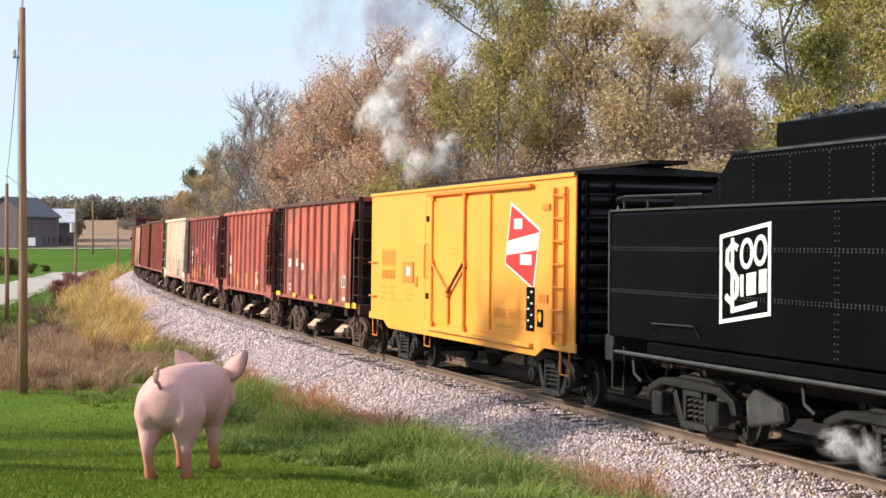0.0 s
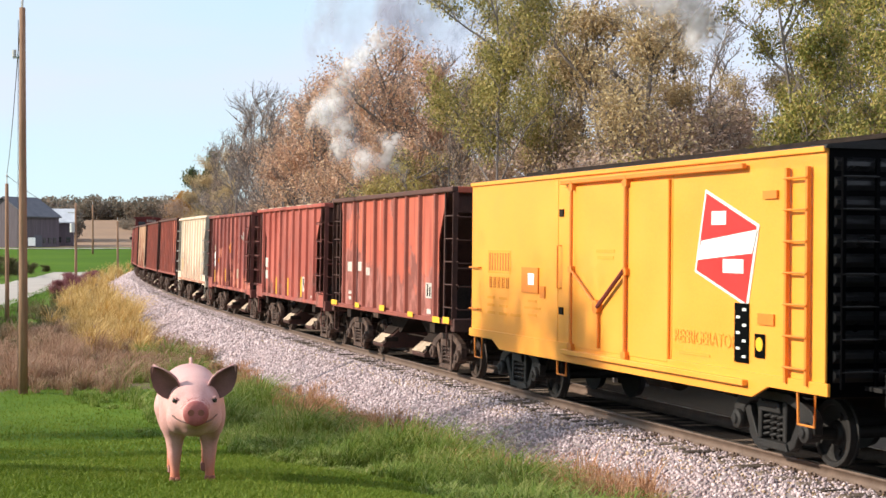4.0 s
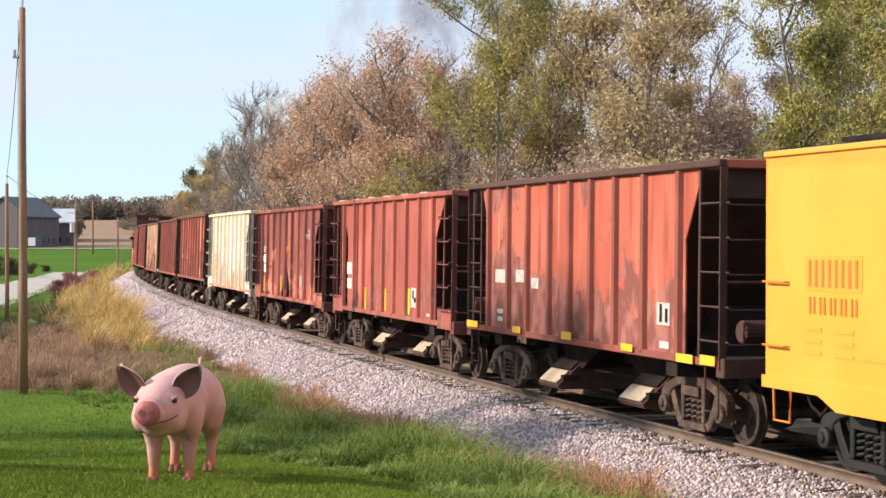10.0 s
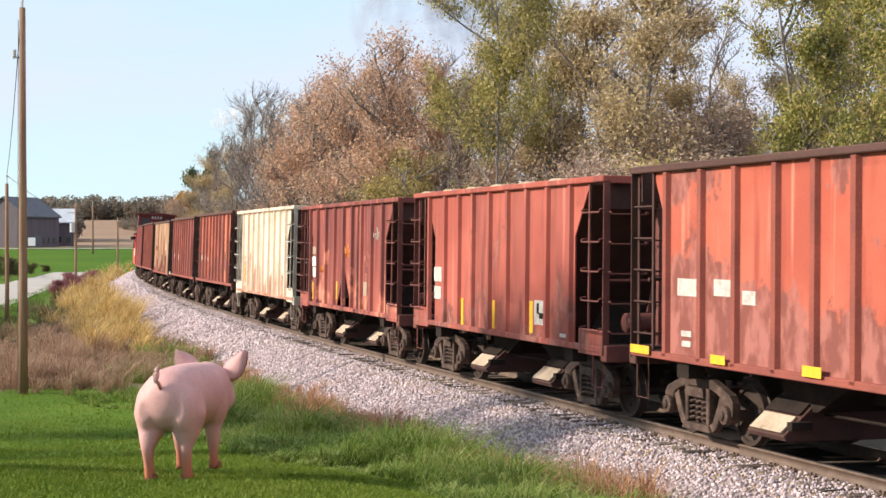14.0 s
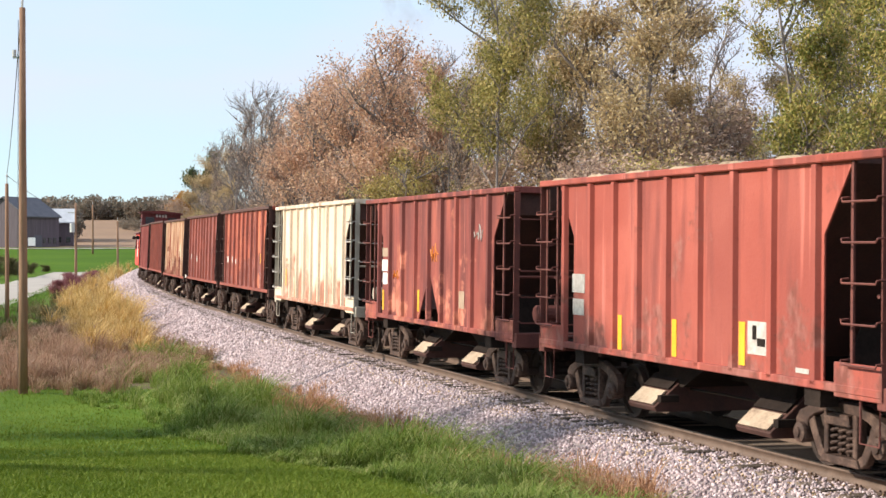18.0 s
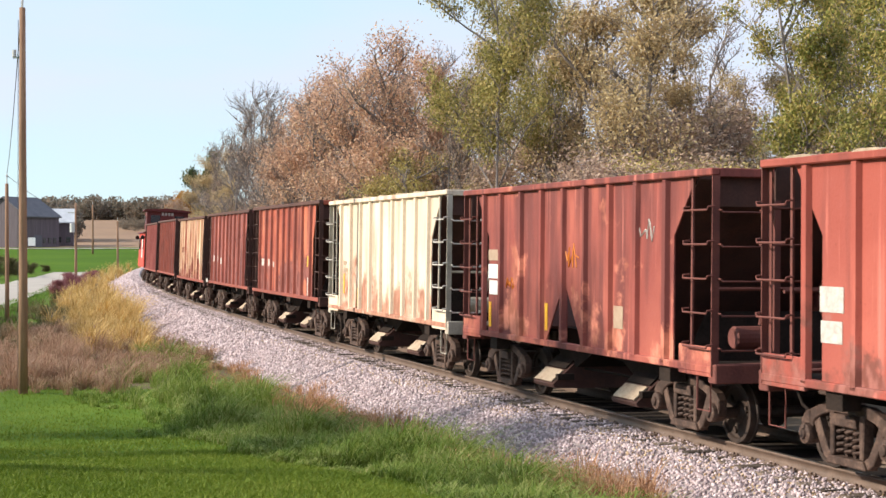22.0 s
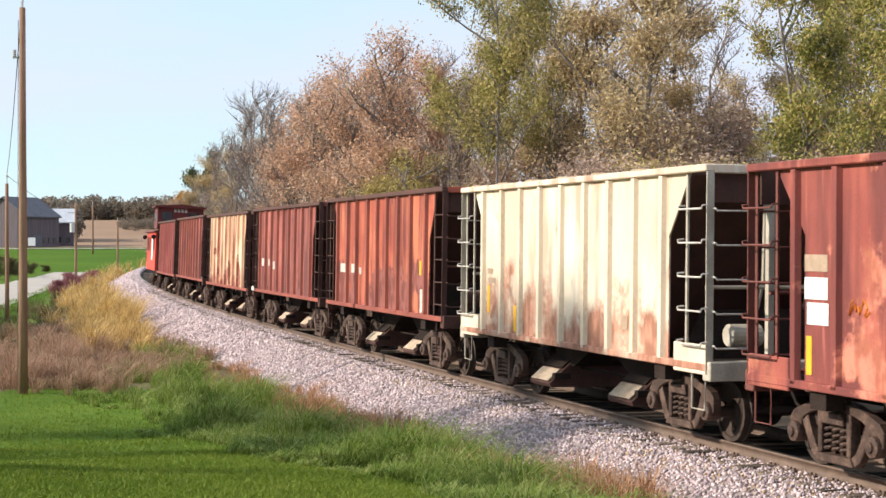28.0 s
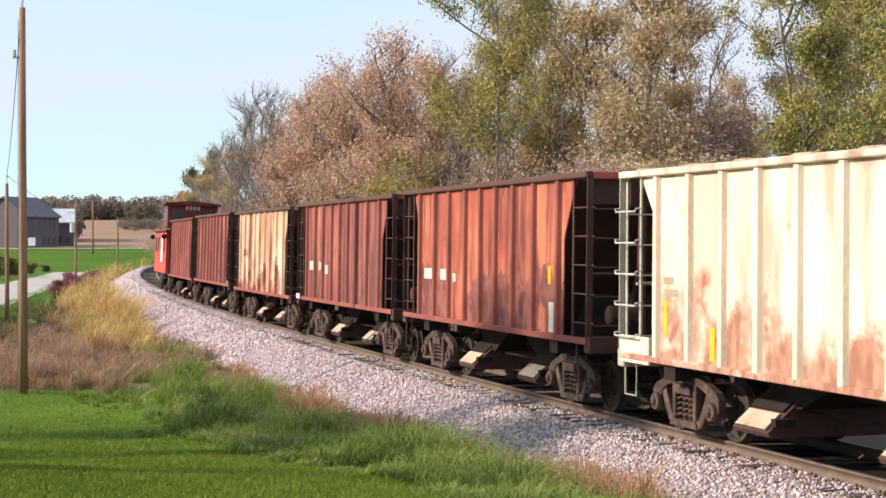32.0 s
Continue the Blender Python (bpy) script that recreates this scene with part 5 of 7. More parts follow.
def caboose():
    car = vehicle("caboose", 128.2, "red wooden caboose with a dark cupola and end platforms", "caboose")
    hl = 4.6
    part("body", Build().box(0, 0, 2.2, 7.6, 2.9, 2.2), M_CABOOSE, car, bevel=0.02)
    part("roof", Build().prism([(-1.6, 3.28), (1.6, 3.28), (1.5, 3.36), (0, 3.55), (-1.5, 3.36)], "x", -hl - 0.1, hl + 0.1), M_DARKRED, car)
    part("cupola", Build().box(0.9, 0, 4.1, 2.4, 2.6, 1.25), M_DARKRED, car, "dark maroon cupola", 0.02)
    part("cupola_roof", Build().prism([(-1.5, 4.7), (1.5, 4.7), (1.4, 4.8), (0, 4.92), (-1.4, 4.8)], "x", -0.5, 2.3), M_DARKRED, car)
    bars(car, [(0.2, 4.15, 0.5, 0.5), (1.5, 4.15, 0.5, 0.5)], -1.31, M_GLASS)
    for y in (-0.75, 0.75):
        part("cupola_window", Build().box(2.11, y, 4.2, 0.02, 0.6, 0.5), M_GLASS, car)
    for k in range(4):
        part("marking", Build().box(2.115, -0.3 + 0.2 * k, 4.55, 0.01, 0.14, 0.2), M_OFFWHITE, car)
    for x in (-2.6, -1.0, 2.6):
        w = part("window_frame", Build().box(x, -1.46, 2.6, 0.7, 0.04, 0.8), M_DARKRED, car)
        part("pane", Build().box(x, -1.485, 2.6, 0.55, 0.01, 0.65), M_GLASS, w)
    bars(car, [(1.2, 2.3, 1.1, 1.2)], -1.455, M_WHITE)
    for e in (-1, 1):
        part("platform", Build().box(e * 4.2, 0, 1.1, 0.9, 2.7, 0.12), M_BLACKIRON, car)
        part("platform_rail", Build().tube([(e * 4.6, -1.3, 1.1), (e * 4.6, -1.3, 2.1), (e * 4.6, 1.3, 2.1), (e * 4.6, 1.3, 1.1)], 0.03, 6), M_BLACKIRON, car)
        part("end_door", Build().box(e * 3.815, 0, 2.1, 0.04, 0.8, 1.9), M_DARKRED, car)
        part("marker_lamp", Build().disc((e * 4.0, -1.58, 3.0), "x", 0.13, 0.25, 12), M_BLACKIRON, car, bevel=0.02)
        coupler(car, e * hl, e)
        truck(car, e * 2.9)
    part("underframe", Build().box(0, 0, 0.95, 9.0, 1.6, 0.3), M_UNDER, car)
    part("smoke_pipe", Build().disc((-2.2, 0.5, 3.9), "z", 0.1, 1.0, 10), M_BLACKIRON, car)
    return car


reefer()
tender()
caboose()

# ---- trees and undergrowth ----
def grow(seed, height, spread, levels, trunk_r, fork=5, lean=0.0, first=0.25, up=0.35):
    """Limbs of a tree as a list of (points, r0, r1, level)."""
    rng = random.Random(seed)
    limbs = []

    def limb(p, d, length, r, level):
        n = 5 if level == 0 else 4
        pts, q = [p.copy()], p.copy()
        for i in range(n):
            w = 0.16 if level else 0.06
            d = (d + Vector((rng.gauss(0, w), rng.gauss(0, w), rng.gauss(0.04, 0.1)))).normalized()
            q = q + d * length / n
            pts.append(q.copy())
        limbs.append((pts, r, r * (0.45 if level else 0.3), level))
        if level >= levels:
            return
        count = fork + (3 if level == 0 else 0)
        for k in range(count):
            f = first + (1 - first) * (k + rng.random()) / count if level == 0 else 0.25 + 0.75 * (k + rng.random()) / count
            i = min(int(f * n), n - 1)
            b = pts[i].lerp(pts[i + 1], f * n - i)
            a = rng.uniform(0, 2 * math.pi)
            out = Vector((math.cos(a), math.sin(a), 0))
            nd = (out * rng.uniform(0.6, 1.0) + d * 0.35 + Vector((0, 0, up * rng.uniform(0.5, 1.5)))).normalized()
            ln = spread * (1.0 - 0.45 * f) * rng.uniform(0.75, 1.15) if level == 0 else length * rng.uniform(0.42, 0.62)
            limb(b, nd, ln, max(r * (0.5 if level else 0.5), 0.008), level + 1)

    limb(Vector((0, 0, -0.2)), Vector((lean, 0, 1)).normalized(), height * 0.92, trunk_r, 0)
    return limbs


def limb_mesh(name, limbs, material):
    b = Build()
    for pts, r0, r1, level in limbs:
        b.tube(pts, r0, 7 if level == 0 else 4 if level == 1 else 3, r1)
    me = bpy.data.meshes.new(name)
    me.from_pydata(b.v, [], b.f)
    me.materials.append(material)
    return me


def leaf_cloud(name, limbs, count, size, scatter, seed, material, min_level=2):
    """Small folded leaves scattered along the outer twigs."""
    rng = np.random.default_rng(seed)
    twigs = [q for q in limbs if q[3] >= min_level]
    seg = np.array([[p[i], p[i + 1]] for p, *_ in twigs for i in range(1, len(p) - 1)], float)
    # leaves gather in clumps: each half-metre cell of the crown has its own share
    cell = np.floor(seg.mean(1) / 0.85 + rng.uniform(0, 1, 3)).astype(int)
    share = np.random.default_rng(seed + 50).random(997)[(cell @ np.array([73, 179, 283])) % 997]
    share = np.clip(share - 0.22, 0.03, 1) ** 1.6
    k = rng.choice(len(seg), count, p=share / share.sum())
    f = rng.random((count, 1))
    c = seg[k, 0] * (1 - f) + seg[k, 1] * f + rng.normal(0, scatter, (count, 3))
    return leaf_quads(name, c, size, rng, material)


def leaf_quads(name, c, size, rng, material):
    count = len(c)
    a = rng.normal(size=(count, 3))
    a /= np.linalg.norm(a, axis=1, keepdims=True)
    b = np.cross(a, rng.normal(size=(count, 3)))
    b /= np.linalg.norm(b, axis=1, keepdims=True)
    s = size * rng.uniform(0.6, 1.3, (count, 1))
    v = np.stack([c - a * s, c + b * s * 0.5, c + a * s, c - b * s * 0.5], 1).reshape(-1, 3)
    f = np.arange(count * 4).reshape(-1, 4)
    return bulk(name, v, f, material)


def tree(name, seed, height, spread, leaves, leaf_size, leaf, bark, label, levels=3, trunk_r=0.16, scatter=0.16, fork=5, up=0.35, first=0.25):
    limbs = grow(seed, height, spread, levels, trunk_r, fork, 0.03, first, up)
    t = tagged(new(name), label, "tree" if name == "tree" else "bush", "trees of the wood" if name == "tree" else "bushes by the railway")
    part("trunk", limb_mesh("trunk", limbs, bark), None, t, smooth=False)
    if leaves:
        part("crown", leaf_cloud("crown", limbs, leaves, leaf_size, scatter, seed, leaf), None, t)
    return t


def place(across, dist):
    return (across - 784) / 2823 * dist


def put(model, across, dist, height, base_h, turn, squash=1.0):
    x = place(across, dist)
    k = height / base_h
    m = pose(x, dist, float(ground_z(x, dist)) - 0.1, 0, 0, turn) @ Matrix.Diagonal((k * squash, k * squash, k, 1))
    return m


def grove(model, base_h, spots):
    for i, (across, dist, h, turn, *sq) in enumerate(spots):
        m = put(model, across, dist, h, base_h, turn, sq[0] if sq else 1.0)
        if i == 0:
            model.matrix_basis = m
        else:
            copy_thing(model, m)


T_GREEN = tree("tree", 11, 13, 4.4, 22000, 0.06, L_GREEN, M_GREYBARK, "tall tree with green and yellowing leaves", 3, 0.085, 0.17, 7, 0.4, 0.4)
grove(T_GREEN, 13, [(868, 50, 13.0, 130, 0.78), (965, 55, 12.8, 210, 0.7), (905, 58, 12.0, 20, 0.8)])
T_GREEN2 = tree("tree", 12, 13, 3.8, 23000, 0.058, L_GREEN2, M_GREYBARK, "leafy tree with green and golden autumn leaves", 3, 0.09, 0.18, 7, 0.4, 0.32)
grove(T_GREEN2, 13, [(1445, 44, 12.8, 60, 0.85), (1556, 40, 12.4, 190, 0.9), (1610, 46, 13.2, 10), (1390, 47, 7.8, 100, 0.7), (1520, 52, 13.0, 330)])
T_TAN = tree("tree", 13, 11, 4.2, 13500, 0.064, L_TAN, M_GREYBARK, "thinning tree with dry rust-tan leaves", 3, 0.13, 0.26, 6, 0.5, 0.3)
grove(T_TAN, 11, [(716, 62, 10.4, 0), (655, 68, 10.3, 80), (565, 73, 10.4, 150), (518, 80, 10.0, 220), (764, 64, 10.4, 300), (605, 78, 11.0, 333), (545, 90, 10.9, 111), (625, 84, 10.4, 40), (690, 80, 10.8, 120), (740, 76, 11.0, 200), (500, 86, 8.4, 270)])
T_OLIVE = tree("tree", 23, 10, 3.4, 12000, 0.06, L_OLIVE, M_GREYBARK, "spreading tree with olive and gold leaves over dark limbs", 3, 0.12, 0.24, 6, 0.3, 0.3)
grove(T_OLIVE, 10, [(672, 60, 7.4, 15), (812, 60, 8.2, 300, 0.8), (640, 64, 7.0, 140, 0.9), (730, 60, 6.6, 250, 0.8), (450, 104, 7.0, 190)])
T_OCHRE = tree("tree", 14, 12, 3.6, 14000, 0.058, L_OCHRE, M_GREYBARK, "sparse tree with ochre leaves and bare branches", 3, 0.12, 0.26, 6, 0.7)
grove(T_OCHRE, 12, [(1130, 48, 12.4, 10), (1230, 52, 9.0, 120), (1060, 54, 11.8, 230), (1180, 60, 12.6, 310), (1310, 56, 8.4, 45), (860, 64, 10.5, 190), (720, 78, 10.2, 88), (520, 104, 10.8, 250), (376, 120, 9.2, 80, 1.1), (350, 124, 8.0, 140, 1.0), (404, 116, 9.6, 20, 1.0), (1010, 66, 12.0, 12), (1420, 60, 10.0, 130)])
T_BARE = tree("tree", 15, 12, 3.4, 3000, 0.05, L_BRUSH, M_GREYBARK, "nearly bare grey tree with fine twigs", 3, 0.12, 0.2, 8, 0.7)
grove(T_BARE, 12, [(455, 102, 12.4, 0), (418, 112, 11.8, 120), (440, 98, 11.4, 210), (470, 90, 11.0, 20), (395, 118, 9.6, 300), (540, 76, 10.0, 15), (620, 70, 10.2, 95), (690, 66, 10.0, 160), (742, 66, 10.4, 255), (500, 84, 9.8, 310), (475, 98, 11.0, 66), (1250, 62, 10.5, 60), (960, 70, 12.6, 200), (800, 74, 10.8, 330), (385, 122, 10.6, 40), (1530, 56, 11.5, 270), (690, 90, 10.4, 222), (1100, 72, 12.4, 150), (370, 126, 9.0, 140), (790, 60, 9.0, 75), (1010, 56, 9.5, 185)])
# trees that stand beside the lawn and throw their shade over it
for model, x, y, h, a in ((T_OCHRE, -32.0, 22.0, 18.0, 60), (T_OCHRE, -33.0, 26.8, 18.2, 190), (T_BARE, -17.0, 17.0, 8.5, 120),
                          (T_OCHRE, -36.0, 58.0, 11.5, 40), (T_OCHRE, -38.5, 66.0, 12.0, 160), (T_BARE, -38.0, 62.0, 12.5, 250), (T_OCHRE, -41.0, 73.0, 12.0, 280)):
    k = h / 12
    copy_thing(model, pose(x, y, float(ground_z(x, y)) - 0.1, 0, 0, a) @ Matrix.Diagonal((k, k, k, 1)))
T_DARK = tree("tree", 16, 11, 2.6, 8000, 0.13, L_DARK, M_BARK, "dark green tree at the end of the wood", 3, 0.16, 0.2, 6, 0.3)
grove(T_DARK, 11, [(362, 130, 11.4, 0, 0.8), (386, 134, 10.4, 100, 0.8)])
B_BRUSH = tree("bush", 17, 6, 2.3, 16000, 0.042, L_BRUSH, M_GREYBARK, "tangled brown undergrowth with dry leaves", 3, 0.05, 0.30, 6, 0.6, 0.05)
spots = []
rng = random.Random(3)
for across in range(335, 1640, 42):
    base = float(np.interp(across, [335, 480, 650, 900, 1200, 1568], [128, 92, 62, 45, 38, 34]))
    spots.append((across + rng.uniform(-14, 14), base + rng.uniform(0, 5), (rng.uniform(3.6, 7.2) if not 520 < across < 800 else rng.uniform(2.8, 4.6)), rng.uniform(0, 360), rng.uniform(1.0, 1.4)))
    spots.append((across + rng.uniform(-14, 14), base + rng.uniform(8, 16), rng.uniform(5.0, 9.0), rng.uniform(0, 360), rng.uniform(1.0, 1.5)))
grove(B_BRUSH, 6, spots)
B_OLIVE = tree("bush", 18, 6, 2.2, 20000, 0.042, L_OLIVE, M_GREYBARK, "olive-yellow bush with autumn leaves", 3, 0.05, 0.28, 6, 0.5, 0.05)
grove(B_OLIVE, 6, [(690, 60, 5.0, 0, 1.3), (630, 66, 5.4, 90, 1.3), (1060, 46, 6.6, 50, 1.2), (1290, 40, 6.2, 300, 1.2), (560, 78, 5.4, 10, 1.3), (900, 52, 6.0, 120, 1.2), (440, 108, 6.4, 33, 1.3), (385, 122, 5.6, 200, 1.3), (412, 116, 6.4, 100, 1.3), (1400, 38, 6.2, 77, 1.1), (1180, 44, 6.5, 260, 1.2)])
B_PURPLE = tree("bush", 19, 1.5, 0.9, 8000, 0.034, L_PURPLE, M_BARK, "purple-red sumac bush on the verge", 2, 0.03, 0.14, 6, 0.4, 0.05)
grove(B_PURPLE, 1.5, [(104, 112, 1.0, 0, 1.5), (112, 117, 1.2, 90, 1.5), (121, 122, 1.35, 10, 1.5), (131, 128, 1.45, 200, 1.5), (141, 135, 1.5, 77, 1.4), (151, 143, 1.5, 150, 1.4), (160, 152, 1.4, 33, 1.4), (126, 118, 1.0, 60, 1.5), (145, 130, 1.1, 160, 1.5), (117, 126, 1.2, 120, 1.6), (136, 142, 1.4, 240, 1.6)])
B_HEDGE = tree("bush", 20, 2.6, 1.5, 7000, 0.07, L_SLOPE, M_BARK, "dim olive-brown hedge bush beside the road", 2, 0.05, 0.2, 6, 0.4, 0.05)
grove(B_HEDGE, 2.6, [(10, 165, 2.1, 0, 1.2), (34, 172, 1.9, 100, 1.2), (-20, 160, 2.2, 50, 1.5), (56, 182, 1.4, 150, 1.5), (78, 190, 1.0, 10, 1.5), (94, 98, 0.55, 44, 1.0), (99, 104, 0.6, 144, 1.0), (12, 62, 0.7, 200, 1.0)])
T_ORANGE = tree("tree", 21, 9, 3.4, 5000, 0.26, L_ORANGE, M_BARK, "round orange autumn tree in the distance", 2, 0.2, 0.5, 7, 0.4)
grove(T_ORANGE, 9, [(312, 262, 9.7, 0, 0.85), (326, 266, 9.0, 90, 0.85)])


# ---- grasses ----
def blades(name, n, region, height, width, bend, seed, material, label, lean=(0.0, 0.0), category="grass"):
    """Blades on the ground where region(x, y, rng) says so; each is a bent strip of three corners and a tip."""
    rng = np.random.default_rng(seed)
    x, y, tall = region(n, rng)
    z = ground_z(x, y) - 0.02
    h = height * tall * rng.uniform(0.55, 1.25, len(x))
    a = rng.uniform(0, 2 * np.pi, len(x))
    d = np.stack([np.cos(a), np.sin(a)], 1)
    out = np.stack([lean[0] + bend * rng.normal(size=len(x)), lean[1] + bend * rng.normal(size=len(x))], 1) * h[:, None]
    w = (width * rng.uniform(0.6, 1.3, len(x)))[:, None]
    p = np.stack([x, y], 1)
    lo0, lo1 = p - d * w, p + d * w
    mi0, mi1 = p + out * 0.35 - d * w * 0.75, p + out * 0.35 + d * w * 0.75
    tip = p + out
    v = np.concatenate([np.c_[lo0, z], np.c_[lo1, z], np.c_[mi1, z + h * 0.6], np.c_[mi0, z + h * 0.6], np.c_[tip, z + h * 0.95]], 1).reshape(-1, 5, 3)
    k = np.arange(len(x))[:, None] * 5
    f = np.concatenate([k + (0, 1, 2), k + (0, 2, 3), k + (3, 2, 4)], 1).reshape(-1, 3)
    return tagged(new(name, bulk(name, v.reshape(-1, 3), f, material)), label, category, kind="stuff")


def in_view(n, rng, y0, y1, x_from=-0.30, x_to=0.30):
    """Spots spread evenly over the picture rather than over the ground."""
    q = rng.random(n)
    y = 1 / (1 / y0 * (1 - q) + 1 / y1 * q)
    return rng.uniform(x_from, x_to, n) * y, y


def lawn_region(n, rng):
    x, y = in_view(n, rng, 12.5, 44, -0.30, 0.12)
    u, s = off_track(x, y)
    keep = (u > 5.0 + 0.6 * np.sin(y * 1.3 + x)) & (y < 41 + 1.2 * np.sin(x * 0.8))
    return x[keep], y[keep], np.ones(keep.sum())


def clumpy(x, y, scale, cut):
    g = np.sin(x * scale + 1.7 * np.sin(y * scale * 0.7)) * np.cos(y * scale * 1.2 + np.sin(x * scale * 1.4))
    return np.clip((g - cut) / (1 - cut), 0, 1)


def tussocks(name, n, per, region, height, width, reach, seed, material, label, lean=(0.0, 0.0)):
    """Tufts of arching blades that fall outwards from each clump's middle."""
    rng = np.random.default_rng(seed)
    x, y, tall = region(n, rng)
    m = len(x)
    size = tall * rng.uniform(0.6, 1.3, m)
    cx, cy, size = np.repeat(x, per), np.repeat(y, per), np.repeat(size, per)
    k = m * per
    a = rng.uniform(0, 2 * np.pi, k)
    d = np.stack([np.cos(a), np.sin(a)], 1)
    base = np.stack([cx, cy], 1) + d * (rng.random(k) * 0.13 * size)[:, None] + rng.normal(size=(k, 2)) * 0.05
    z = ground_z(base[:, 0], base[:, 1]) - 0.02
    h = height * size * rng.uniform(0.5, 1.2, k)
    out = (d * rng.uniform(0.3, 1.2, k)[:, None] + np.array(lean)) * (reach * h)[:, None]
    side = np.stack([-d[:, 1], d[:, 0]], 1) * (width * rng.uniform(0.6, 1.3, k))[:, None]
    rows = []
    for f, up, w in ((0.0, 0.0, 1.0), (0.25, 0.66, 0.9), (0.7, 0.95, 0.6)):
        p = base + out * f
        rows += [np.c_[p - side * w, z + h * up], np.c_[p + side * w, z + h * up]]
    rows.append(np.c_[base + out * 1.1, z + h * rng.uniform(0.62, 0.95, k)])
    v = np.concatenate(rows, 1).reshape(-1, 3)
    q = np.arange(k)[:, None] * 7
    f = np.concatenate([q + (0, 1, 3), q + (0, 3, 2), q + (2, 3, 5), q + (2, 5, 4), q + (4, 5, 6)], 1).reshape(-1, 3)
    return tagged(new(name, bulk(name, v, f, material)), label, "grass", kind="stuff")


def tall_region(n, rng):
    x, y = in_view(n, rng, 14.5, 54, -0.26, 0.12)
    u, s = off_track(x, y)
    c = clumpy(x, y, 1.05, -0.6)
    hi = np.interp(s, (-4, 2, 8, 18, 24, 34), (5.2, 5.6, 6.2, 7.0, 6.8, 5.6)) + 0.5 * np.sin(y * 0.9)
    keep = (u > np.interp(s, (10, 15, 28, 33), (3.3, 3.75, 3.75, 3.4)) + 0.3 * np.sin(y * 1.1)) & (u < hi) & (s < 34) & (rng.random(n) < 0.25 + 0.75 * c)
    patch = clumpy(x + 7, y, 0.7, 0.15) > 0.4
    keep |= (s > 20) & (s < 40) & (u > 5.6) & (u < 10) & patch & (rng.random(n) < 0.6)
    return x[keep], y[keep], (0.36 + 1.05 * c[keep]) * np.clip((hi[keep] - u[keep]) / 1.2, 0.4, 1)


def fringe_region(n, rng):
    x, y = in_view(n, rng, 16, 62, -0.28, 0.16)
    u, s = off_track(x, y)
    c = clumpy(x + 4, y, 1.1, -0.5)
    keep = (u > 2.1 + 0.3 * np.sin(y * 0.8)) & (u < 3.5 + 0.35 * np.sin(y * 1.3) + np.interp(s, (2, 10, 16, 28, 34), (0.35, 0.3, 0.4, 0.4, 0.1))) & (s < 40) & (rng.random(n) < np.where((s > 13) & (s < 31), 0.55 + 0.45 * c, 0.25 + 0.75 * c))
    return x[keep], y[keep], (0.45 + 0.6 * c[keep]) * np.interp(s[keep], (0, 6, 12), (1.3, 1.15, 1.0))


def brush_region(n, rng):
    x, y = in_view(n, rng, 34, 72, -0.29, -0.10)
    u, s = off_track(x, y)
    c = clumpy(x + 4, y, 0.9, -0.7)
    a = (s > 21.0 + 0.8 * np.sin(x)) & (s < 47) & (u > 6.0 + 0.7 * np.sin(y * 0.8)) & (u < 9.3)
    b = (s > 29.5) & (s < 42) & (u > 2.5) & (u < 4.3)
    a |= (s > 24) & (s < 38) & (u > 4.0) & (u < 6.6) & (rng.random(n) < 0.4)
    keep = (a | b) & (rng.random(n) < (0.15 + 0.85 * c) * np.clip((s - 20 - np.sin(x * 1.7)) / 7, 0.12, 1))
    return x[keep], y[keep], 0.5 + 0.75 * c[keep]


def slope_region(n, rng):
    x, y = in_view(n, rng, 40, 92, -0.29, -0.14)
    u, s = off_track(x, y)
    c = clumpy(x, y + 3, 0.8, -0.6)
    keep = (s > 40) & (s < 82) & (u > 5.4 + 0.4 * np.sin(y * 0.5)) & (u < 9.5) & (rng.random(n) < 0.4 + 0.6 * c)
    return x[keep], y[keep], 0.5 + 0.7 * c[keep]


def gold_region(n, rng):
    x, y = in_view(n, rng, 48, 215, -0.27, -0.1)
    u, s = off_track(x, y)
    c = clumpy(x, y, 0.8, -0.7)
    start = np.clip((s - 33 - 3 * np.sin(u * 1.3)) / 7, 0, 1)
    hi = np.interp(s, (40, 60, 100, 200), (6.6, 5.8, 5.2, 6.0)) + 0.6 * np.sin(y * 0.3)
    keep = (u > np.interp(s, (34, 42, 60, 90, 140), (4.2, 3.2, 2.6, 2.2, 1.9)) + 0.25 * np.sin(y * 0.7)) & (u < hi) & (rng.random(n) < (0.2 + 0.8 * c) * start)
    return x[keep], y[keep], (0.45 + 0.85 * c[keep]) * np.interp(s[keep], (40, 90, 150, 200), (1.0, 1.0, 1.25, 1.35))


def road_edge(y):
    return np.interp(y, (0, 40, 96, 130, 180), (-12, -16.6, -26.4, -32.4, -41.2))


def green_verge(n, rng):
    x, y = in_view(n, rng, 40, 150, -0.30, -0.12)
    u, s = off_track(x, y)
    keep = (u > np.interp(s, (30, 60, 80, 95), (9.4, 8.6, 7.6, 5.8)) + 0.5 * np.sin(y)) & ((s > 52) | (clumpy(x, y, 0.55, 0.0) > 0)) & (s > 24) & (x > road_edge(y))
    return x[keep], y[keep], np.ones(keep.sum())


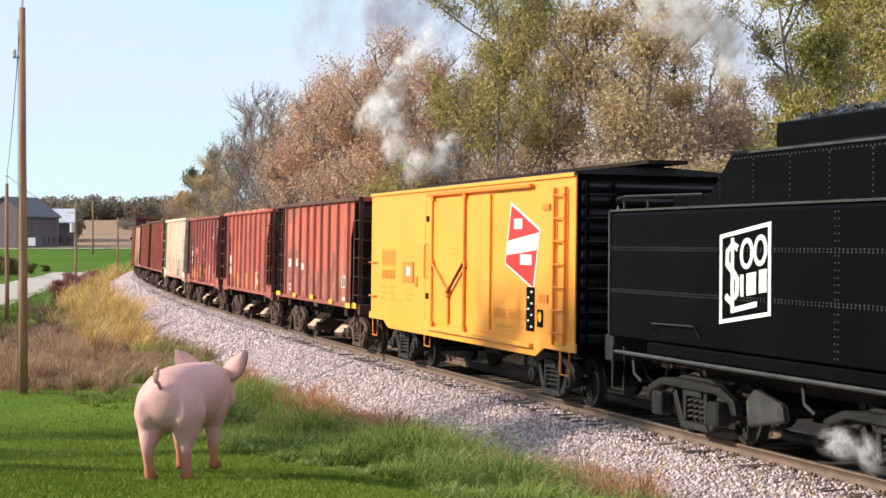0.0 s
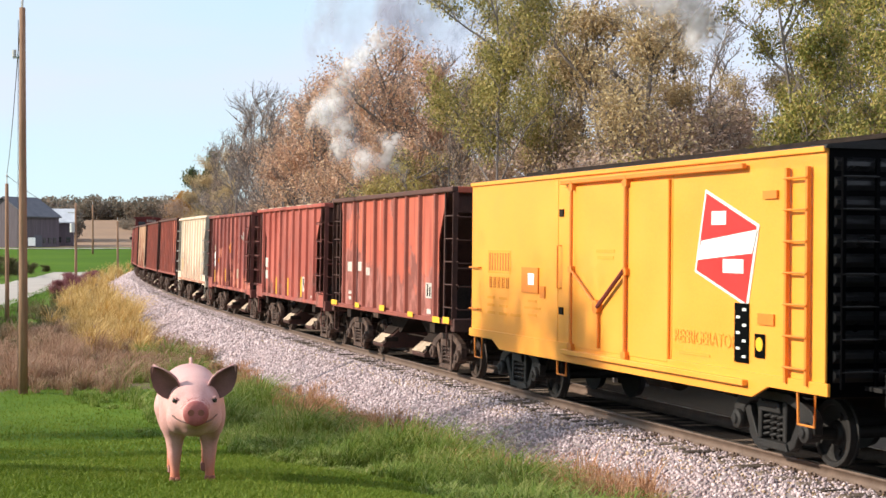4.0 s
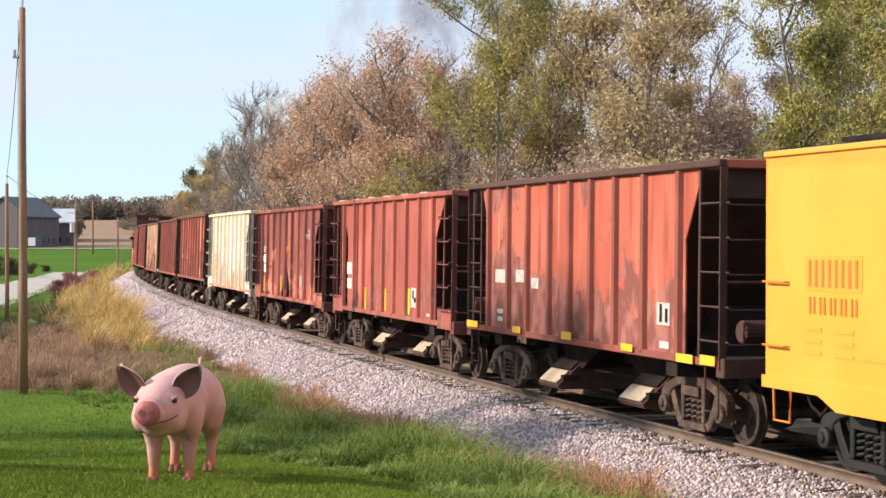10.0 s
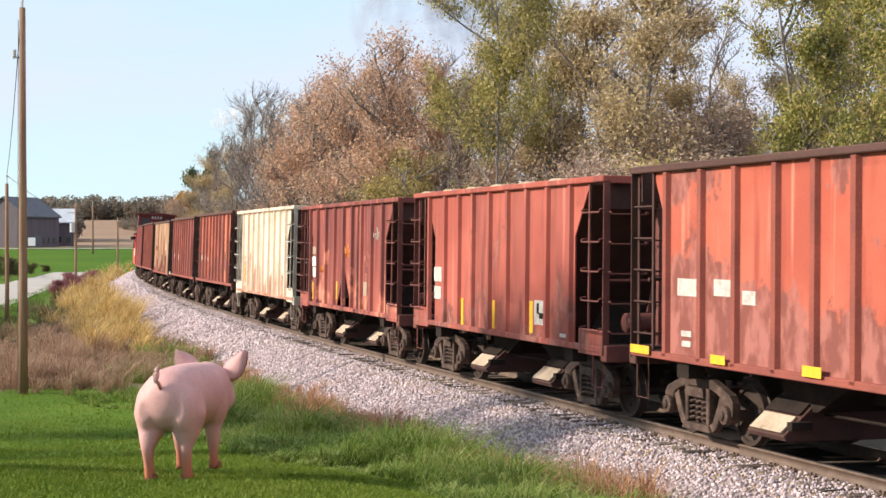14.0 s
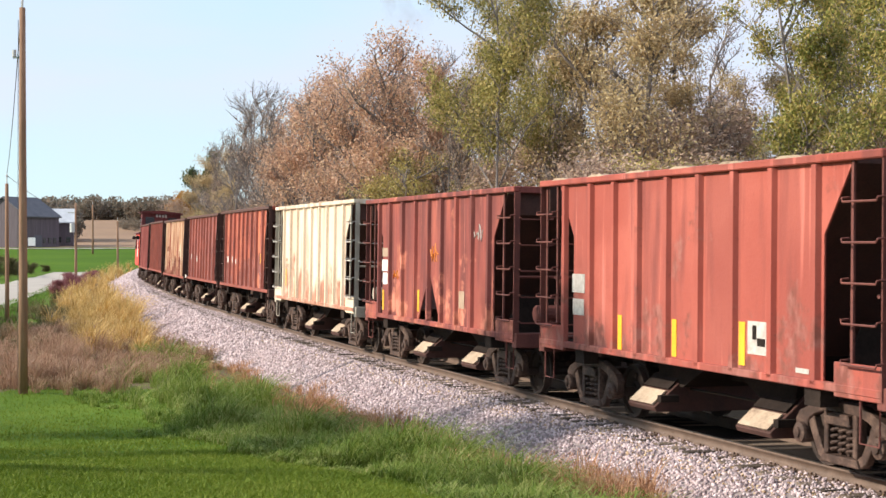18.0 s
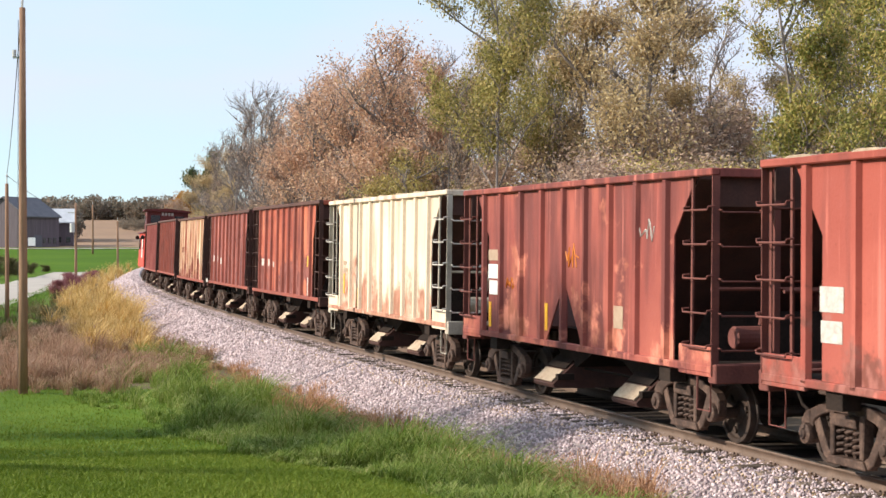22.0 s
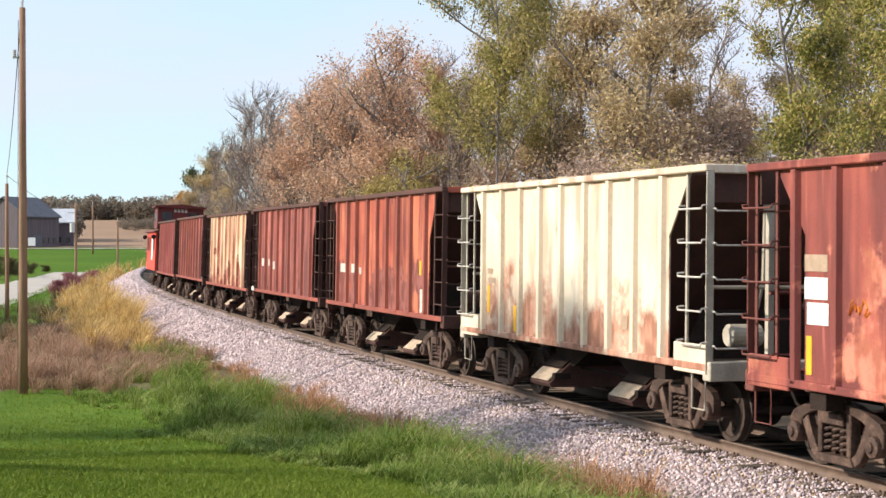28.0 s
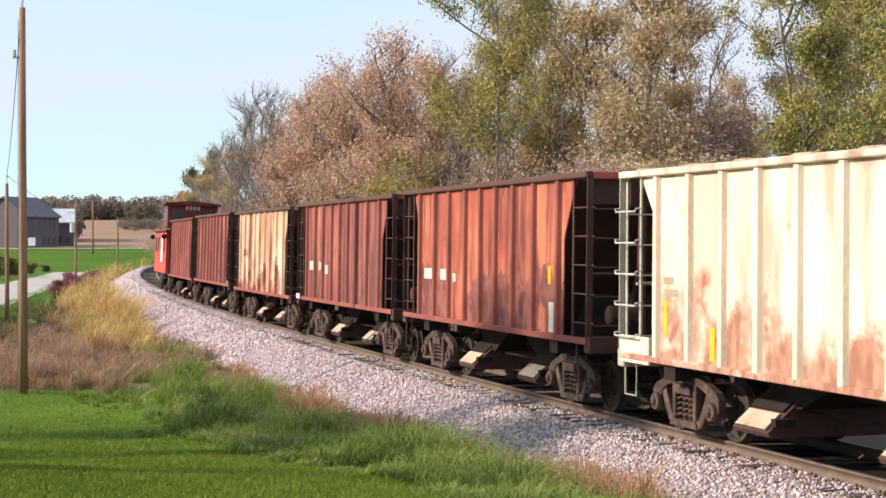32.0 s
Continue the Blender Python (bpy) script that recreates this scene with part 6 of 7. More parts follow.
blades("lawn_grass", 190000, lawn_region, 0.07, 0.008, 0.5, 1, L_LAWN, "short mown green lawn grass")
tussocks("tall_grass", 6400, 52, tall_region, 0.50, 0.007, 1.2, 2, L_TALL, "long arching tufts of green grass on the bank", (0.25, -0.3))
tussocks("dry_weeds", 5200, 36, fringe_region, 0.38, 0.006, 0.8, 3, L_RUSSET, "russet dry weeds along the ballast")
tussocks("dry_brush", 3000, 44, brush_region, 0.55, 0.007, 1.1, 6, L_BROWNWEED, "soft brown dry weeds round the pole", (0.2, -0.1))
tussocks("slope_weeds", 1500, 36, slope_region, 0.5, 0.010, 1.0, 7, L_SLOPE, "green and brown weeds below the road, coloured dim for the slope's shade")
tussocks("golden_grass", 2900, 48, gold_region, 0.95, 0.013, 0.9, 4, L_GOLD, "tall golden dry grass beside the track", (0.25, -0.1))
blades("verge_grass", 60000, green_verge, 0.30, 0.02, 0.4, 5, L_VERGE, "green verge grass near the road")

# ---- poles, wires, farm ----
def pole(across, dist, base_y, top_y, r, label, extras, taper=0.72):
    x = place(across, dist)
    z0 = float(ground_z(x, dist))
    z1 = EYE.z + (427.5 - top_y) / 2823 * dist
    p = tagged(new("utility_pole"), label, "utility pole", "poles along the road")
    p.location = (x, dist, z0)
    h = z1 - z0
    part("pole_shaft", Build().tube([(0, 0, -0.3), (0.01, 0, h * 0.3), (0.0, 0, h * 0.65), (0.0, 0, h)], r, 14, r * taper), M_POLE, p, smooth=True)
    part("pole_pin", Build().tube([(0, 0, h), (0, 0, h + 0.3)], 0.025, 8).lathe([(0, 0.02), (0.03, 0.06), (0.1, 0.06), (0.14, 0.03)], (0, 0, h + 0.28), "z", 12), M_CERAMIC, p)
    if extras:
        part("bracket", Build().box(-0.12, 0, h - 1.2, 0.22, 0.05, 0.05).disc((-0.2, 0, h - 1.1), "z", 0.05, 0.16, 10), M_CERAMIC, p)
        part("ground_wire", Build().tube([(-r * 0.9, -r * 0.4, 0.2), (-r * 0.85, -r * 0.4, h * 0.5), (-r * 0.75, -r * 0.4, h - 0.3)], 0.008, 5), M_WIRE, p)
    return p, Vector((x, dist, z1 + 0.4))


p1, w1 = pole(40, 38.5, 705, 14, 0.118, "weathered brown wooden utility pole on the lawn's edge", True, 0.6)
p2, w2 = pole(12, 74, 555, 325, 0.105, "thin wooden utility pole by the road", False)
p3, w3 = pole(134, 176, 485, 360, 0.16, "wooden utility pole with a grey transformer", False)
part("transformer", Build().disc((-0.35, -0.1, 5.3), "z", 0.28, 1.0, 14).box(-0.45, 0, 7.0, 0.9, 0.15, 0.12), M_CERAMIC, p3, "grey pole transformer", 0.03)
p4, w4 = pole(164, 285, 448, 362, 0.18, "distant wooden utility pole in the field", False)
p5, w5 = pole(208, 190, 465, 392, 0.14, "short wooden utility pole near the track", False)


def wire(a, b, sag, r):
    pts = [a.lerp(b, i / 14) - Vector((0, 0, sag * 4 * (i / 14) * (1 - i / 14))) for i in range(15)]
    tagged(part("overhead_wire", Build().tube(pts, r, 4), M_WIRE), "thin overhead line hung between poles", "wire")


wire(w1, w2, 0.5, 0.012)
wire(w1, w1 + Vector((4.2, -40, 3.5)), 0.6, 0.010)
wire(w2, w3, 1.0, 0.015)
wire(w3, w4, 1.2, 0.02)


def barn(across, dist, width, depth, eave, ridge, turn, label, roof, wall, rows):
    x = place(across, dist)
    b = tagged(new("barn"), label, "barn")
    b.matrix_basis = pose(x, dist, float(ground_z(x, dist)) - 0.2, 0, 0, turn)
    w, d = width / 2, depth / 2
    part("wall", Build().prism([(-d, 0), (d, 0), (d, eave), (0, ridge), (-d, eave)], "x", -w, w), wall, b)
    for sg in (-1, 1):
        part("roof", Build().prism([(sg * (d + 0.5), eave - 0.35), (0, ridge + 0.1), (0, ridge + 0.35), (sg * (d + 0.5), eave - 0.1)], "x", -w - 0.4, w + 0.4), roof, b)
    for xx, z, ww, hh in rows:
        wn_ = part("window", Build().box(xx, -d - 0.04, z, ww, 0.1, hh), M_GLASS, b)
    part("door", Build().box(-w * 0.3, -d - 0.05, 1.4, 2.6, 0.1, 2.8), M_BARNROOF, b)
    return b


barn(36, 352, 11.6, 12.0, 7.0, 10.9, 67, "old grey wooden barn with a dark gabled roof", M_BARNROOF, M_BARN, [(-3, 1.6, 0.9, 1.2), (0.5, 1.6, 0.9, 1.2), (2.4, 1.6, 0.9, 1.2), (4.2, 1.6, 0.9, 1.2)])
barn(93, 366, 9.4, 9.0, 5.6, 8.3, 12, "grey farm shed with a pale metal roof", M_TIN, M_BARN, [(-2, 1.5, 1.0, 1.2), (1.5, 1.5, 1.0, 1.2), (3.6, 1.5, 1.0, 1.2)])
sg = tagged(new("roadside_sign"), "white board sign standing before the barn", "sign")
sg.location = (place(56, 330), 330, float(ground_z(place(56, 330), 330)))
part("board", Build().box(0, 0, 1.5, 1.5, 0.1, 1.7), M_WHITE, sg, bevel=0.02)
for dx in (-0.6, 0.6):
    part("post", Build().box(dx, 0.1, 0.5, 0.12, 0.12, 1.2), M_POLE, sg)

# far belts of trees along the fields
def far_belt(name, across0, across1, dist, n, h0, h1, seed, label):
    rng = np.random.default_rng(seed)
    cs = []
    k = 90
    for i in range(k):
        across = across0 + (across1 - across0) * i / (k - 1) + rng.uniform(-3, 3)
        d = dist + rng.uniform(-20, 20)
        x = place(across, d)
        h = rng.uniform(h0, h1)
        z = float(ground_z(x, d))
        m = n // k
        q = rng.normal(size=(m, 3))
        q *= (rng.random(m) ** 0.4 / np.linalg.norm(q, axis=1))[:, None]
        q *= (h * 0.5, h * 0.45, h * 0.5)
        cs.append(q + (x, d, z + h * 0.48))
    c = np.concatenate(cs)
    q = leaf_quads(name, c, h1 * 0.055, rng, L_FAR)
    ob = new(name, q)
    return tagged(ob, label, "trees", kind="stuff")


far_belt("far_trees", -60, 420, 640, 60000, 4, 10.5, 7, "far belt of bare and brown autumn trees")
far_belt("far_trees", 215, 420, 520, 26000, 2.2, 4, 8, "distant dark hedgerow below the far trees")
far_belt("far_trees", 20, 120, 420, 26000, 8, 12, 9, "brown trees behind the barn")
far_belt("far_trees", 120, 1700, 900, 60000, 8, 13, 10, "distant wooded skyline")

# ---- the pig ----
def loft(b, rings, n=20):
    """Closed rings (x, y, z, half width, half height) along x."""
    verts, faces = [], []
    for x, y, z, w, h in rings:
        for k in range(n):
            a = 2 * math.pi * k / n
            verts.append((x, y + w * math.cos(a), z + h * math.sin(a)))
    for i in range(len(rings) - 1):
        faces += [(i * n + k, i * n + (k + 1) % n, (i + 1) * n + (k + 1) % n, (i + 1) * n + k) for k in range(n)]
    b.add(verts, faces + [tuple(range(n))[::-1], tuple((len(rings) - 1) * n + k for k in range(n))])


def limb(b, y, heights, xs, radii):
    """A leg from the thigh down, as close-set rounds along its line."""
    for i in range(26):
        z = heights[0] + (heights[-1] - heights[0]) * i / 25
        x = float(np.interp(-z, [-h for h in heights], xs))
        r = float(np.interp(-z, [-h for h in heights], radii))
        blob(b, (x, y, z), (r * 1.08, r * 0.92, r), 12)


def pig():
    """Head towards +x; the turning point is a little behind the shoulders."""
    p = tagged(new("pig"), "large pink pig standing on the lawn with upright ears", "pig")
    b = Build()
    # trunk: rounded rump, gently arched back, deep chest
    loft(b, [(-0.83, 0, 0.90, 0.06, 0.08), (-0.80, 0, 0.895, 0.17, 0.18), (-0.72, 0, 0.89, 0.265, 0.275), (-0.58, 0, 0.895, 0.325, 0.335), (-0.38, 0, 0.905, 0.345, 0.355), (-0.12, 0, 0.90, 0.345, 0.365),
             (0.14, 0, 0.89, 0.345, 0.37), (0.38, 0, 0.885, 0.35, 0.365), (0.58, 0, 0.89, 0.335, 0.345), (0.78, 0, 0.905, 0.30, 0.315), (0.94, 0, 0.91, 0.25, 0.27)], 28)
    # neck, skull and muzzle
    loft(b, [(0.66, 0, 0.90, 0.29, 0.325), (0.86, 0, 0.91, 0.29, 0.315), (1.0, 0, 0.90, 0.275, 0.29), (1.10, 0, 0.885, 0.25, 0.255), (1.20, 0, 0.865, 0.205, 0.205), (1.30, 0, 0.865, 0.165, 0.165), (1.40, 0, 0.868, 0.14, 0.142), (1.47, 0, 0.878, 0.13, 0.13)], 28)
    blob(b, (1.02, 0, 1.03), (0.17, 0.21, 0.11))
    blob(b, (0.98, 0, 0.70), (0.26, 0.19, 0.12))
    for sgn in (-1, 1):
        blob(b, (0.99, 0.16 * sgn, 0.79), (0.19, 0.14, 0.18))
        blob(b, (1.10, 0.165 * sgn, 1.0), (0.09, 0.06, 0.065))
    for sgn, fx, hx in ((-1, 0.46, -0.52), (1, 0.40, -0.62)):
        y = 0.20 * sgn
        blob(b, (0.47, y * 1.08, 0.77), (0.24, 0.15, 0.29))
        limb(b, y * 0.95, (0.74, 0.55, 0.42, 0.34, 0.18, 0.06), (0.46, fx + 0.01, fx + 0.0, fx + 0.015, fx + 0.03, fx + 0.05), (0.18, 0.128, 0.094, 0.088, 0.062, 0.068))
        blob(b, (-0.52, y * 1.02, 0.80), (0.29, 0.175, 0.32))
        blob(b, (-0.50, y * 1.05, 0.66), (0.22, 0.15, 0.22))
        limb(b, y, (0.76, 0.60, 0.48, 0.38, 0.22, 0.06), (-0.50, -0.53, hx - 0.015, hx - 0.055, hx - 0.02, hx + 0.02), (0.23, 0.175, 0.118, 0.084, 0.064, 0.07))
    me = b.mesh("body")
    body = part("body", me, M_SKIN, p, "pink skin with reddened shanks")
    rm = body.modifiers.new("skin", "REMESH")
    rm.mode, rm.voxel_size = "VOXEL", 0.017
    sm = body.modifiers.new("soft", "SMOOTH")
    sm.factor, sm.iterations = 0.5, 22
    rm.use_smooth_shade = True
    for sgn, fx, hx in ((-1, 0.46, -0.52), (1, 0.40, -0.62)):
        for x in (fx + 0.07, hx + 0.02):
            hf = Build()
            for q in (-0.028, 0.028):
                hf.prism([(x - 0.06, 0.0), (x + 0.11, 0.0), (x + 0.07, 0.09), (x - 0.045, 0.10)], "y", 0.19 * sgn + q - 0.03, 0.19 * sgn + q + 0.03)
            part("hoof", hf, M_HOOF, p, "cloven reddish-brown hoof", 0.015)
    # snout disc with nostrils
    sn = Build().lathe([(0.0, 0.118), (0.02, 0.130), (0.06, 0.134), (0.085, 0.122), (0.095, 0.065)], (1.43, 0, 0.88), "x", 22)
    snout = part("snout", sn, M_SNOUT, p, "rosy snout disc", smooth=True)
    for y in (-0.045, 0.045):
        part("nostril", Build().disc((1.522, y * 1.15, 0.89), "x", 0.034, 0.014, 12), M_HOOF, snout, "dark nostril")
    part("mouth", Build().tube([(1.14, -0.232, 0.83), (1.22, -0.19, 0.80), (1.33, -0.142, 0.785), (1.43, -0.105, 0.785), (1.47, 0, 0.748), (1.43, 0.105, 0.785), (1.33, 0.142, 0.785), (1.22, 0.19, 0.80), (1.14, 0.232, 0.83)], 0.009, 5), M_INEAR, p)
    for k in range(4):
        x = 1.395 - 0.035 * k
        r = (0.137, 0.145, 0.153, 0.163)[k]
        part("muzzle_fold", Build().tube([(x - 0.02 * math.cos(a) ** 2, r * math.sin(a), 0.872 + r * math.cos(a)) for a in [radians(-75 + 15 * i) for i in range(11)]], 0.0055, 5), M_SNOUT, p)
    for sgn in (-1, 1):
        e = Build()
        blob(e, (1.165, 0.205 * sgn, 0.985), (0.036, 0.030, 0.029), 12)
        part("eye", e, M_EYE, p, "small dark eye", smooth=True)
        part("eyelid", Build().tube([(1.115, 0.215 * sgn, 1.008), (1.155, 0.217 * sgn, 1.022), (1.20, 0.19 * sgn, 1.006)], 0.011, 6), M_SKIN, p)
        # upright ear: a cupped leaf, dark inside
        ear, inner = Build(), Build()
        for shape, off in ((ear, -0.012), (inner, 0.014)):
            prof = [(0.0, 0.09), (0.07, 0.135), (0.15, 0.155), (0.23, 0.14), (0.31, 0.10), (0.38, 0.05), (0.42, 0.010)]
            verts, faces = [], []
            for t, w in prof:
                for k in range(7):
                    s = (k / 3 - 1)
                    w2 = w * (0.93 if shape is inner else 1.0)
                    cup = 0.06 * (s * s) - 0.035 - 0.10 * max(t - 0.2, 0)
                    n_ = Vector((0.88, 0.36 * sgn, -0.30))
                    q = Vector((0.95, 0.19 * sgn, 1.03)) + Vector((0.15, 0.60 * sgn, 0.73)) * t + Vector((0.42, -0.68 * sgn, 0.54)) * (w2 * s) + n_ * (cup + off)
                    verts.append(tuple(q))
            n = len(prof)
            for i in range(n - 1):
                faces += [(i * 7 + k, i * 7 + k + 1, (i + 1) * 7 + k + 1, (i + 1) * 7 + k) for k in range(6)]
            shape.add(verts, faces)
        o = part("ear", ear, M_SKIN, p, "upright pink ear", smooth=True)
        sol = o.modifiers.new("thick", "SOLIDIFY")
        sol.thickness = 0.012
        part("inner_ear", inner, M_INEAR, o, "dark inner ear", smooth=True)
    pts = []
    for i in range(26):
        a = i / 25 * 2 * math.pi * 1.3
        pts.append((-0.80 - 0.05 - 0.055 * math.sin(a) * 1.0, 0.02 + 0.03 * i / 25, 1.12 + 0.08 * (1 - math.cos(a)) * 1.0 + 0.0 * i))
    part("tail", Build().tube([(-0.76, 0, 1.0)] + pts, 0.022, 8, 0.010), M_SKIN, p, "curled tail", smooth=True)
    for o in p.children_recursive:
        o.data.transform(Matrix.Scale(0.95, 4))
    return p


PIG = pig()
PIG_X, PIG_Y = -2.69, 17.1

# ---- steam ----
def steam_mat(name, tone, thick):
    """Thin steam: dense at the middle of a wisp, ragged and clear towards its rim."""
    m = bpy.data.materials.new(name)
    m.use_nodes = True
    n, l = m.node_tree.nodes, m.node_tree.links
    n.remove(n["Principled BSDF"])
    df, tl, t = n.new("ShaderNodeBsdfDiffuse"), n.new("ShaderNodeBsdfTranslucent"), n.new("ShaderNodeBsdfTransparent")
    for q in (df, tl):
        q.inputs["Color"].default_value = (*tone, 1)
    ms, mx = n.new("ShaderNodeMixShader"), n.new("ShaderNodeMixShader")
    ms.inputs["Fac"].default_value = 0.4
    l.new(df.outputs["BSDF"], ms.inputs[1])
    l.new(tl.outputs["BSDF"], ms.inputs[2])
    tc, ns, gr, mr, mu = n.new("ShaderNodeTexCoord"), n.new("ShaderNodeTexNoise"), n.new("ShaderNodeVectorMath"), n.new("ShaderNodeMapRange"), n.new("ShaderNodeMath")
    oi, ad = n.new("ShaderNodeObjectInfo"), n.new("ShaderNodeVectorMath")
    l.new(tc.outputs["Object"], ad.inputs[0])
    l.new(oi.outputs["Random"], ad.inputs[1])
    sc = n.new("ShaderNodeVectorMath")
    sc.operation = "SCALE"
    sc.inputs["Scale"].default_value = 7.0
    l.new(oi.outputs["Random"], sc.inputs[0])
    l.new(sc.outputs["Vector"], ad.inputs[1])
    ns.inputs["Scale"].default_value, ns.inputs["Detail"].default_value = 1.7, 6
    l.new(ad.outputs["Vector"], ns.inputs["Vector"])
    gr.operation = "LENGTH"
    l.new(tc.outputs["Object"], gr.inputs[0])
    mr.interpolation_type = "SMOOTHERSTEP"
    mr.inputs["From Min"].default_value, mr.inputs["From Max"].default_value = 1.0, 0.1
    l.new(gr.outputs["Value"], mr.inputs["Value"])
    nr = n.new("ShaderNodeMapRange")
    nr.inputs["From Min"].default_value, nr.inputs["From Max"].default_value = 0.36, 0.68
    nr.inputs["To Max"].default_value = thick
    l.new(ns.outputs["Fac"], nr.inputs["Value"])
    mu.operation = "MULTIPLY"
    l.new(mr.outputs["Result"], mu.inputs[0])
    l.new(nr.outputs["Result"], mu.inputs[1])
    l.new(mu.outputs["Value"], mx.inputs["Fac"])
    l.new(t.outputs["BSDF"], mx.inputs[1])
    l.new(ms.outputs["Shader"], mx.inputs[2])
    l.new(mx.outputs["Shader"], n["Material Output"].inputs["Surface"])
    return m


M_STEAM = steam_mat("thin_steam", (0.84, 0.82, 0.83), 0.74)
M_SMOKE = steam_mat("thin_grey_smoke", (0.40, 0.38, 0.46), 0.6)


def wisp_mesh(material, n=9):
    """A domed wisp one metre in radius."""
    v = [(a, 0.35 * (a * a + b * b), b) for a in np.linspace(-1, 1, n) for b in np.linspace(-1, 1, n)]
    f = [(i * n + k, i * n + k + 1, (i + 1) * n + k + 1, (i + 1) * n + k) for i in range(n - 1) for k in range(n - 1)]
    me = bulk("wisp", v, f, material)
    me.polygons.foreach_set("use_smooth", [True] * len(me.polygons))
    return me


WISP = {False: wisp_mesh(M_STEAM), True: wisp_mesh(M_SMOKE)}


def puff(path, count, size, seed, label, smoke=False):
    """Steam as thin domed wisps strewn along a line."""
    rng = random.Random(seed)
    path = [Vector(p) for p in path]
    cloud = tagged(new("steam_cloud"), label, "steam")
    for i in range(count):
        f = (i + 0.5) / count * (len(path) - 1)
        k = min(int(f), len(path) - 2)
        c = path[k].lerp(path[k + 1], f - k) + Vector((rng.gauss(0, size * 0.22), rng.uniform(-1, 1), rng.gauss(0, size * 0.22)))
        r = size * rng.uniform(0.7, 1.25)
        o = part("wisp", WISP[smoke], None, cloud)
        o.matrix_basis = pose(*c, rng.uniform(-15, 15), rng.uniform(0, 360), rng.uniform(-55, -25)) @ Matrix.Diagonal((r, r, r * rng.uniform(0.7, 1.0), 1))
    return cloud


def spot(across, down, dist):
    return Vector((place(across, dist), dist, EYE.z + (427.5 - down) / 2823 * dist))


D = 47
STEAM_A = puff([spot(745, 70, D), spot(725, 120, D), spot(670, 165, D), spot(648, 205, D), spot(690, 250, D), spot(740, 290, D), spot(800, 270, D)], 16, 0.95, 1, "white steam drifting before the trees")
STEAM_B = puff([spot(650, 200, D - 2), spot(690, 178, D - 2)], 3, 0.62, 2, "small lingering wisp of white steam")
STEAM_C = puff([spot(1130, -20, 43), spot(1220, 10, 43), spot(1270, 50, 43), spot(1300, 90, 43)], 10, 1.2, 3, "grey steam drifting over the treetops")
STEAM_D = puff([spot(1450, 790, 17.6), spot(1500, 775, 17.3), spot(1555, 820, 17.0)], 4, 0.30, 4, "low steam beside the tender's wheels")
STEAM_E = puff([spot(560, 10, 120), spot(650, 40, 120), spot(740, 10, 120), spot(800, 60, 120)], 6, 5.5, 5, "thin grey smoke high over the wood", True)


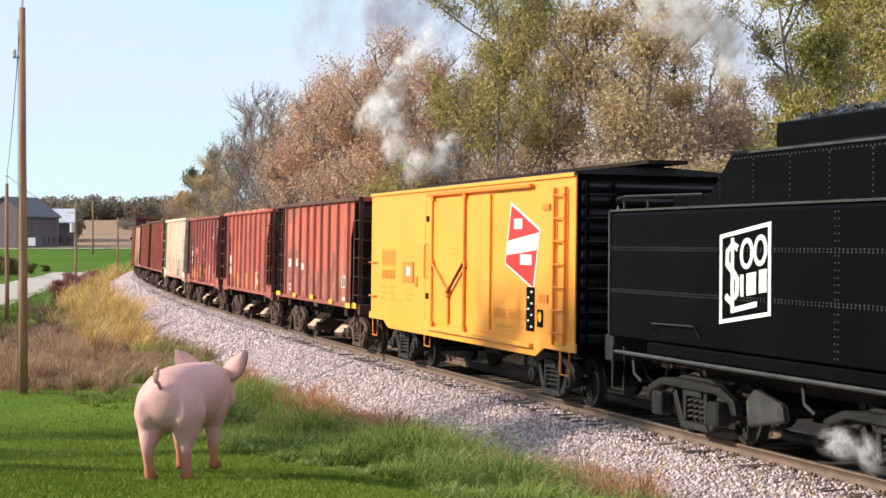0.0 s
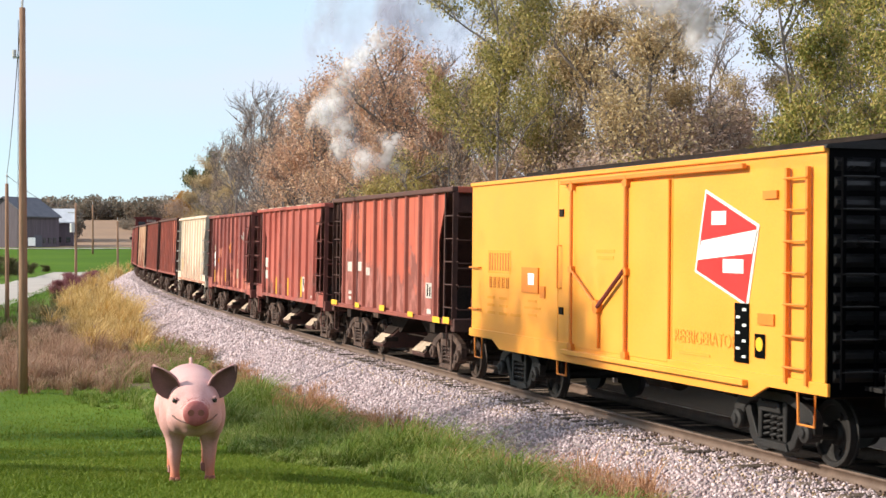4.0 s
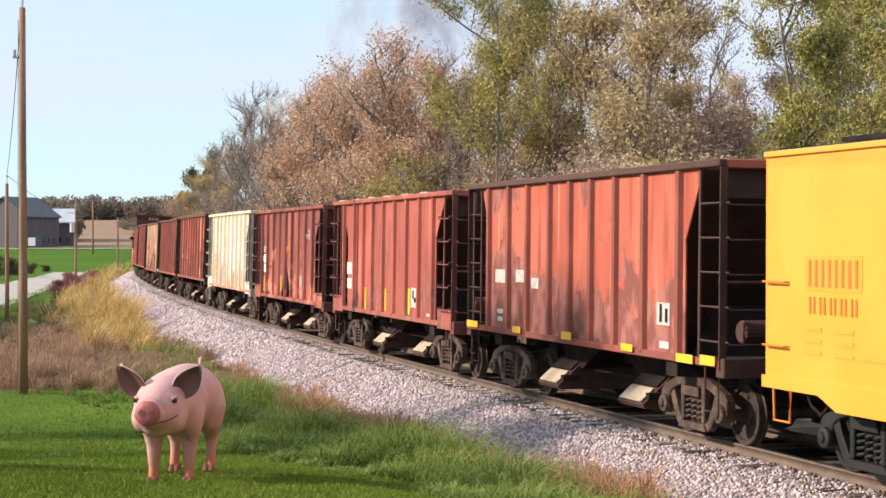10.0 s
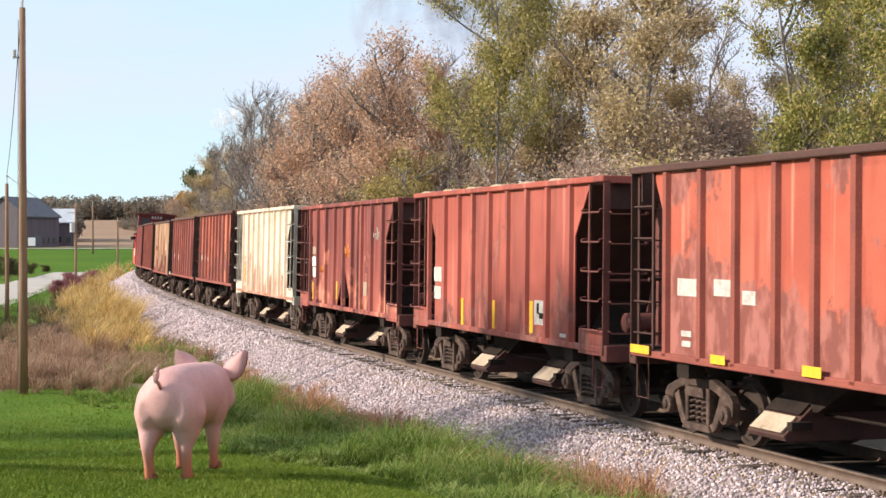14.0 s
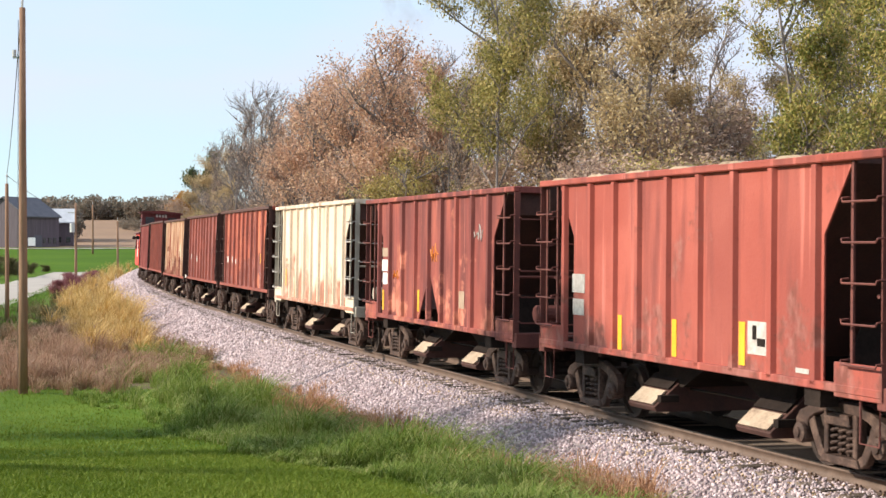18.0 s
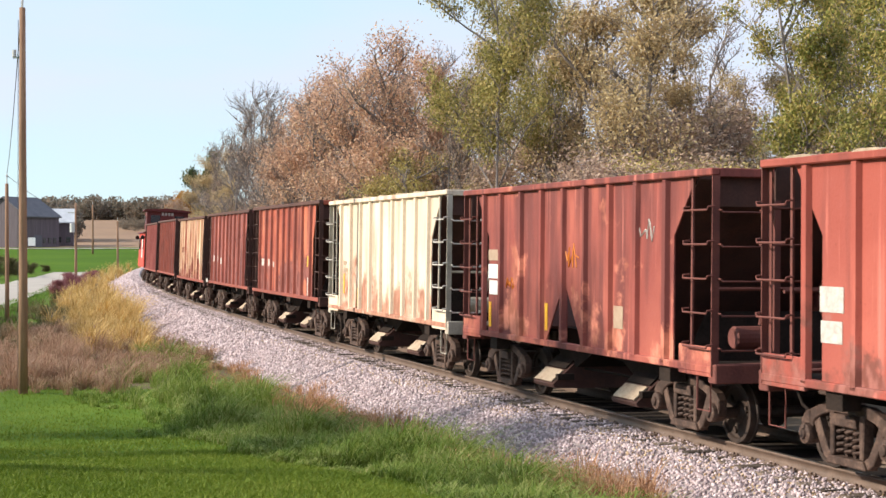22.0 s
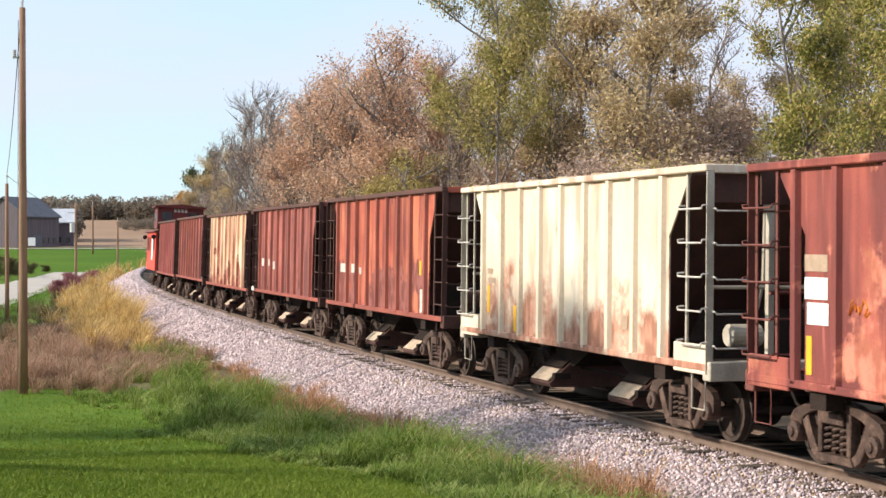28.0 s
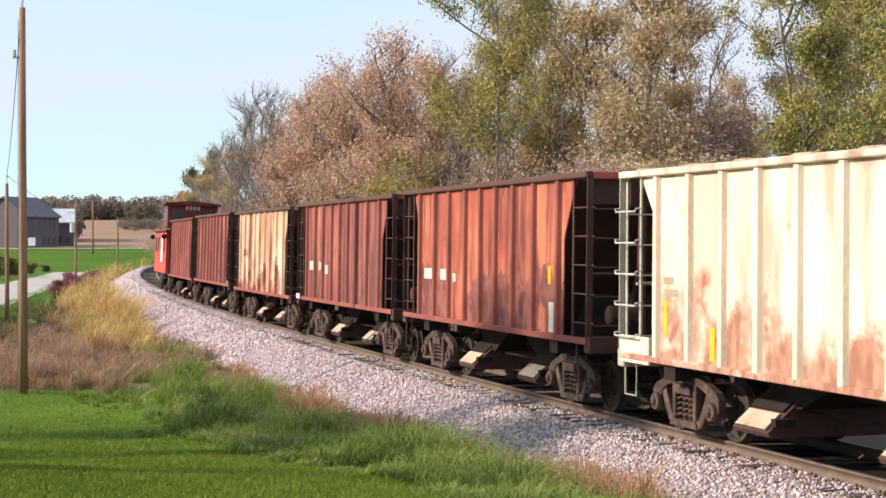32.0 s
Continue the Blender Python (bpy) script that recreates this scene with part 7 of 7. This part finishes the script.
# ---- motions ----
def motions():
    for ob, s_mid in MOVERS:
        walk(ob, [(t, track_pose(s_mid - SPEED * t)) for t in ROWS_T])
    for w, place_at, r in SPINNERS:
        rows = []
        for i in range(101):
            t = i * 0.32
            rows.append((t, Matrix.Translation(place_at) @ Matrix.Rotation(SPEED * t / r, 4, "Y")))
        walk(w, rows)
    # the pig turns round on the spot, then leaves the lawn
    turn_t = [0, 0.5, 0.7, 1.0, 1.4, 2.0, 2.5, 2.8, 3.2, 3.5, 3.8, 4.4, 5.0, 5.5, 5.8, 6.0, 6.3, 6.6]
    turn_a = [81, 103, 115, 137, 166, 211, 246, 261, 271, 273, 277, 289, 311, 331, 356, 373, 396, 422]
    turn_a = turn_a + [a + 360 for a in turn_a] + [a + 720 for a in turn_a]
    turn_t = turn_t + [t + 7.0 for t in turn_t] + [t + 14.0 for t in turn_t]
    def stand(t):
        a = float(np.interp(t, turn_t, turn_a))
        x, y = PIG_X + float(np.interp(t % 7, (0, 1, 2, 3, 4, 5, 6, 7), (-0.12, 0.06, -0.02, -0.09, -0.02, -0.02, -0.18, -0.12))), PIG_Y + float(np.interp(t % 7, (0, 4, 5, 6, 7), (0, 0, 0.45, 0.9, 0.0)))
        return pose(x, y, float(ground_z(x, y)) + 0.03, 0, 0, a) @ Matrix.Translation((0.12, 0, 0))
    rows = [(t, stand(t)) for t in np.arange(0, 17.75, 0.4)]
    rows.append((17.8, stand(17.8)))
    away = pose(-4.0, -20.0, float(ground_z(-4.0, -20.0)) + 0.02, 0, 0, 270)
    rows += [(17.84, away), (32.0, away)]
    walk(PIG, rows)
    # steam drifts up and off behind the treetops
    def drift(ob, rows):
        walk(ob, [(t, pose(x, y, zz, 0, 0, a)) for t, x, y, zz, a in rows])
    drift(STEAM_A, [(0, 0, 0, 0, 0), (3.5, 0.1, 1.5, 0.15, 2), (5.5, 0.5, 11, 0.2, 3), (7.5, 2, 44, -3, 4), (9, 4, 70, -12, 4), (32, 5, 80, -14, 6)])
    drift(STEAM_B, [(0, 0, 0, 0, 0), (6, 0.1, 0, 0, 3), (13, 0.4, 2, 0.2, 6), (16, 1, 30, -3, 8), (18, 3, 70, -12, 8), (32, 3, 80, -14, 12)])
    drift(STEAM_C, [(0, 0, 0, 0, 0), (3.5, 0.6, 0, 0.5, 2), (6, 3, 4, 3, 3), (9, 6, 10, 8, 4), (32, 20, 30, 20, 6)])
    drift(STEAM_E, [(0, 0, 0, 0, 0), (13, 4, 0, 1, 0), (22, 9, 2, 8, 0), (32, 12, 4, 16, 0)])
    drift(STEAM_D, [(0, 0, 0, 0, 0), (1.2, 1.0, -2.2, 0.1, 3), (2.4, 2.8, -5.2, 0.2, 6), (4, 5, -12, 0.4, 8), (32, 9, -22, 0.5, 12)])


# ---- ties of the track ----
tie_box = Build().box(0, 0.75, -0.245, 0.22, 2.7, 0.17).mesh("tie", 0.012)
tie_box.materials.append(M_TIE)
rng = random.Random(9)
for i in range(290):
    s = -8 + 0.5 * i
    o = part("tie", tie_box, None, track)
    a = float(np.interp(s, S_ALL, S_HEAD))
    p = rail_at(s, 0.0, 0.0)
    o.matrix_basis = Matrix.Translation(Vector(p) + Vector((0, 0, rng.uniform(-0.012, 0.012)))) @ Matrix.Rotation(math.pi / 2 - a + rng.uniform(-0.02, 0.02) - math.pi, 4, "Z") @ Matrix.Rotation(-float(bank(s)), 4, "X")

plate = Build().box(0, 0, -0.158, 0.18, 0.34, 0.02).box(0.05, 0.085, -0.142, 0.03, 0.03, 0.035).box(-0.05, 0.085, -0.142, 0.03, 0.03, 0.035).mesh("tie_plate")
plate.materials.append(M_RAIL)
for i in range(100):
    s = -8 + 0.5 * i
    a = float(np.interp(s, S_ALL, S_HEAD))
    o = part("tie_plate", plate, None, track)
    o.matrix_basis = Matrix.Translation(Vector(rail_at(s, 0.0, 0.0))) @ Matrix.Rotation(math.pi / 2 - a, 4, "Z")

motions()
